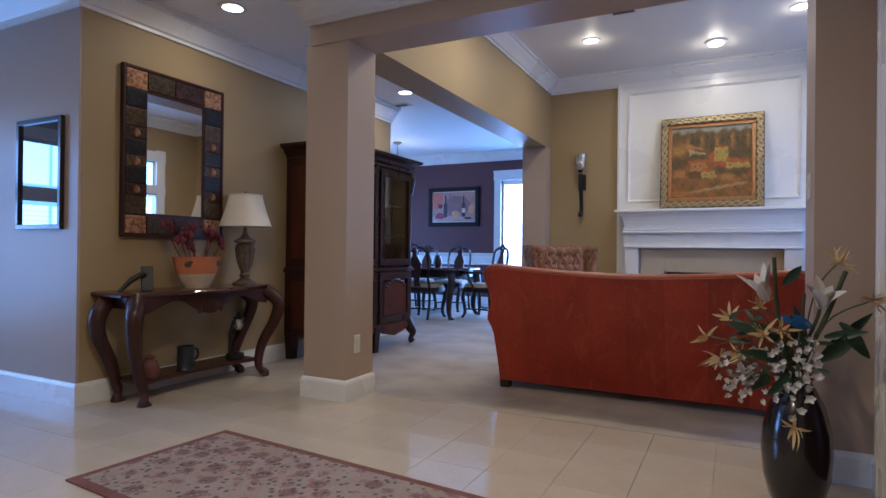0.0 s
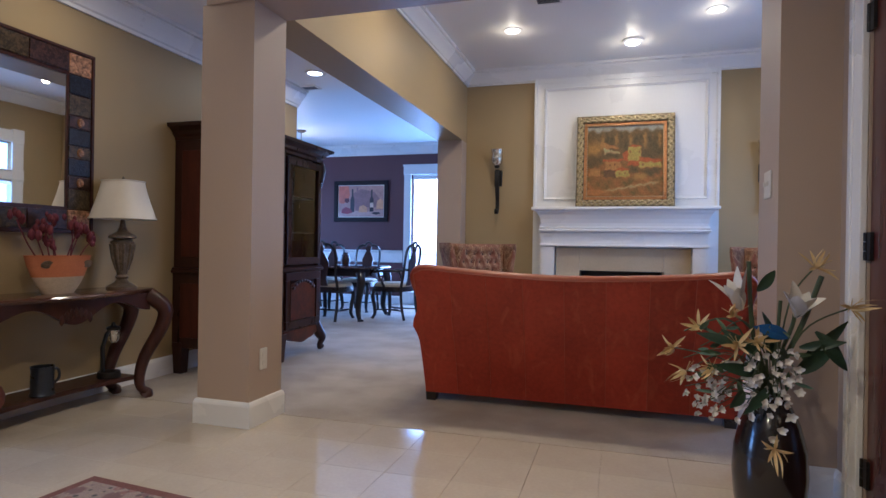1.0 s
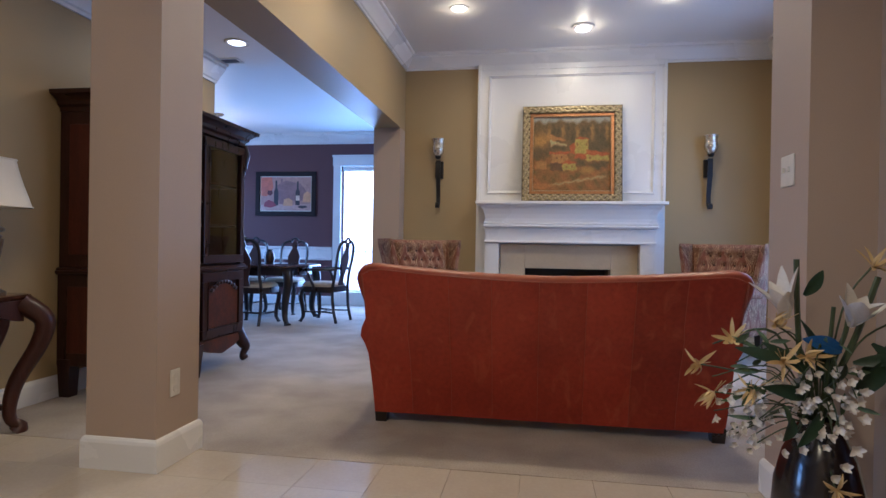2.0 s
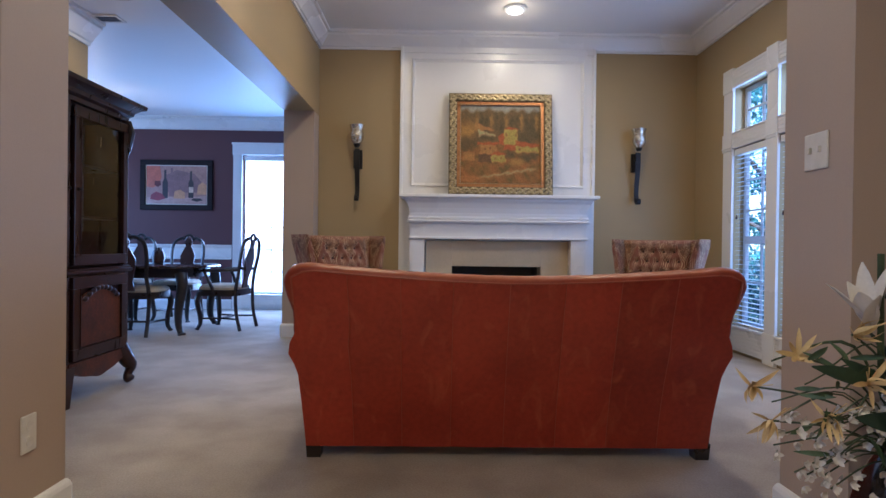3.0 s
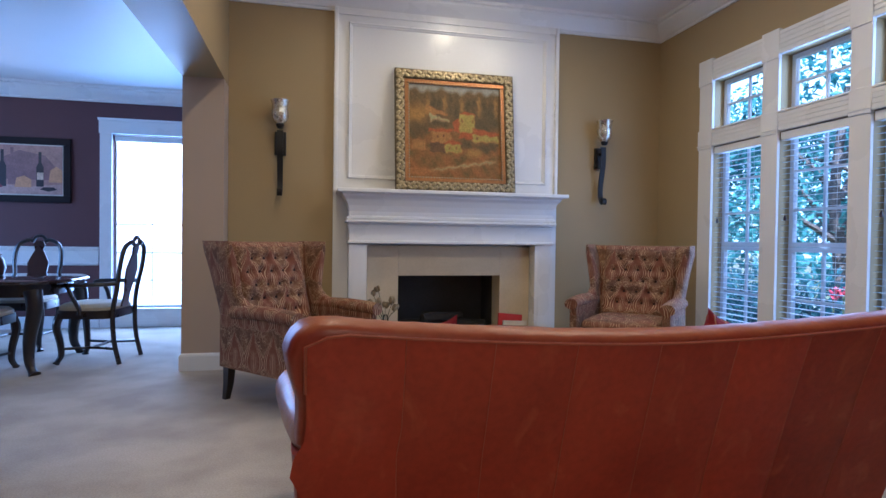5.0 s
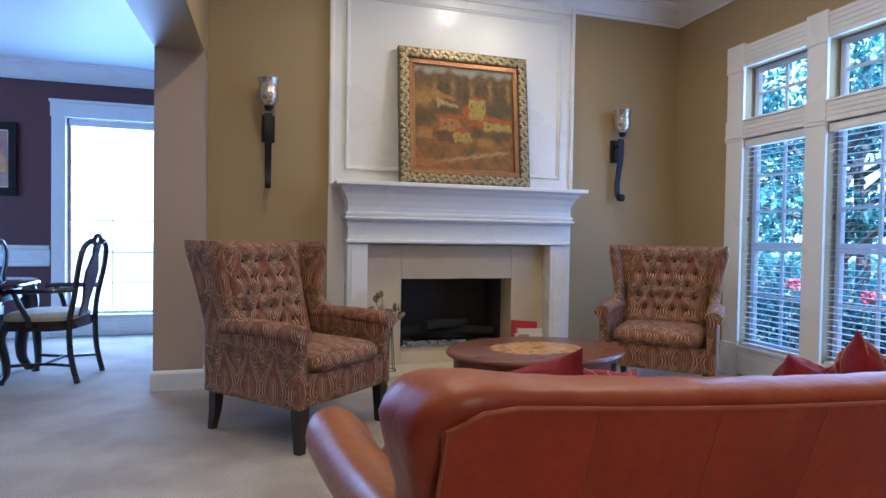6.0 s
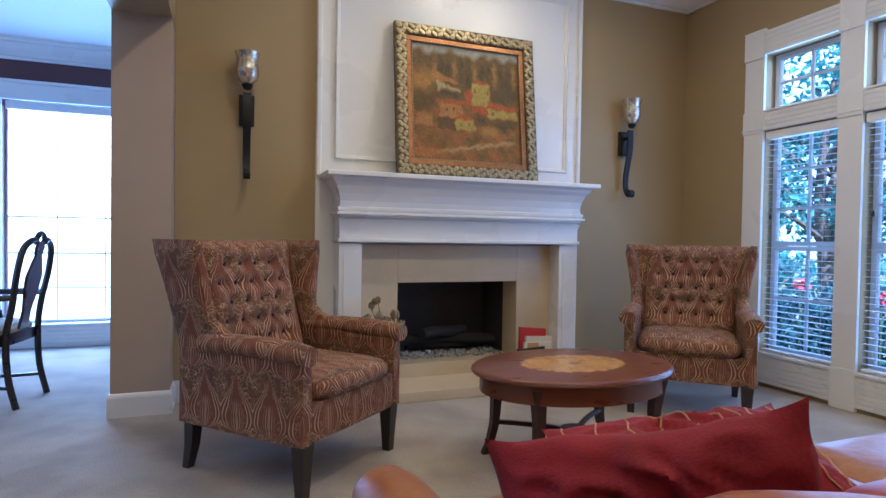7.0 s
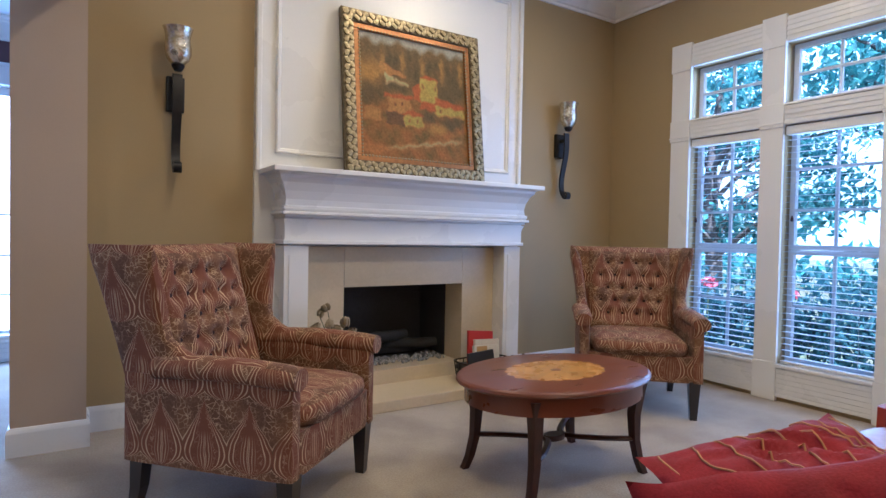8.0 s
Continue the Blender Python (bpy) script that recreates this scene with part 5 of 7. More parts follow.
def basket():
    root = empty("magazine_basket", pose(0.205, 6.93, 0.072) @ Matrix.Diagonal((1.15, 1.1, 1.18, 1)), "black wire basket full of books and magazines", "basket")
    for z in (0.01, 0.05, 0.09, 0.125):
        f = 1 + z
        made("hoop", IRON, lambda bm: tube(bm, [(x * f, y * f, z) for x, y, _ in oval(0, 0, 0.17, 0.1, 0, 24, 4)] + [(oval(0, 0, 0.17, 0.1, 0, 24, 4)[0][0] * f, 0, z)], 0.005, 6), root)
    for k in range(14):
        x, y, _ = oval(0, 0, 0.17, 0.1, 0, 14, 4)[k]
        made("wire", IRON, lambda bm: tube(bm, [(x, y, 0.005), (x * 1.125, y * 1.125, 0.128)], 0.004, 5), root)
    made("liner", SOOT, lambda bm: box(bm, -0.155, -0.085, 0.005, 0.155, 0.085, 0.11, 0.01), root)
    for k, (x, y, c, h, tilt) in enumerate(((-0.02, 0.02, (0.45, 0.03, 0.02), 0.30, 14), (0.02, -0.005, (0.62, 0.56, 0.46), 0.25, 8), (0.0, -0.03, (0.70, 0.66, 0.56), 0.22, 4), (-0.05, -0.055, (0.03, 0.03, 0.035), 0.19, -6))):
        b = made("book", mat("book_cover", c, 0.4, scale=12, grain=0.05), lambda bm: box(bm, -0.10, -0.011, 0.0, 0.10, 0.011, h - 0.03, 0.002), root)
        b.matrix_basis = pose(x, y, 0.03, -8, tilt * 0.4, 4)
    made("printed_band", mat("printed_ochre", (0.50, 0.30, 0.10), 0.5), lambda bm: box(bm, -0.085, -0.0435, 0.14, 0.0, -0.0425, 0.19), root).matrix_basis = pose(0.0, 0.0, 0.02, -8, 2, 4)


basket()


def candle_jar(x):
    root = empty("candle_jar", pose(x, 6.93, 0.072) @ Matrix.Diagonal((1.1, 1.1, 1.15, 1)), "small dark red glass candle jar on the hearth", "candle", "candle jars")
    made("jar", REDGLASS, lambda bm: lathe(bm, [(0.036, 0.0), (0.04, 0.008), (0.04, 0.10), (0.036, 0.11), (0.034, 0.085), (0.0, 0.085)], 18), root, smooth=True)
    made("lid", REDGLASS, lambda bm: lathe(bm, [(0.041, 0.111), (0.041, 0.122), (0.012, 0.126), (0.012, 0.135), (0.0, 0.137)], 18), root, smooth=True)


REDGLASS = mat("dark_red_glass", (0.13, 0.012, 0.010), 0.12, scale=10, coat=0.4)
candle_jar(0.47)
candle_jar(0.575)

# ---- dining room ----
CABWOOD = mat("cabinet_walnut", (0.040, 0.013, 0.008), 0.30, second=(0.018, 0.006, 0.004), scale=5, stretch=(4, 4, 0.6), grain=0.25, grain_scale=40, bump=0.06, spec=0.4)
CABSIDE = mat("cabinet_side_mahogany", (0.085, 0.020, 0.009), 0.32, second=(0.045, 0.011, 0.006), scale=4, stretch=(4, 4, 0.6), grain=0.2, grain_scale=50, spec=0.35)
CABBURL = mat("cabinet_burl", (0.105, 0.028, 0.010), 0.38, second=(0.035, 0.010, 0.005), scale=11, spread=0.45, grain=0.3, grain_scale=60, bump=0.05, spec=0.3)
CABGLASS = clear("cabinet_glass", (0.85, 0.87, 0.88), ior=1.5)


def china_cabinet():
    root = empty("china_cabinet", pose(-3.64, 3.66, 0), "tall dark walnut china cabinet with glass doors and burl panels", "cabinet")
    D, L = 0.575, 1.35  # depth along x, length along y
    block("back_board", CABWOOD, (0.0, 0.055, 0.83, 0.02, L - 0.055, 1.77), root)
    for y in (0.03, L - 0.055):
        block("side_board", CABWOOD, (0.0, y, 0.80, D - 0.06, y + 0.025, 1.80), root)
    block("floor_board", CABWOOD, (0.0, 0.055, 0.80, D - 0.06, L - 0.055, 0.83), root)
    block("top_board", CABWOOD, (0.0, 0.055, 1.77, D - 0.06, L - 0.055, 1.80), root)
    for y in (0.03, L / 2 - 0.022, L - 0.075):
        block("stile", CABWOOD, (D - 0.06, y, 0.80, D - 0.022, y + 0.045, 1.80), root)
    for z in (1.12, 1.44):
        made("shelf", CABWOOD, lambda bm: box(bm, 0.02, 0.055, z, D - 0.08, L - 0.055, z + 0.015), root)
    made("side_panel", CABSIDE, lambda bm: box(bm, 0.07, 0.022, 0.9, D - 0.09, 0.032, 1.72, 0.003), root)
    made("side_panel", CABSIDE, lambda bm: box(bm, 0.07, 0.018, 0.28, D - 0.09, 0.032, 0.70, 0.003), root)
    def base(bm):
        box(bm, 0.0, 0.02, 0.20, D - 0.02, L - 0.02, 0.78)
    made("lower_case", CABWOOD, base, root)
    made("waist_moulding", CABWOOD, lambda bm: molding(bm, [(-0.02, 0.775), (0.012, 0.775), (0.022, 0.785), (0.022, 0.797), (0.012, 0.803), (0.012, 0.812), (0.0, 0.82), (-0.02, 0.82)], [(0.0, 0.02), (D - 0.02, 0.02), (D - 0.02, L - 0.02), (0.0, L - 0.02)][::-1]), root, smooth=True)
    made("cornice", CABWOOD, lambda bm: (molding(bm, [(-0.02, 1.80), (0.005, 1.80), (0.01, 1.825), (0.03, 1.84), (0.036, 1.862), (0.065, 1.885), (0.09, 1.895), (0.095, 1.92), (-0.02, 1.92)], [(0.0, 0.03), (D - 0.03, 0.03), (D - 0.03, L - 0.03), (0.0, L - 0.03)][::-1]), box(bm, 0.0, 0.05, 1.90, D - 0.05, L - 0.05, 1.918)), root, smooth=True, angle=25)
    for k in range(2):
        y0 = 0.075 + k * (L / 2 - 0.052)
        y1 = y0 + L / 2 - 0.098
        def frame_of(bm, z0, z1, t, x):
            for q in ((y0, z0, y1, z0 + t), (y0, z1 - t, y1, z1), (y0, z0 + t, y0 + t, z1 - t), (y1 - t, z0 + t, y1, z1 - t)):
                box(bm, x, q[0], q[1], x + 0.026, q[2], q[3], 0.004)
            box(bm, x + 0.018, y0 + t - 0.008, z0 + t - 0.008, x + 0.03, y0 + t, z1 - t)
            box(bm, x + 0.018, y1 - t, z0 + t, x + 0.03, y1 - t + 0.008, z1 - t)
        up = made("door", CABWOOD, lambda bm: frame_of(bm, 0.835, 1.77, 0.062, D - 0.02), root)
        made("glass", CABGLASS, lambda bm: box(bm, D - 0.012, y0 + 0.055, 0.89, D - 0.008, y1 - 0.055, 1.715), up)
        made("handle", IRON, lambda bm: (lathe(bm, [(0.012, 0), (0.012, 0.004), (0.005, 0.01), (0.01, 0.022), (0.0, 0.028)], 12),), up).matrix_basis = pose(D + 0.008, y1 - 0.03 if k == 0 else y0 + 0.03, 1.28, 0, 90, 0)
        low = made("door", CABWOOD, lambda bm: frame_of(bm, 0.27, 0.765, 0.07, D - 0.022), root)
        def panel(bm):
            a, b = y0 + 0.075, y1 - 0.075
            m, h = (a + b) / 2, (b - a) / 2
            top = [(m + h * math.cos(t), 0.60 + 0.085 * abs(math.sin(t)) ** 0.7) for t in [math.pi * q / 10 for q in range(11)]]
            prism(bm, [(a, 0.345), (b, 0.345)] + top, "x", D - 0.015, D - 0.001, 0.004)
        made("burl_panel", CABBURL, panel, low, "reddish burl wood panel")
        def carving(bm):
            m = (y0 + y1) / 2
            for j in range(9):
                s = (j - 4) / 4
                bmesh.ops.create_icosphere(bm, subdivisions=1, radius=0.03, matrix=Matrix.Translation((D + 0.002, m + s * 0.17, 0.69 - 0.06 * s * s)) @ Matrix.Diagonal((0.35, 1.0, 0.6, 1)))
        made("carving", CABWOOD, carving, low, smooth=True)
        def apron(bm):
            a, b = y0 - 0.02, y1 + 0.02
            low_edge = [(a + (b - a) * q / 16, 0.185 - 0.075 * math.exp(-((q / 16 - 0.5) / 0.16) ** 2) + 0.02 * math.cos(q / 16 * 4 * math.pi)) for q in range(17)]
            prism(bm, low_edge + [(b, 0.26), (a, 0.26)], "x", D - 0.045, D - 0.008)
        made("apron", CABBURL, apron, root)
    for y in (0.06, L / 2, L - 0.06):
        def foot(bm):
            if y > L - 0.1:
                tube(bm, smooth_path([(D - 0.05, y - 0.02, 0.26), (D - 0.02, y + 0.02, 0.18), (D + 0.0, y + 0.045, 0.12), (D - 0.01, y + 0.03, 0.06), (D + 0.01, y + 0.035, 0.02)], 5), [0.06, 0.06, 0.055, 0.055, 0.05, 0.05, 0.05, 0.048, 0.045, 0.045, 0.04, 0.036, 0.03, 0.028, 0.028, 0.03, 0.034, 0.036, 0.034, 0.03, 0.02], 10)
            else:
                bar(bm, [(D - 0.05, y, 0.0), (D - 0.05, y, 0.1), (D - 0.05, y, 0.24)], [0.032, 0.038, 0.05])
        made("foot", CABWOOD, foot, root, smooth=True)
    for y in (0.06, L - 0.06):
        made("foot", CABWOOD, lambda bm: bar(bm, [(0.05, y, 0.0), (0.05, y, 0.24)], [0.035, 0.045]), root)
    for s in (L - 0.05,):
        made("corbel", CABWOOD, lambda bm: tube(bm, [(D - 0.02, s, 1.79), (D + 0.01, s, 1.72), (D - 0.01, s, 1.60), (D - 0.02, s, 1.55)], [0.03, 0.026, 0.018, 0.01], 8), root, smooth=True)
    return root


china_cabinet()


def dining_table():
    root = empty("dining_table", pose(-4.42, 7.52, 0), "dark polished wooden dining table with a shaped edge", "dining table")
    A, B = 0.95, 0.56
    def edge(f, z):
        pts = []
        for i in range(72):
            a = 2 * math.pi * i / 72
            c, s = math.cos(a), math.sin(a)
            r = 1 + 0.018 * math.cos(8 * a)
            pts.append((A * f * r * math.copysign(abs(c) ** 0.5, c), B * f * r * math.copysign(abs(s) ** 0.5, s), z))
        return pts
    made("tabletop", BLACKTOP, lambda bm: rings(bm, [edge(f, z) for f, z in ((0.96, 0.695), (0.995, 0.70), (1.0, 0.712), (0.99, 0.724), (0.97, 0.728))]), root, smooth=True, angle=35)
    made("apron", BLACKWOOD, lambda bm: rings(bm, [edge(f, z) for f, z in ((0.86, 0.60), (0.88, 0.60), (0.88, 0.696))]), root, smooth=True)
    for sx in (-1, 1):
        for sy in (-1, 1):
            line = smooth_path([(sx * 0.78, sy * 0.44, 0.65), (sx * 0.80, sy * 0.46, 0.5), (sx * 0.755, sy * 0.43, 0.3), (sx * 0.75, sy * 0.43, 0.12), (sx * 0.785, sy * 0.455, 0.025), (sx * 0.80, sy * 0.465, 0.0)], 4)
            n = len(line)
            made("leg", BLACKWOOD, lambda bm: tube(bm, line, [0.066 - 0.036 * min(1, k / (n - 6)) if k < n - 5 else 0.032 + 0.004 * (k - n + 5) for k in range(n)], 10), root, smooth=True)


BLACKTOP = mat("polished_dark_tabletop", (0.030, 0.016, 0.011), 0.08, second=(0.045, 0.022, 0.013), scale=4, grain=0.12, coat=0.6, rough_var=0.03)
dining_table()


def dining_chair(arms):
    label = "black wooden dining armchair with cream seat and carved splat back" if arms else "black wooden dining chair with cream seat and carved splat back"
    root = empty("dining_chair", pose(0, 0, 0), label, "dining chair", "chairs round the dining table")
    s = made("seat", CREAM, lambda bm: rings(bm, [oval(0, -0.01, w, d, z, 24, 4) for w, d, z in ((0.23, 0.215, 0.44), (0.245, 0.23, 0.455), (0.245, 0.23, 0.48), (0.22, 0.205, 0.505), (0.12, 0.11, 0.512))]), root, "cream cloth seat", smooth=True)
    made("seat_frame", BLACKWOOD, lambda bm: rings(bm, [oval(0, -0.01, 0.255, 0.24, z, 24, 4) for z in (0.385, 0.395, 0.45, 0.455)]), root, smooth=True)
    for k in (-1, 1):
        post = smooth_path([(k * 0.20, 0.28, 0.0), (k * 0.20, 0.235, 0.2), (k * 0.20, 0.225, 0.44), (k * 0.185, 0.25, 0.62), (k * 0.205, 0.285, 0.82), (k * 0.185, 0.31, 0.97), (k * 0.10, 0.325, 1.03), (k * 0.05, 0.325, 1.015)], 5)
        made("back_post", BLACKWOOD, lambda bm: tube(bm, post, 0.02, 8), root, smooth=True)
        leg = smooth_path([(k * 0.205, -0.19, 0.42), (k * 0.225, -0.215, 0.33), (k * 0.205, -0.195, 0.18), (k * 0.20, -0.19, 0.08), (k * 0.215, -0.21, 0.025), (k * 0.225, -0.22, 0.0)], 4)
        made("front_leg", BLACKWOOD, lambda bm: tube(bm, leg, [0.036 - 0.001 * q for q in range(len(leg) - 4)] + [0.022, 0.028, 0.03, 0.026], 8), root, smooth=True)
        made("stretcher", BLACKWOOD, lambda bm: tube(bm, smooth_path([(k * 0.205, -0.19, 0.13), (k * 0.15, 0.03, 0.13), (k * 0.20, 0.235, 0.13)], 5), 0.012, 6), root, smooth=True)
        if arms:
            made("arm", BLACKWOOD, lambda bm: tube(bm, smooth_path([(k * 0.195, 0.255, 0.68), (k * 0.26, 0.12, 0.675), (k * 0.285, -0.06, 0.67), (k * 0.27, -0.14, 0.665), (k * 0.285, -0.17, 0.65)], 5), 0.019, 8), root, smooth=True)
            made("arm_support", BLACKWOOD, lambda bm: tube(bm, smooth_path([(k * 0.275, -0.1, 0.66), (k * 0.285, -0.06, 0.58), (k * 0.255, -0.02, 0.47), (k * 0.25, -0.02, 0.42)], 5), 0.018, 8), root, smooth=True)
    made("stretcher", BLACKWOOD, lambda bm: tube(bm, [(-0.155, 0.03, 0.13), (0.155, 0.03, 0.13)], 0.012, 6), root)
    def splat(bm):
        outline = [(-0.055, 0.47), (-0.045, 0.58), (-0.085, 0.72), (-0.095, 0.80), (-0.06, 0.88), (-0.035, 0.93), (-0.05, 0.98), (-0.03, 1.02), (0.03, 1.02), (0.05, 0.98), (0.035, 0.93), (0.06, 0.88), (0.095, 0.80), (0.085, 0.72), (0.045, 0.58), (0.055, 0.47)]
        def y(z):
            return 0.225 + 0.105 * (z - 0.47) / 0.55
        front = [bm.verts.new((x, y(z) - 0.008, z)) for x, z in outline]
        rear = [bm.verts.new((x, y(z) + 0.008, z)) for x, z in outline]
        n = len(outline)
        for i in range(n // 2 - 1):
            for vs in (front, rear):
                bm.faces.new((vs[i], vs[i + 1], vs[n - 2 - i], vs[n - 1 - i]))
        for i in range(n):
            bm.faces.new((front[i], front[(i + 1) % n], rear[(i + 1) % n], rear[i]))
        bmesh.ops.recalc_face_normals(bm, faces=bm.faces)
    made("splat", SPLAT, splat, root, "brown carved back splat")
    made("crest", BLACKWOOD, lambda bm: tube(bm, smooth_path([(-0.06, 0.325, 1.02), (-0.035, 0.33, 1.06), (0.0, 0.33, 1.075), (0.035, 0.33, 1.06), (0.06, 0.325, 1.02)], 5), 0.016, 8), root, smooth=True)
    return root


SPLAT = mat("brown_splat_wood", (0.07, 0.028, 0.016), 0.3, second=(0.035, 0.016, 0.010), scale=8, grain=0.15, coat=0.3)
armed = dining_chair(True)
armed.matrix_basis = pose(-3.37, 7.63, 0, 0, 0, -99)
plain = dining_chair(False)
plain.matrix_basis = pose(-4.11, 7.17, 0, 0, 0, 180)
copy_thing(plain, pose(-4.22, 8.3, 0, 0, 0, 0))
copy_thing(plain, pose(-4.8, 7.15, 0, 0, 0, 180))
copy_thing(plain, pose(-4.85, 8.3, 0, 0, 0, 0))


MATTBLACK = mat("matt_black_frame", (0.018, 0.012, 0.012), 0.6, scale=10, grain=0.1, spec=0.2)


def dining_art():
    root = empty("framed_picture", pose(-4.80, 9.549, 1.455), "still life with wine bottles in a black frame", "picture")
    w, h = 0.53, 0.735
    made("frame", MATTBLACK, lambda bm: [box(bm, *q, bevel=0.006) for q in ((-w, -0.035, 0, w, 0, 0.075), (-w, -0.035, h - 0.075, w, 0, h), (-w, -0.035, 0.075, -w + 0.075, 0, h - 0.075), (w - 0.075, -0.035, 0.075, w, 0, h - 0.075))], root)
    made("mat_border", PLASTIC, lambda bm: box(bm, -w + 0.07, -0.012, 0.07, w - 0.07, -0.002, h - 0.07), root, "cream inner border")
    x0, z0, sx, sz = -w + 0.09, 0.09, 2 * w - 0.18, h - 0.18
    def paint(name, c):
        return mat("print_" + name, c, 0.35, second=tuple(v * 0.7 for v in c), scale=14, grain=0.15, grain_scale=50)
    colours = dict(back=(0.42, 0.24, 0.20), blue=(0.25, 0.14, 0.14), bottle=(0.03, 0.025, 0.03), terra=(0.55, 0.15, 0.08), grape=(0.25, 0.03, 0.05), cloth=(0.52, 0.35, 0.30), bread=(0.62, 0.34, 0.17), label=(0.75, 0.58, 0.42), wine=(0.10, 0.012, 0.015))
    P = {k: paint(k, c) for k, c in colours.items()}
    sheet_ob = made("print", P["back"], lambda bm: box(bm, x0, -0.015, z0, x0 + sx, -0.012, z0 + sz), root)
    count = [0]
    def dab(material, points):
        count[0] += 1
        made("painted_shape", P[material], lambda bm: prism(bm, [(x0 + u * sx, z0 + v * sz) for u, v in points], "y", -0.0155 - 0.0002 * count[0], -0.0148), sheet_ob)
    def bottle(u, v, s, m="bottle"):
        dab(m, [(u - 0.045 * s, v), (u - 0.045 * s, v + 0.42 * s), (u - 0.018 * s, v + 0.52 * s), (u - 0.018 * s, v + 0.75 * s), (u + 0.018 * s, v + 0.75 * s), (u + 0.018 * s, v + 0.52 * s), (u + 0.045 * s, v + 0.42 * s), (u + 0.045 * s, v)])
    dab("blue", [(0.3, 0.3), (0.32, 0.75), (0.5, 0.9), (0.8, 0.8), (0.95, 0.5), (0.9, 0.3)])
    dab("terra", [(0, 0.45), (0, 1), (0.22, 1), (0.25, 0.7), (0.2, 0.5), (0.1, 0.42)])
    dab("cloth", [(0, 0), (0, 0.16), (0.3, 0.2), (0.6, 0.15), (1, 0.22), (1, 0)])
    bottle(0.31, 0.15, 1.0), bottle(0.42, 0.2, 1.0, "blue"), bottle(0.74, 0.16, 0.95)
    dab("wine", [(0.13, 0.5), (0.14, 0.6), (0.23, 0.6), (0.24, 0.5), (0.19, 0.44)])
    dab("label", [(0.705, 0.3), (0.705, 0.45), (0.78, 0.45), (0.78, 0.3)])
    dab("bread", [(0.45, 0.14), (0.47, 0.33), (0.56, 0.38), (0.64, 0.3), (0.64, 0.14)])
    dab("bread", [(0.84, 0.25), (0.86, 0.5), (0.93, 0.58), (1, 0.5), (1, 0.25)])
    dab("grape", [(0.06, 0.12), (0.08, 0.24), (0.16, 0.32), (0.26, 0.26), (0.32, 0.14), (0.2, 0.08)])
    dab("bottle", [(0.74, 0.1), (0.78, 0.15), (0.9, 0.15), (0.94, 0.1), (0.84, 0.06)])


dining_art()


def pendant():
    root = empty("pendant_canopy", pose(-5.15, 8.05, ZD), "dark bronze ceiling canopy and rod of a pendant lamp", "pendant lamp")
    made("canopy", BRONZE, lambda bm: lathe(bm, [(0.075, 0.0), (0.075, -0.012), (0.05, -0.03), (0.012, -0.04)], 20), root, smooth=True)
    made("rod", BRONZE, lambda bm: tube(bm, [(0, 0, -0.03), (0, 0, -0.62)], 0.006, 6), root)
    made("bowl", SHADE, lambda bm: lathe(bm, [(0.02, -0.6), (0.12, -0.62), (0.22, -0.68), (0.25, -0.76), (0.235, -0.755), (0.2, -0.69), (0.1, -0.64), (0.0, -0.63)], 24), root, smooth=True)


pendant()


def jar_on_table():
    root = empty("table_vase", pose(-4.2, 7.75, 0.728), "small reddish brown vase on the dining table", "vase")
    made("body", SPLAT, lambda bm: lathe(bm, [(0.04, 0.0), (0.06, 0.01), (0.075, 0.07), (0.06, 0.14), (0.035, 0.17), (0.045, 0.185), (0.035, 0.18), (0.0, 0.05)], 20), root, smooth=True)


jar_on_table()

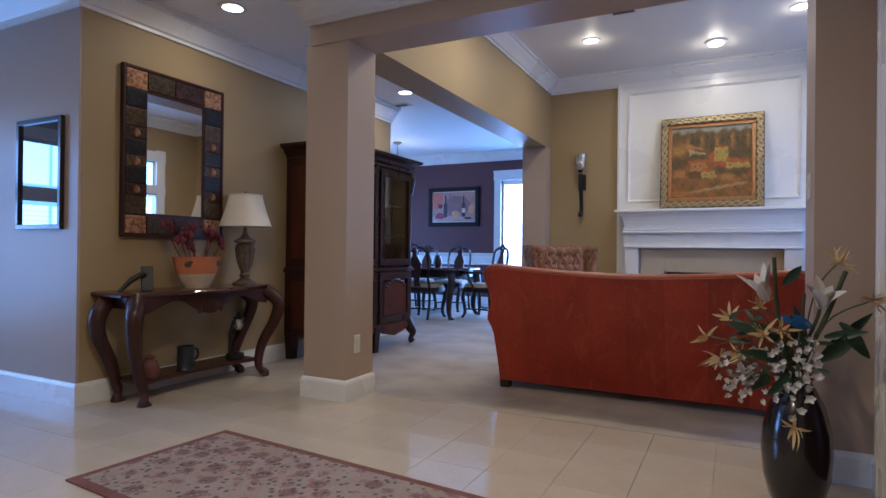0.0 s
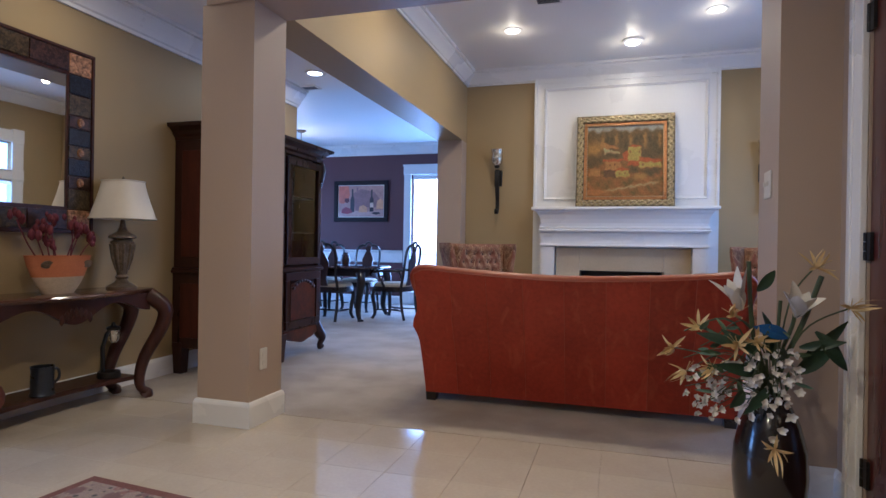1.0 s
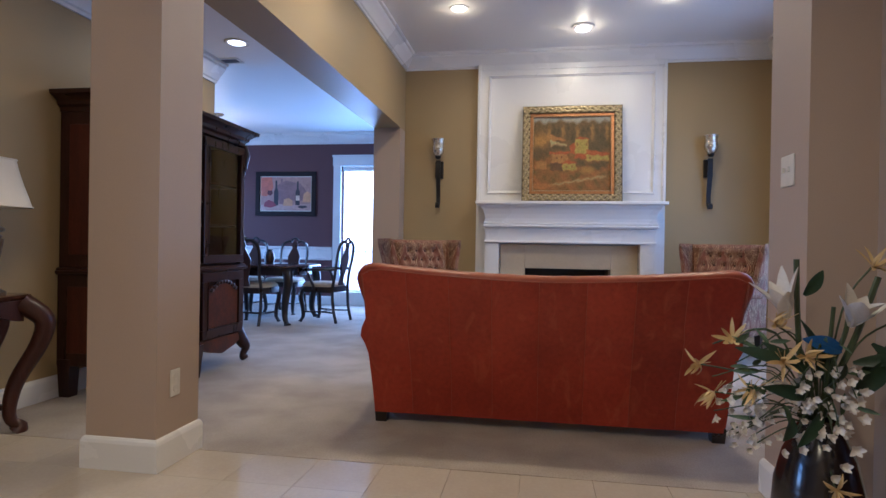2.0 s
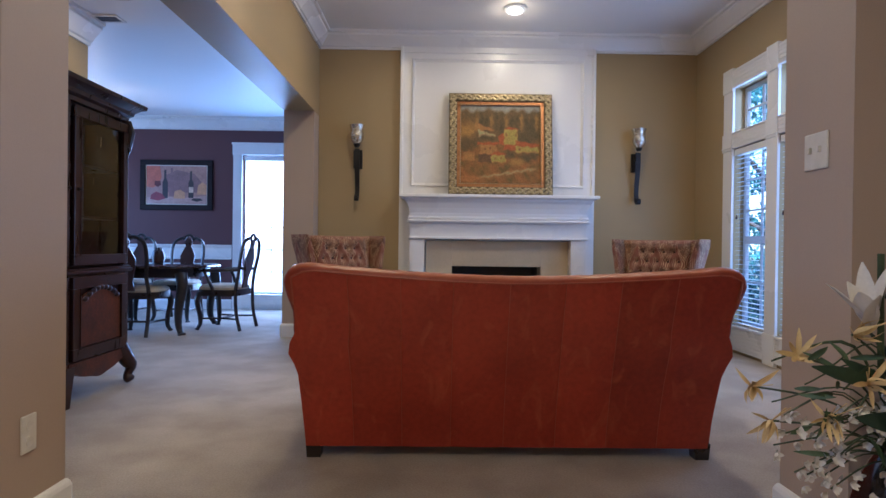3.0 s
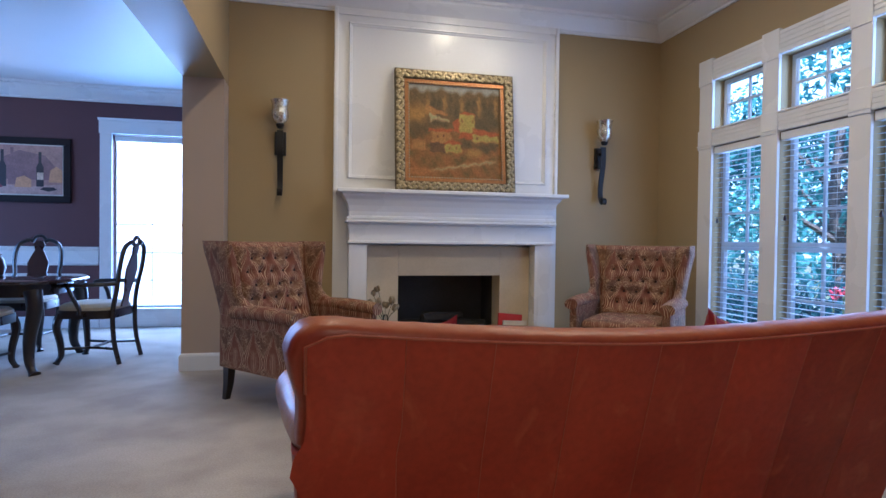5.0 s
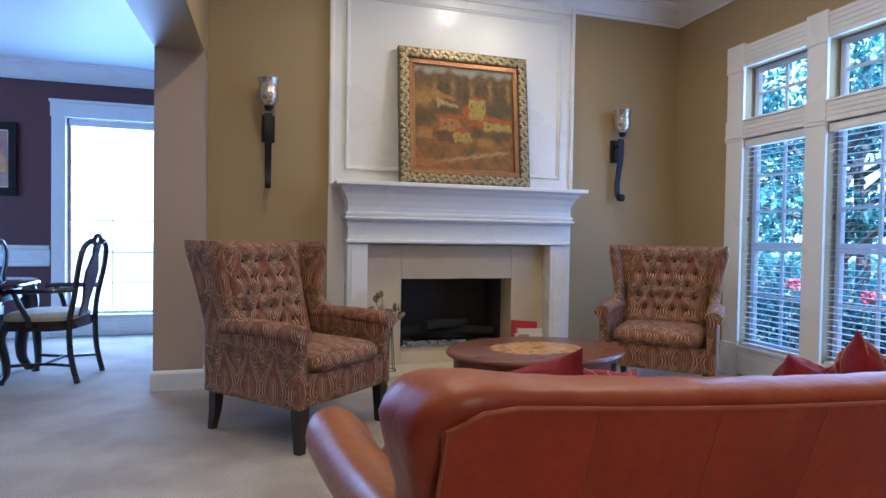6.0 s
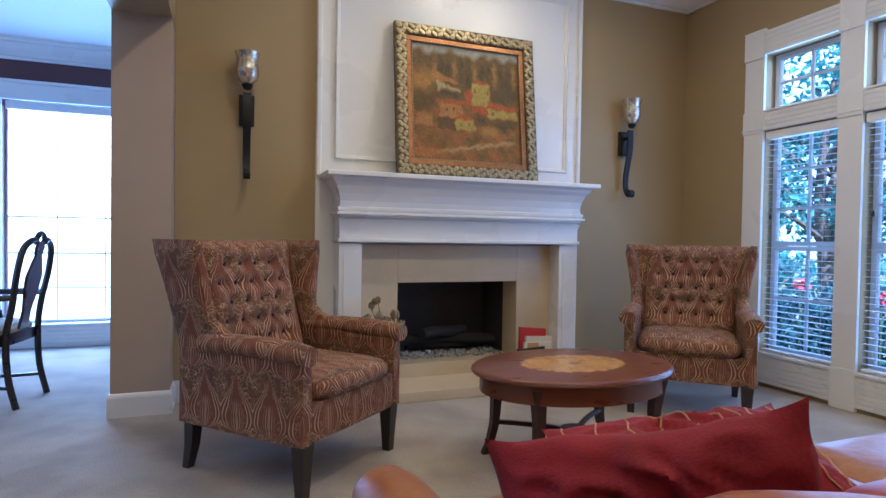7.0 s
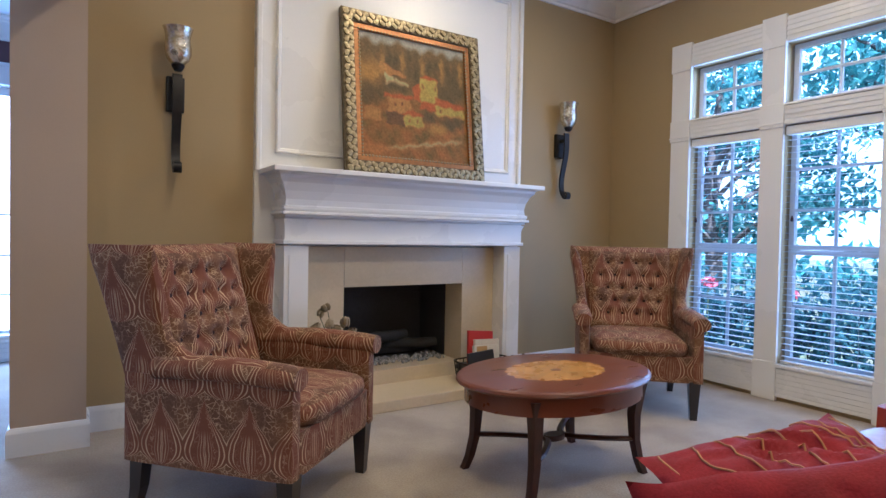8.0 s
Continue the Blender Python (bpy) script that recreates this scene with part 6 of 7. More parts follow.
# ---- foyer ----
def console_table():
    root = empty("console_table", pose(-3.64, 2.56, 0), "dark carved console table with cabriole legs and a lower shelf", "console table")
    def top_line(grow, z):
        pts = []
        for q in range(25):
            f = q / 24
            y = -0.615 + 1.23 * f
            pts.append((0.36 + grow + 0.03 * math.cos((f - 0.5) * 2 * math.pi) - 0.05 * abs(2 * f - 1) ** 6, y + grow * (2 * f - 1), z))
        return [(0.0, -0.615 - grow, z)] + pts + [(0.0, 0.615 + grow, z)]
    made("tabletop", WALNUTTOP, lambda bm: rings(bm, [top_line(g, z) for g, z in ((0.0, 0.672), (0.012, 0.676), (0.018, 0.69), (0.012, 0.70), (0.0, 0.704))]), root, smooth=True, angle=35)
    def apron(bm):
        low = [(-0.54 + 1.08 * q / 30, 0.60 - 0.035 * math.cos(q / 30 * 4 * math.pi) - 0.035 * math.exp(-((q / 30 - 0.5) / 0.12) ** 2)) for q in range(31)]
        prism(bm, low + [(0.54, 0.675), (-0.54, 0.675)], "x", 0.315, 0.345)
        for y in (-0.56, 0.54):
            box(bm, 0.02, y, 0.60, 0.32, y + 0.022, 0.675)
    made("apron", WALNUT, apron, root)
    for s in (-1, 1):
        for x, push, out in ((0.33, 0.05, 0.0), (0.07, 0.0, 0.025)):
            line = smooth_path([(x - 0.01, s * 0.545, 0.66), (x + 0.02 + push, s * (0.61 + out), 0.57), (x + push, s * (0.6 + out), 0.44), (x - 0.015, s * 0.535, 0.26), (x - 0.02, s * 0.495, 0.13), (x + 0.0, s * 0.49, 0.06), (x + 0.03, s * 0.515, 0.03), (x + 0.02, s * 0.505, 0.0)], 4)
            n = len(line)
            made("leg", WALNUT, lambda bm: tube(bm, line, [0.056 - 0.030 * min(1, k / (n - 7)) if k < n - 6 else 0.027 + 0.0035 * (k - n + 6) for k in range(n)], 10), root, smooth=True)
    made("lower_shelf", WALNUT, lambda bm: rings(bm, [[(0.02, -0.49, z), (0.3, -0.49, z)] + [(0.30 - 0.05 * math.sin(math.pi * q / 12), -0.49 + 0.98 * q / 12, z) for q in range(1, 12)] + [(0.3, 0.49, z), (0.02, 0.49, z)] for z in (0.115, 0.14)]), root)
    made("carved_shell", WALNUT, lambda bm: [bmesh.ops.create_icosphere(bm, subdivisions=1, radius=0.03, matrix=Matrix.Translation((0.345, (j - 3) * 0.03, 0.60 - 0.004 * (j - 3) ** 2)) @ Matrix.Diagonal((0.4, 0.5, 1.1, 1))) for j in range(7)], root, smooth=True)


WALNUTTOP = mat("walnut_tabletop", (0.085, 0.032, 0.016), 0.16, second=(0.05, 0.018, 0.010), scale=5, stretch=(4, 0.6, 4), grain=0.15, grain_scale=40, coat=0.4)
console_table()


def mirror():
    root = empty("wall_mirror", pose(-3.649, 2.53, 1.055), "tall mirror with a dark patchwork tile frame", "mirror")
    hw, H, t = 0.417, 1.15, 0.185
    made("back_board", WALNUT, lambda bm: [box(bm, *q, bevel=0.004) for q in ((0, -hw, 0, 0.022, hw, 0.165), (0, -hw, H - 0.165, 0.022, hw, H), (0, -hw, 0.165, 0.022, -hw + t, H - 0.165), (0, hw - t, 0.165, 0.022, hw, H - 0.165))], root)
    made("outer_rail", WALNUT, lambda bm: [box(bm, *q, bevel=0.003) for q in ((0.022, -hw, 0, 0.034, hw, 0.02), (0.022, -hw, H - 0.02, 0.034, hw, H), (0.022, -hw, 0.02, 0.034, -hw + 0.02, H - 0.02), (0.022, hw - 0.02, 0.02, 0.034, hw, H - 0.02))], root)
    made("glass", MIRROR, lambda bm: box(bm, 0.004, -hw + t - 0.02, 0.15, 0.012, hw - t + 0.02, H - 0.15), root, "clear mirror glass")
    kinds = [mat("frame_tile", c, 0.35, second=tuple(v * 0.35 for v in c), scale=45, spread=0.25, grain=0.3, grain_scale=90, bump=0.5, metal=0.2) for c in ((0.48, 0.25, 0.12), (0.085, 0.055, 0.022), (0.020, 0.019, 0.026), (0.065, 0.028, 0.018), (0.105, 0.068, 0.030))]
    def tile(y0, y1, z0, z1, k):
        made("frame_tile", kinds[k], lambda bm: box(bm, 0.02, y0 + 0.004, z0 + 0.004, 0.03, y1 - 0.004, z1 - 0.004, 0.003), root)
    inner = t - 0.004
    for side in (-1, 1):
        a, b = (-hw + 0.022, -hw + inner) if side < 0 else (hw - inner, hw - 0.022)
        zs = [0.022, 0.15, 0.28, 0.36, 0.47, 0.55, 0.66, 0.74, 0.87, 0.995, H - 0.022]
        for k, (z0, z1) in enumerate(zip(zs, zs[1:])):
            tile(a, b, z0, z1, 0 if k in (0, 9) else (1, 3, 2, 4, 2, 3, 1, 2)[k - 1])
            if k in (2, 4, 6):
                made("boss", kinds[0], lambda bm: cushion(bm, 0.03, 0.02, 0.02, 2, 8, 4), root).matrix_basis = pose(0.03, (a + b) / 2, (z0 + z1) / 2, 0, 90, 0)
    for z0, z1 in ((0.022, 0.145), (H - 0.145, H - 0.022)):
        ys = [-hw + inner, -0.02, hw - inner]
        for k, (y0, y1) in enumerate(zip(ys, ys[1:])):
            tile(y0, y1, z0, z1, 1 if k == 0 else 3)


mirror()


def table_lamp():
    root = empty("table_lamp", pose(-3.46, 3.03, 0.704), "aged bronze table lamp with a cream bell shade", "lamp")
    made("base", BRONZE, lambda bm: lathe(bm, [(0.09, 0.0), (0.092, 0.012), (0.07, 0.025), (0.045, 0.04), (0.03, 0.06), (0.042, 0.075), (0.03, 0.09)], 24), root, smooth=True)
    made("body", BRONZE, lambda bm: lathe(bm, [(0.03, 0.09), (0.036, 0.12), (0.055, 0.20), (0.066, 0.28), (0.072, 0.305), (0.05, 0.32), (0.085, 0.33), (0.08, 0.345), (0.035, 0.37), (0.02, 0.40), (0.012, 0.45)], 24), root, smooth=True)
    for k in range(10):
        a = k * math.pi / 5
        made("leaf_relief", BRONZE, lambda bm: tube(bm, [(0.037 * math.cos(a), 0.037 * math.sin(a), 0.12), (0.058 * math.cos(a), 0.058 * math.sin(a), 0.20), (0.07 * math.cos(a), 0.07 * math.sin(a), 0.29)], [0.004, 0.008, 0.01], 6), root, smooth=True)
    prof = [(0.192, 0.455), (0.178, 0.50), (0.155, 0.57), (0.135, 0.64), (0.122, 0.70)]
    made("shade", SHADE, lambda bm: rings(bm, [oval(0, 0, r, r * 0.8, z, 28, 3.2) for r, z in prof + [(r - 0.004, z) for r, z in prof[::-1]]], caps=False), root, "cream pleated fabric shade", smooth=True)
    for r, z in (prof[0], prof[-1]):
        made("shade_trim", SHADE, lambda bm: tube(bm, oval(0, 0, r + 0.002, r * 0.8 + 0.002, z, 28, 3.2) + oval(0, 0, r + 0.002, r * 0.8 + 0.002, z, 28, 3.2)[:1], 0.004, 6), root, smooth=True)
    made("finial", BRONZE, lambda bm: lathe(bm, [(0.004, 0.70), (0.01, 0.712), (0.007, 0.725), (0.0, 0.735)], 10), root, smooth=True)


table_lamp()


def flower_bowl():
    root = empty("ceramic_bowl", pose(-3.44, 2.565, 0.704), "orange and sand ceramic bowl with dried red flowers", "bowl")
    def shell(bm, rows):
        loops = []
        for f, z in rows:
            loops.append([(0.10 * f * math.cos(a), 0.20 * f * math.sin(a) * (1.0 if z > 0.02 else 0.95), z) for a in [2 * math.pi * q / 32 for q in range(32)]])
        rings(bm, loops, caps=False)
    made("lower_bowl", SAND, lambda bm: (shell(bm, [(0.0, 0.0), (0.48, 0.0), (0.52, 0.01), (0.66, 0.055), (0.78, 0.105)])), root, "ribbed sand coloured lower half", smooth=True)
    made("upper_bowl", TERRA, lambda bm: shell(bm, [(0.775, 0.098), (0.80, 0.115), (0.90, 0.165), (0.97, 0.215), (1.0, 0.22), (0.95, 0.215), (0.75, 0.11)]), root, "orange glazed upper half", smooth=True)
    for s in (-1, 1):
        made("handle_hole", BRONZE, lambda bm: rings(bm, [[(0.062 + 0.012 * k + 0.008 * math.cos(a), s * 0.125 + 0.032 * math.sin(a), 0.17 + 0.022 * math.cos(a)) for a in [2 * math.pi * q / 14 for q in range(14)]] for k in (0, 1)]), root)
    for k in range(9):
        y = -0.12 + 0.03 * k
        a, b = random.uniform(-0.06, 0.03), y * 1.5 + random.uniform(-0.06, 0.06)
        h = random.uniform(0.26, 0.44)
        made("stem", DRYRED, lambda bm: tube(bm, smooth_path([(0, y * 0.5, 0.1), (a * 0.5, (y + b) / 2, 0.2 + h * 0.2), (a, b, h)], 4), 0.004, 5), root)
        def head(bm):
            for q in range(7):
                bmesh.ops.create_icosphere(bm, subdivisions=1, radius=random.uniform(0.012, 0.026), matrix=Matrix.Translation((a + random.uniform(-0.025, 0.025), b + random.uniform(-0.035, 0.035), h + random.uniform(-0.02, 0.05))) @ Matrix.Diagonal((0.8, 0.8, 1.3, 1)))
        made("flower_head", DRYRED, head, root, smooth=True)


flower_bowl()


def easel_frame():
    root = empty("photo_stand", pose(-3.42, 2.08, 0.704), "small dark pewter easel stand on the console", "stand")
    made("plate", IRON, lambda bm: box(bm, -0.008, -0.035, 0.0, 0.008, 0.035, 0.17, 0.004), root).matrix_basis = pose(0.03, 0.06, 0.0, 0, -20, -30)
    made("strut", IRON, lambda bm: tube(bm, [(0.02, 0.05, 0.12), (-0.02, -0.02, 0.07), (-0.03, -0.09, 0.0)], [0.02, 0.018, 0.012], 8), root, smooth=True)


easel_frame()


def tankard():
    root = empty("tankard", pose(-3.42, 2.46, 0.14), "dark pewter tankard on the console shelf", "tankard")
    made("body", PEWTER, lambda bm: lathe(bm, [(0.06, 0.0), (0.064, 0.008), (0.058, 0.02), (0.056, 0.15), (0.06, 0.165), (0.055, 0.165), (0.05, 0.02), (0.0, 0.02)], 24), root, smooth=True)
    made("handle", PEWTER, lambda bm: tube(bm, smooth_path([(0, 0.055, 0.14), (0, 0.095, 0.13), (0, 0.10, 0.08), (0, 0.058, 0.05)], 5), 0.008, 8), root, smooth=True)


tankard()


def lantern():
    root = empty("candle_lantern", pose(-3.45, 2.93, 0.14), "small black metal candle holder on the console shelf", "candle holder")
    made("base", IRON, lambda bm: lathe(bm, [(0.065, 0.0), (0.07, 0.012), (0.065, 0.04), (0.03, 0.048)], 20), root, smooth=True)
    made("post", IRON, lambda bm: tube(bm, [(0, -0.045, 0.03), (0, -0.05, 0.2), (0, -0.02, 0.28), (0, 0.02, 0.32)], 0.013, 8), root, smooth=True)
    made("cup", CRYSTAL, lambda bm: lathe(bm, [(0.02, 0.22), (0.035, 0.24), (0.038, 0.30), (0.034, 0.30), (0.03, 0.245), (0.0, 0.23)], 18, 0, 0.03), root, smooth=True)
    made("cap", IRON, lambda bm: lathe(bm, [(0.04, 0.305), (0.042, 0.318), (0.015, 0.33), (0.008, 0.35), (0.0, 0.352)], 16, 0, 0.03), root, smooth=True)


lantern()
root = empty("small_jar", pose(-3.4, 2.17, 0.14), "small red-brown pottery jar on the console shelf", "jar")
made("body", TERRADARK := mat("dark_terracotta", (0.16, 0.05, 0.03), 0.5, scale=12, grain=0.1), lambda bm: lathe(bm, [(0.04, 0.0), (0.055, 0.02), (0.06, 0.07), (0.045, 0.11), (0.03, 0.125), (0.035, 0.135), (0.0, 0.12)], 20), root, smooth=True)
made("lid", TERRADARK, lambda bm: lathe(bm, [(0.036, 0.135), (0.03, 0.145), (0.008, 0.15), (0.0, 0.16)], 16), root, smooth=True)


def glass_picture():
    root = empty("framed_picture", pose(-4.04, 1.849, 1.095), "glazed picture in a black frame reflecting a window", "picture")
    w, h = 0.25, 0.715
    made("frame", BLACKWOOD, lambda bm: [box(bm, *q, bevel=0.003) for q in ((-w, -0.028, 0, w, 0, 0.03), (-w, -0.028, h - 0.03, w, 0, h), (-w, -0.028, 0.03, -w + 0.03, 0, h - 0.03), (w - 0.03, -0.028, 0.03, w, 0, h - 0.03))], root)
    made("print", DARKGLASS, lambda bm: box(bm, -w + 0.025, -0.012, 0.025, w - 0.025, -0.004, h - 0.025), root, "dark print behind reflecting glass")


DARKGLASS = mat("dark_glazed_print", (0.03, 0.035, 0.05), 0.02, second=(0.05, 0.045, 0.05), scale=8, coat=1.0, rough_var=0, spec=1.0)
glass_picture()


def rug():
    root = empty("foyer_rug", pose(-1.42, 1.46, 0, 0, 0, -4.5), "patterned pale runner rug with a dusty red border", "rug")
    L, B = 1.08, 0.40
    made("border", RUGRED, lambda bm: box(bm, -L, -B, 0.0, L, B, 0.009, 0.003), root, "dusty red woven border")
    made("field", RUGFIELD, lambda bm: box(bm, -L + 0.045, -B + 0.045, 0.004, L - 0.045, B - 0.045, 0.0105), root)


def rug_material():
    m = mat("rug_field", (0.33, 0.265, 0.245), 0.95, second=(0.26, 0.205, 0.175), scale=9, grain=0.25, grain_scale=260, bump=0.8, rough_var=0, spec=0.1)
    n, l = m.node_tree.nodes, m.node_tree.links
    b = n["Principled BSDF"]
    ground = b.inputs["Base Color"].links[0].from_socket
    tc = n.new("ShaderNodeTexCoord")
    out = ground
    for scale, lo, hi, colour in ((9.0, 0.30, 0.42, (0.17, 0.10, 0.105)), (26.0, 0.24, 0.34, (0.075, 0.075, 0.075)), (15.0, 0.22, 0.3, (0.25, 0.14, 0.13)), (40.0, 0.2, 0.3, (0.34, 0.27, 0.2))):
        v = n.new("ShaderNodeTexVoronoi")
        v.inputs["Scale"].default_value = scale
        l.new(tc.outputs["Object"], v.inputs["Vector"])
        mr = n.new("ShaderNodeMapRange")
        mr.inputs["From Min"].default_value, mr.inputs["From Max"].default_value = lo, hi
        mr.inputs["To Min"].default_value, mr.inputs["To Max"].default_value = 0.85, 0
        l.new(v.outputs["Distance"], mr.inputs[0])
        mix = n.new("ShaderNodeMix")
        mix.data_type = "RGBA"
        mix.inputs["B"].default_value = (*colour, 1)
        l.new(mr.outputs[0], mix.inputs["Factor"]), l.new(out, mix.inputs["A"])
        out = mix.outputs["Result"]
    l.new(out, b.inputs["Base Color"])
    return m


RUGFIELD = rug_material()
RUGRED = mat("rug_border", (0.20, 0.10, 0.085), 0.95, second=(0.15, 0.07, 0.06), scale=14, grain=0.25, grain_scale=260, bump=0.8, rough_var=0, spec=0.1)
rug()


# the tall vase with artificial flowers
def petal(bm, base, way, length, width, curl, up=(0, 0, 1), seg=6):
    """One petal or leaf: a bent blade."""
    base, way = Vector(base), Vector(way).normalized()
    side = way.cross(Vector(up))
    side = side.normalized() if side.length > 0.05 else way.orthogonal().normalized()
    lift = side.cross(way).normalized()
    rows = []
    for k in range(seg + 1):
        f = k / seg
        c = base + way * (length * f) + lift * (curl * length * f * f)
        w = width * (math.sin(math.pi * min(0.985, f * 0.93 + 0.06)) ** 0.8)
        rows.append([c - side * w + lift * w * 0.35, c - lift * w * 0.1, c + side * w + lift * w * 0.35])
    sheet(bm, rows)


SPRIG = mat("sprig_leaf", (0.10, 0.15, 0.075), 0.5, second=(0.05, 0.085, 0.04), scale=20, grain=0.15)


def flower_vase():
    root = empty("flower_vase", pose(0.195, 2.40, 0), "tall black glazed floor vase with artificial lilies and orchids", "vase")
    prof = [(0.085, 0.0), (0.095, 0.01), (0.118, 0.10), (0.126, 0.20), (0.12, 0.29), (0.098, 0.38), (0.066, 0.45), (0.052, 0.475), (0.058, 0.49), (0.05, 0.488), (0.045, 0.46), (0.085, 0.36), (0.10, 0.2), (0.0, 0.05)]
    made("body", VASEB, lambda bm: lathe(bm, prof, 32), root, smooth=True)
    def stem(points, r=0.005, leaf=None):
        return made("stem", STEM, lambda bm: tube(bm, smooth_path(points, 6), r, 6), root, smooth=True)
    def bloom(name, material, at, way, n, length, width, spread, curl):
        def body(bm):
            w = Vector(way).normalized()
            a0 = w.orthogonal().normalized()
            b0 = w.cross(a0)
            for k in range(n):
                t = 2 * math.pi * k / n + random.uniform(-0.15, 0.15)
                d = w * (1 - spread) + (a0 * math.cos(t) + b0 * math.sin(t)) * spread
                petal(bm, at, d, length * random.uniform(0.7, 1.12), width * random.uniform(0.75, 1.15), curl * random.uniform(-0.6, 1.5), w)
        return made(name, material, body, root, smooth=True, angle=70)
    M = (0, 0, 0.46)
    # two white lilies on tall stems
    stem([M, (-0.05, 0.0, 0.62), (-0.075, -0.02, 0.80), (-0.085, -0.03, 0.97)], 0.008)
    bloom("lily", PETALW, (-0.105, -0.03, 0.79), (-0.35, -0.2, 0.9), 6, 0.15, 0.026, 0.28, -0.1)
    stem([M, (0.03, 0.01, 0.62), (0.07, 0.01, 0.74), (0.075, 0.0, 0.80)], 0.007)
    bloom("lily", PETALW, (0.075, -0.01, 0.77), (0.1, -0.5, 0.85), 6, 0.14, 0.027, 0.32, -0.15)
    stem([M, (0.04, 0.0, 0.6), (0.10, 0.0, 0.75), (0.16, 0.01, 0.92)], 0.009)
    stem([M, (0.01, -0.02, 0.65), (0.02, -0.03, 0.83)], 0.006)
    # spidery yellow blooms
    for x, y, z, w in ((0.13, -0.02, 0.95, (0.1, -0.6, 0.5)), (0.24, -0.02, 0.81, (0.4, -0.5, 0.1)), (-0.33, -0.05, 0.62, (-0.4, -0.7, -0.1)), (-0.24, -0.06, 0.71, (-0.3, -0.7, 0.2)), (-0.13, -0.06, 0.77, (-0.1, -0.8, 0.3)), (-0.12, -0.09, 0.66, (-0.2, -0.8, 0.2)), (-0.2, -0.1, 0.57, (-0.4, -0.7, -0.2)), (-0.02, -0.16, 0.33, (-0.1, -0.8, -0.4)), (-0.06, -0.07, 0.68, (0.1, -0.8, 0.2)), (-0.28, -0.03, 0.53, (-0.5, -0.6, -0.2))):
        y -= 0.4 * min(x, 0)
        bloom("yellow_bloom", PETALY, (x, y, z), w, 8, 0.072, 0.0062, 0.60, 1.0)
        stem([M, (x * 0.4, y * 0.5, 0.5 + (z - 0.5) * 0.7), (x, y + 0.01, z)], 0.003)
        made("stamen", PETALY, lambda bm: [tube(bm, [(x, y, z), (x + random.uniform(-0.05, 0.05), y - 0.05, z + random.uniform(-0.01, 0.05))], 0.0012, 4) for _ in range(5)], root)
    # sprays of small white orchids
    for k in range(115):
        a = random.random()
        x = -0.26 + 0.30 * a + random.uniform(-0.03, 0.03)
        z = 0.49 + 0.10 * a + random.uniform(-0.15, 0.09)
        y = -0.08 - 0.4 * min(x, 0) + random.uniform(-0.05, 0.05)
        bloom("orchid", PETALW, (x, y, z), (random.uniform(-0.4, 0.4), -0.9, random.uniform(-0.3, 0.4)), 5, 0.0185, 0.0066, 0.66, 0.6)
        if k % 3 == 0:
            stem([M, (x * 0.5, y * 0.6, z + 0.06), (x, y + 0.01, z)], 0.002)
    for x, y, z in ((0.02, -0.13, 0.56), (0.06, -0.12, 0.52), (0.03, -0.14, 0.44), (0.0, -0.14, 0.39), (0.05, -0.13, 0.60), (-0.03, -0.15, 0.36)):
        bloom("orchid", PETALW, (x, y, z), (0.1, -0.9, 0.2), 5, 0.025, 0.008, 0.66, 0.6)
    for k in range(14):
        x, z = random.uniform(-0.3, 0.05), random.uniform(0.45, 0.74)
        stem([M, (x * 0.45, -0.05 - 0.15 * min(x, 0), z + 0.05), (x, -0.08 - 0.4 * min(x, 0) + random.uniform(-0.03, 0.03), z)], 0.0022)
    # leaves
    def leaves(bm):
        for b, w, l, wd in (((0.07, -0.03, 0.57), (0.5, -0.1, 0.45), 0.17, 0.03), ((0.15, -0.03, 0.68), (0.5, -0.1, -0.45), 0.12, 0.022), ((0.02, 0.0, 0.58), (-0.2, -0.2, 0.8), 0.16, 0.025), ((-0.04, -0.02, 0.62), (-0.6, -0.2, 0.5), 0.16, 0.02), ((0.10, 0.0, 0.62), (0.6, -0.1, 0.55), 0.20, 0.02), ((0.14, 0.0, 0.72), (0.5, -0.3, -0.5), 0.13, 0.02), ((-0.05, -0.04, 0.56), (-0.6, -0.5, 0.2), 0.17, 0.022), ((-0.02, -0.06, 0.52), (-0.5, -0.6, -0.5), 0.14, 0.02), ((0.0, -0.05, 0.6), (0.1, -0.7, 0.4), 0.12, 0.022), ((-0.05, 0.0, 0.86), (0.35, 0.0, 0.4), 0.10, 0.02), ((-0.12, -0.04, 0.66), (-0.7, -0.2, 0.25), 0.14, 0.018), ((0.03, 0.02, 0.6), (-0.1, 0.3, 0.9), 0.2, 0.018), ((-0.1, -0.06, 0.5), (-0.3, -0.8, -0.2), 0.12, 0.02), ((0.09, 0.0, 0.66), (0.35, -0.2, 0.1), 0.14, 0.018)):
            petal(bm, b, w, l, wd, -0.25, (0.3, -1, 0.2))
    made("leaves", LEAF, leaves, root, smooth=True, angle=70)
    def sprigs(bm):
        for k in range(26):
            x = random.uniform(-0.26, 0.06)
            at = (x, -0.07 - 0.38 * min(x, 0) + random.uniform(-0.03, 0.03), random.uniform(0.46, 0.74))
            petal(bm, at, (random.uniform(-1, 0.7), random.uniform(-0.8, 0.1), random.uniform(-0.4, 0.6)), random.uniform(0.05, 0.09), random.uniform(0.006, 0.011), random.uniform(-0.5, 0.3), (0.3, -1, 0.2))
    made("sprig_leaves", SPRIG, sprigs, root, "small grey-green sprig leaves", smooth=True, angle=70)
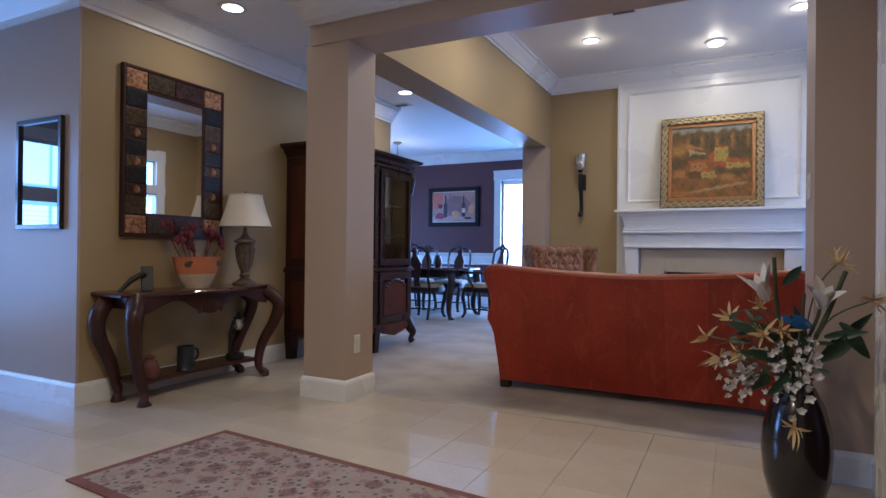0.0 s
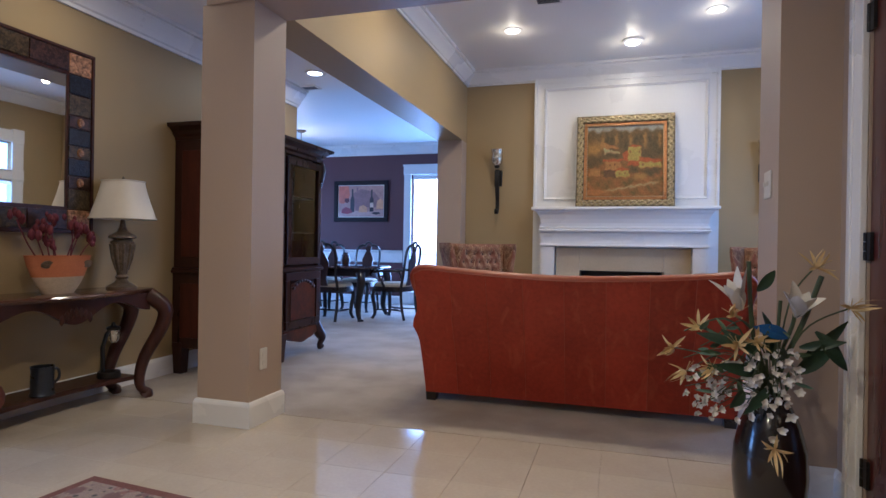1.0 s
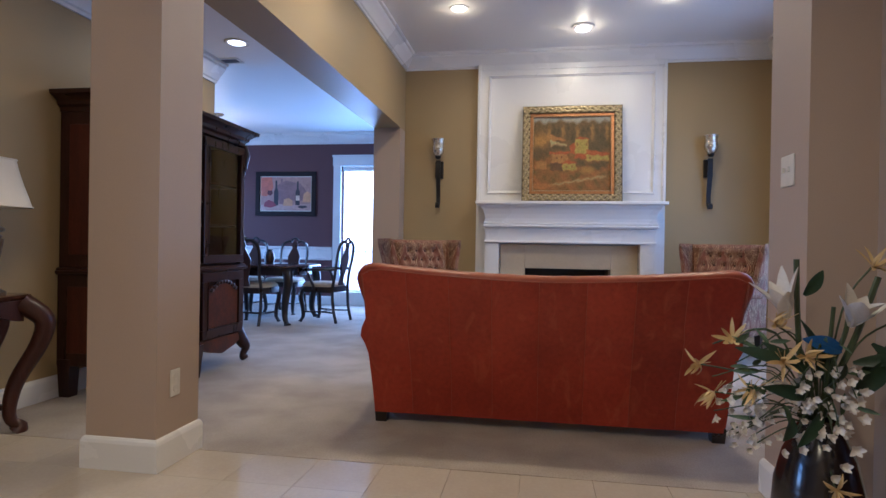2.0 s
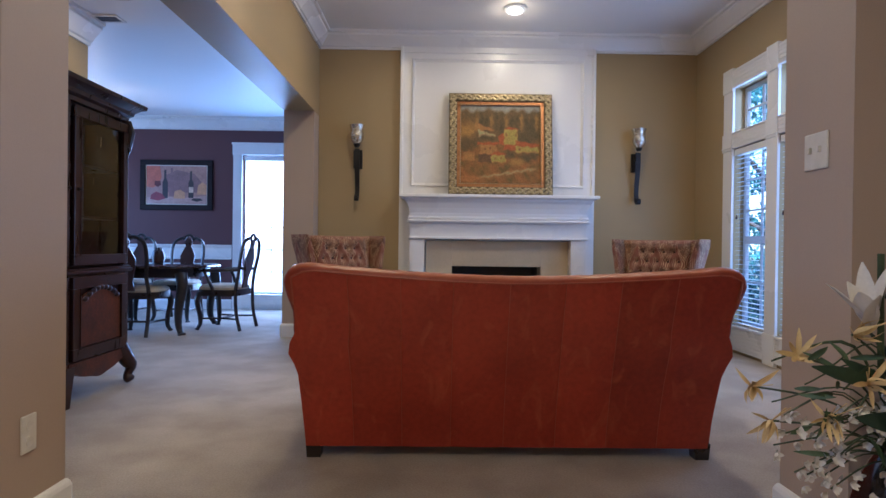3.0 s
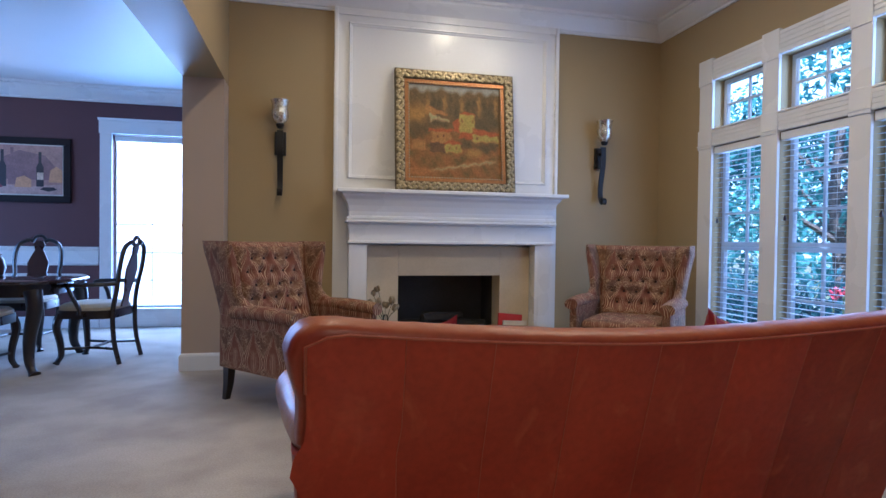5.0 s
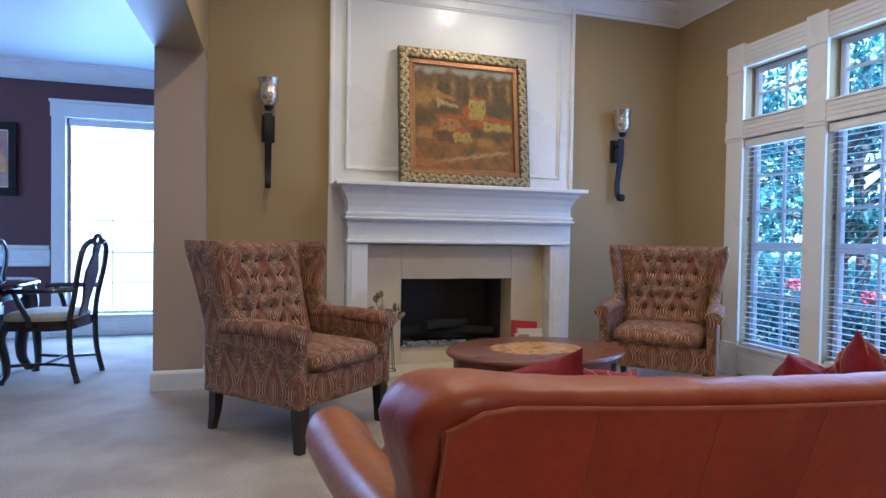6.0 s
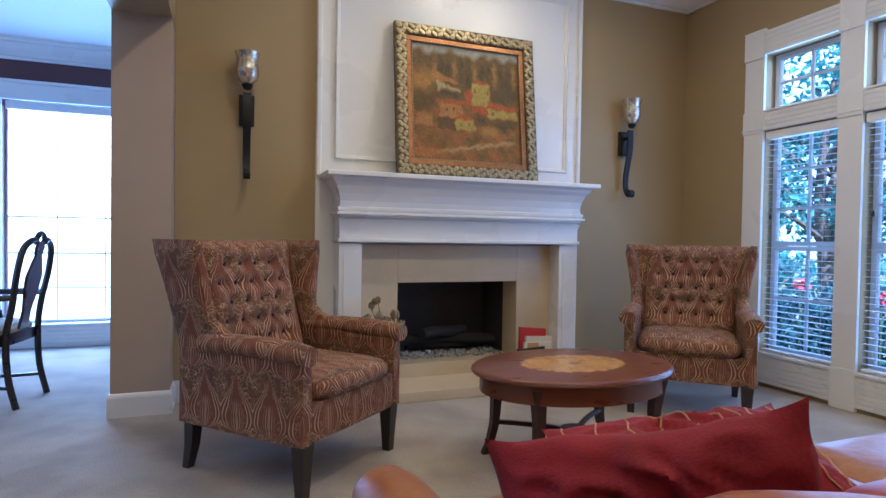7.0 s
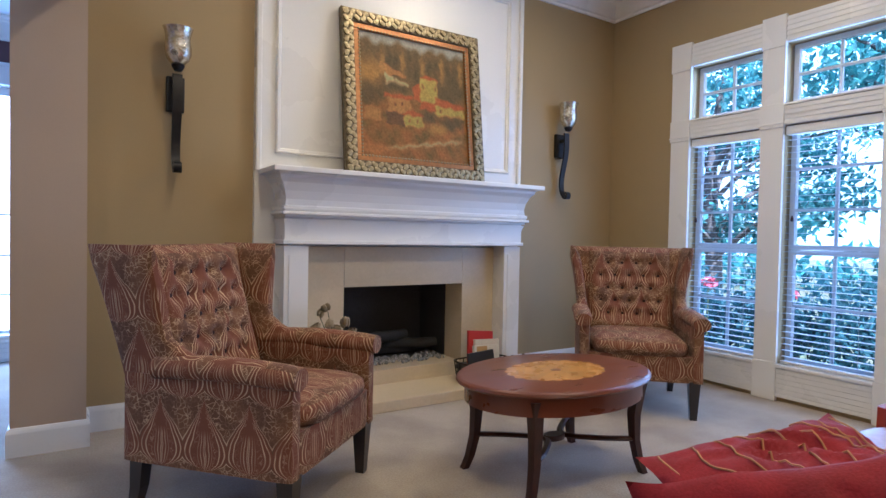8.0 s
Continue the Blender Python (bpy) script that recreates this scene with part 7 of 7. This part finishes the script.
    made("blue_feather", BLUEF, lambda bm: petal(bm, (0.045, -0.03, 0.70), (-0.9, -0.3, 0.35), 0.11, 0.026, -0.3, (0.2, -1, 0.3)), root, "bright blue feather leaf", smooth=True)


flower_vase()

# ---- outside ----
def leaf_mass(name, material, centres, count, size, seed, label, category, parent=None):
    """Many small leaves scattered in overlapping clumps."""
    rng = np.random.default_rng(seed)
    c = np.array([q[:3] for q in centres])
    r = np.array([q[3:] for q in centres])
    pick = rng.integers(0, len(c), count)
    d = rng.normal(size=(count, 3))
    d /= np.linalg.norm(d, axis=1)[:, None]
    p = c[pick] + d * r[pick] * (rng.random((count, 1)) ** 0.45)
    a = rng.normal(size=(count, 3))
    a /= np.linalg.norm(a, axis=1)[:, None]
    b = np.cross(a, rng.normal(size=(count, 3)))
    b /= np.linalg.norm(b, axis=1)[:, None]
    s = size * rng.uniform(0.6, 1.3, (count, 1))
    nrm = np.cross(a, b)
    v = np.stack([p - a * s, p + b * s * 0.45 + nrm * s * 0.12, p + a * s, p - b * s * 0.45 + nrm * s * 0.12], 1).reshape(-1, 3)
    me = bpy.data.meshes.new(name)
    me.from_pydata(v.tolist(), [], np.arange(count * 4).reshape(-1, 4).tolist())
    me.materials.append(material)
    ob = new(name, me)
    ob.parent = parent
    if label:
        tagged(ob, label, category, "", "stuff")
    return ob


def foliage(name, color, second):
    m = mat(name, color, 0.4, second=second, scale=1.2, spread=0.5, grain=0.25, grain_scale=9, rough_var=0.1)
    n, l = m.node_tree.nodes, m.node_tree.links
    b = n["Principled BSDF"]
    g = n.new("ShaderNodeNewGeometry")
    mr = n.new("ShaderNodeMapRange")
    mr.inputs["To Min"].default_value, mr.inputs["To Max"].default_value = 0.5, 1.6
    l.new(g.outputs["Random Per Island"], mr.inputs[0])
    mul = n.new("ShaderNodeVectorMath")
    mul.operation = "SCALE"
    l.new(b.inputs["Base Color"].links[0].from_socket, mul.inputs[0]), l.new(mr.outputs[0], mul.inputs["Scale"])
    l.new(mul.outputs[0], b.inputs["Base Color"])
    tr = n.new("ShaderNodeBsdfTranslucent")
    l.new(mul.outputs[0], tr.inputs["Color"])
    mix = n.new("ShaderNodeMixShader")
    mix.inputs[0].default_value = 0.62
    l.new(b.outputs[0], mix.inputs[1]), l.new(tr.outputs[0], mix.inputs[2])
    l.new(mix.outputs[0], n["Material Output"].inputs[0])
    return m


FOLIAGE = foliage("tree_foliage", (0.10, 0.27, 0.24), (0.06, 0.17, 0.17))
HEDGE = foliage("shrub_foliage", (0.07, 0.17, 0.18), (0.04, 0.1, 0.115))
BARK = mat("tree_bark", (0.10, 0.085, 0.07), 0.9, second=(0.05, 0.042, 0.035), scale=8, stretch=(1, 1, 0.3), grain=0.3, grain_scale=40, bump=0.8)
LAWN = mat("lawn", (0.075, 0.105, 0.04), 0.9, second=(0.12, 0.10, 0.06), scale=0.8, grain=0.35, grain_scale=25, bump=0.6)
setting(block("ground", LAWN, (-60, -60, -0.7, 90, 90, -0.3)), "lawn and mulch outside the windows", "ground")

rng = random.Random(4)
shrubs = []
for k in range(26):
    y = 2.5 + k * 0.32
    shrubs.append((3.3 + rng.uniform(-0.25, 0.3), y, rng.uniform(0.15, 0.5), 0.42, 0.36, 0.5))
leaf_mass("hedge", HEDGE, shrubs, 15000, 0.05, 1, "dense dark green shrubs under the windows", "shrubs")


def tree(x, y, h, seed, spread):
    q = random.Random(seed)
    root = empty("tree", pose(x, y, -0.3), "leafy green garden tree behind the shrubs", "tree", "garden trees")
    made("trunk", BARK, lambda bm: tube(bm, smooth_path([(0, 0, 0), (0.05, 0.03, h * 0.25), (-0.04, 0.08, h * 0.5), (0.06, 0.0, h * 0.85)], 5), [0.13 - 0.006 * k for k in range(16)], 9), root, smooth=True)
    clumps = []
    for k in range(9):
        a = k * 2.4 + q.uniform(-0.3, 0.3)
        z0 = h * q.uniform(0.22, 0.6)
        reach = spread * q.uniform(0.6, 1.0)
        tip = (reach * math.cos(a), reach * math.sin(a), z0 + h * q.uniform(0.08, 0.32))
        made("limb", BARK, lambda bm: tube(bm, smooth_path([(0, 0.03, z0), (tip[0] * 0.5, tip[1] * 0.5, z0 + (tip[2] - z0) * 0.7), tip], 4), [0.05 - 0.0045 * k2 for k2 in range(9)], 7), root, smooth=True)
        for f in (0.55, 0.8, 1.0, 1.12):
            clumps.append((tip[0] * f + q.uniform(-0.25, 0.25), tip[1] * f + q.uniform(-0.25, 0.25), z0 + (tip[2] - z0) * f + q.uniform(-0.2, 0.25), q.uniform(0.35, 0.6), q.uniform(0.35, 0.6), q.uniform(0.25, 0.42)))
    for k in range(6):
        clumps.append((q.uniform(-0.7, 0.7), q.uniform(-0.7, 0.7), h * q.uniform(0.75, 1.0), 0.6, 0.6, 0.45))
    leaf_mass("crown", FOLIAGE, clumps, 4600, 0.07, seed, "", "", root)


for k, (x, y, h, sp) in enumerate(((5.6, 8.6, 4.2, 1.7), (6.4, 6.1, 4.8, 1.7), (5.4, 11.5, 4.6, 1.8), (7.6, 9.8, 5.2, 2.0), (8.2, 4.0, 5.0, 2.0), (9.0, 13.5, 5.6, 2.2))):
    tree(x, y, h, 20 + k, sp)

far = [(rng.uniform(15, 19), -6 + k * 0.9, rng.uniform(-0.2, 2.2), 1.5, 1.3, 1.0) for k in range(46)]
leaf_mass("far_woods", FOLIAGE, far, 5200, 0.22, 9, "distant green trees with gaps of sky", "trees")

# red flowering plant among the shrubs, bright haze of sky outside the dining window
def red_plant():
    root = empty("red_flowers", pose(3.02, 6.25, -0.3), "red flowers among the shrubs", "flowers")
    leaf_mass("petals", RED, [(0, 0, 0.95, 0.1, 0.1, 0.06), (0.02, 0.75, 1.0, 0.06, 0.1, 0.05)], 120, 0.026, 3, "", "", root)
    made("stems", STEM, lambda bm: [tube(bm, [(0, y, 0.0), (0, y, 0.95)], 0.008, 5) for y in (-0.05, 0.05, 0.75)], root)


RED = mat("red_petal", (0.42, 0.05, 0.08), 0.5, scale=10)
red_plant()
setting(block("backdrop_sky", glow("bright_sky", (0.82, 0.92, 1.0), 0.62), (-9.0, 11.4, -0.3, 1.0, 11.45, 6.0)), "bright hazy sky beyond the dining window", "sky")
setting(block("backdrop_sky_east", glow("hazy_sky", (0.36, 0.74, 1.0), 0.36), (48.0, -40, -0.3, 48.1, 80, 30.0)), "bright hazy sky beyond the garden trees", "sky")

# ---- floor tiles of the foyer ----
STEP = 0.3055
def tile_mesh(w, d):
    bm = bmesh.new()
    g, z = 0.0007, 0.0
    lo = [(g, g, -0.008), (w - g, g, -0.008), (w - g, d - g, -0.008), (g, d - g, -0.008)]
    e = 0.0005
    hi = [(g + e, g + e, z), (w - g - e, g + e, z), (w - g - e, d - g - e, z), (g + e, d - g - e, z)]
    mid = [(x, y, z - 0.0012) for x, y, _ in lo]
    rings(bm, [lo, mid, hi])
    return finish(bm, "tile", TILE)


whole = tile_mesh(STEP, STEP)
X0, Y0 = 0.505 - 18 * STEP, 3.016 - 10 * STEP
for i in range(18):
    for j in range(10):
        x, y = X0 + i * STEP, Y0 + j * STEP
        o = new("tile", whole)
        o.parent = floor
        o.matrix_basis = pose(x, y, 0)
def rest(bm):
    for i in range(24):
        for j in range(19):
            x, y = X0 + (i - 6) * STEP, Y0 + (j - 9) * STEP
            if (i < 6 or j < 9) and x > -6.9:
                box(bm, x + 0.0016, y + 0.0016, -0.008, x + STEP - 0.0016, y + STEP - 0.0016, 0.0)
tagged(made("tiles", TILE, rest, floor), kind="stuff")
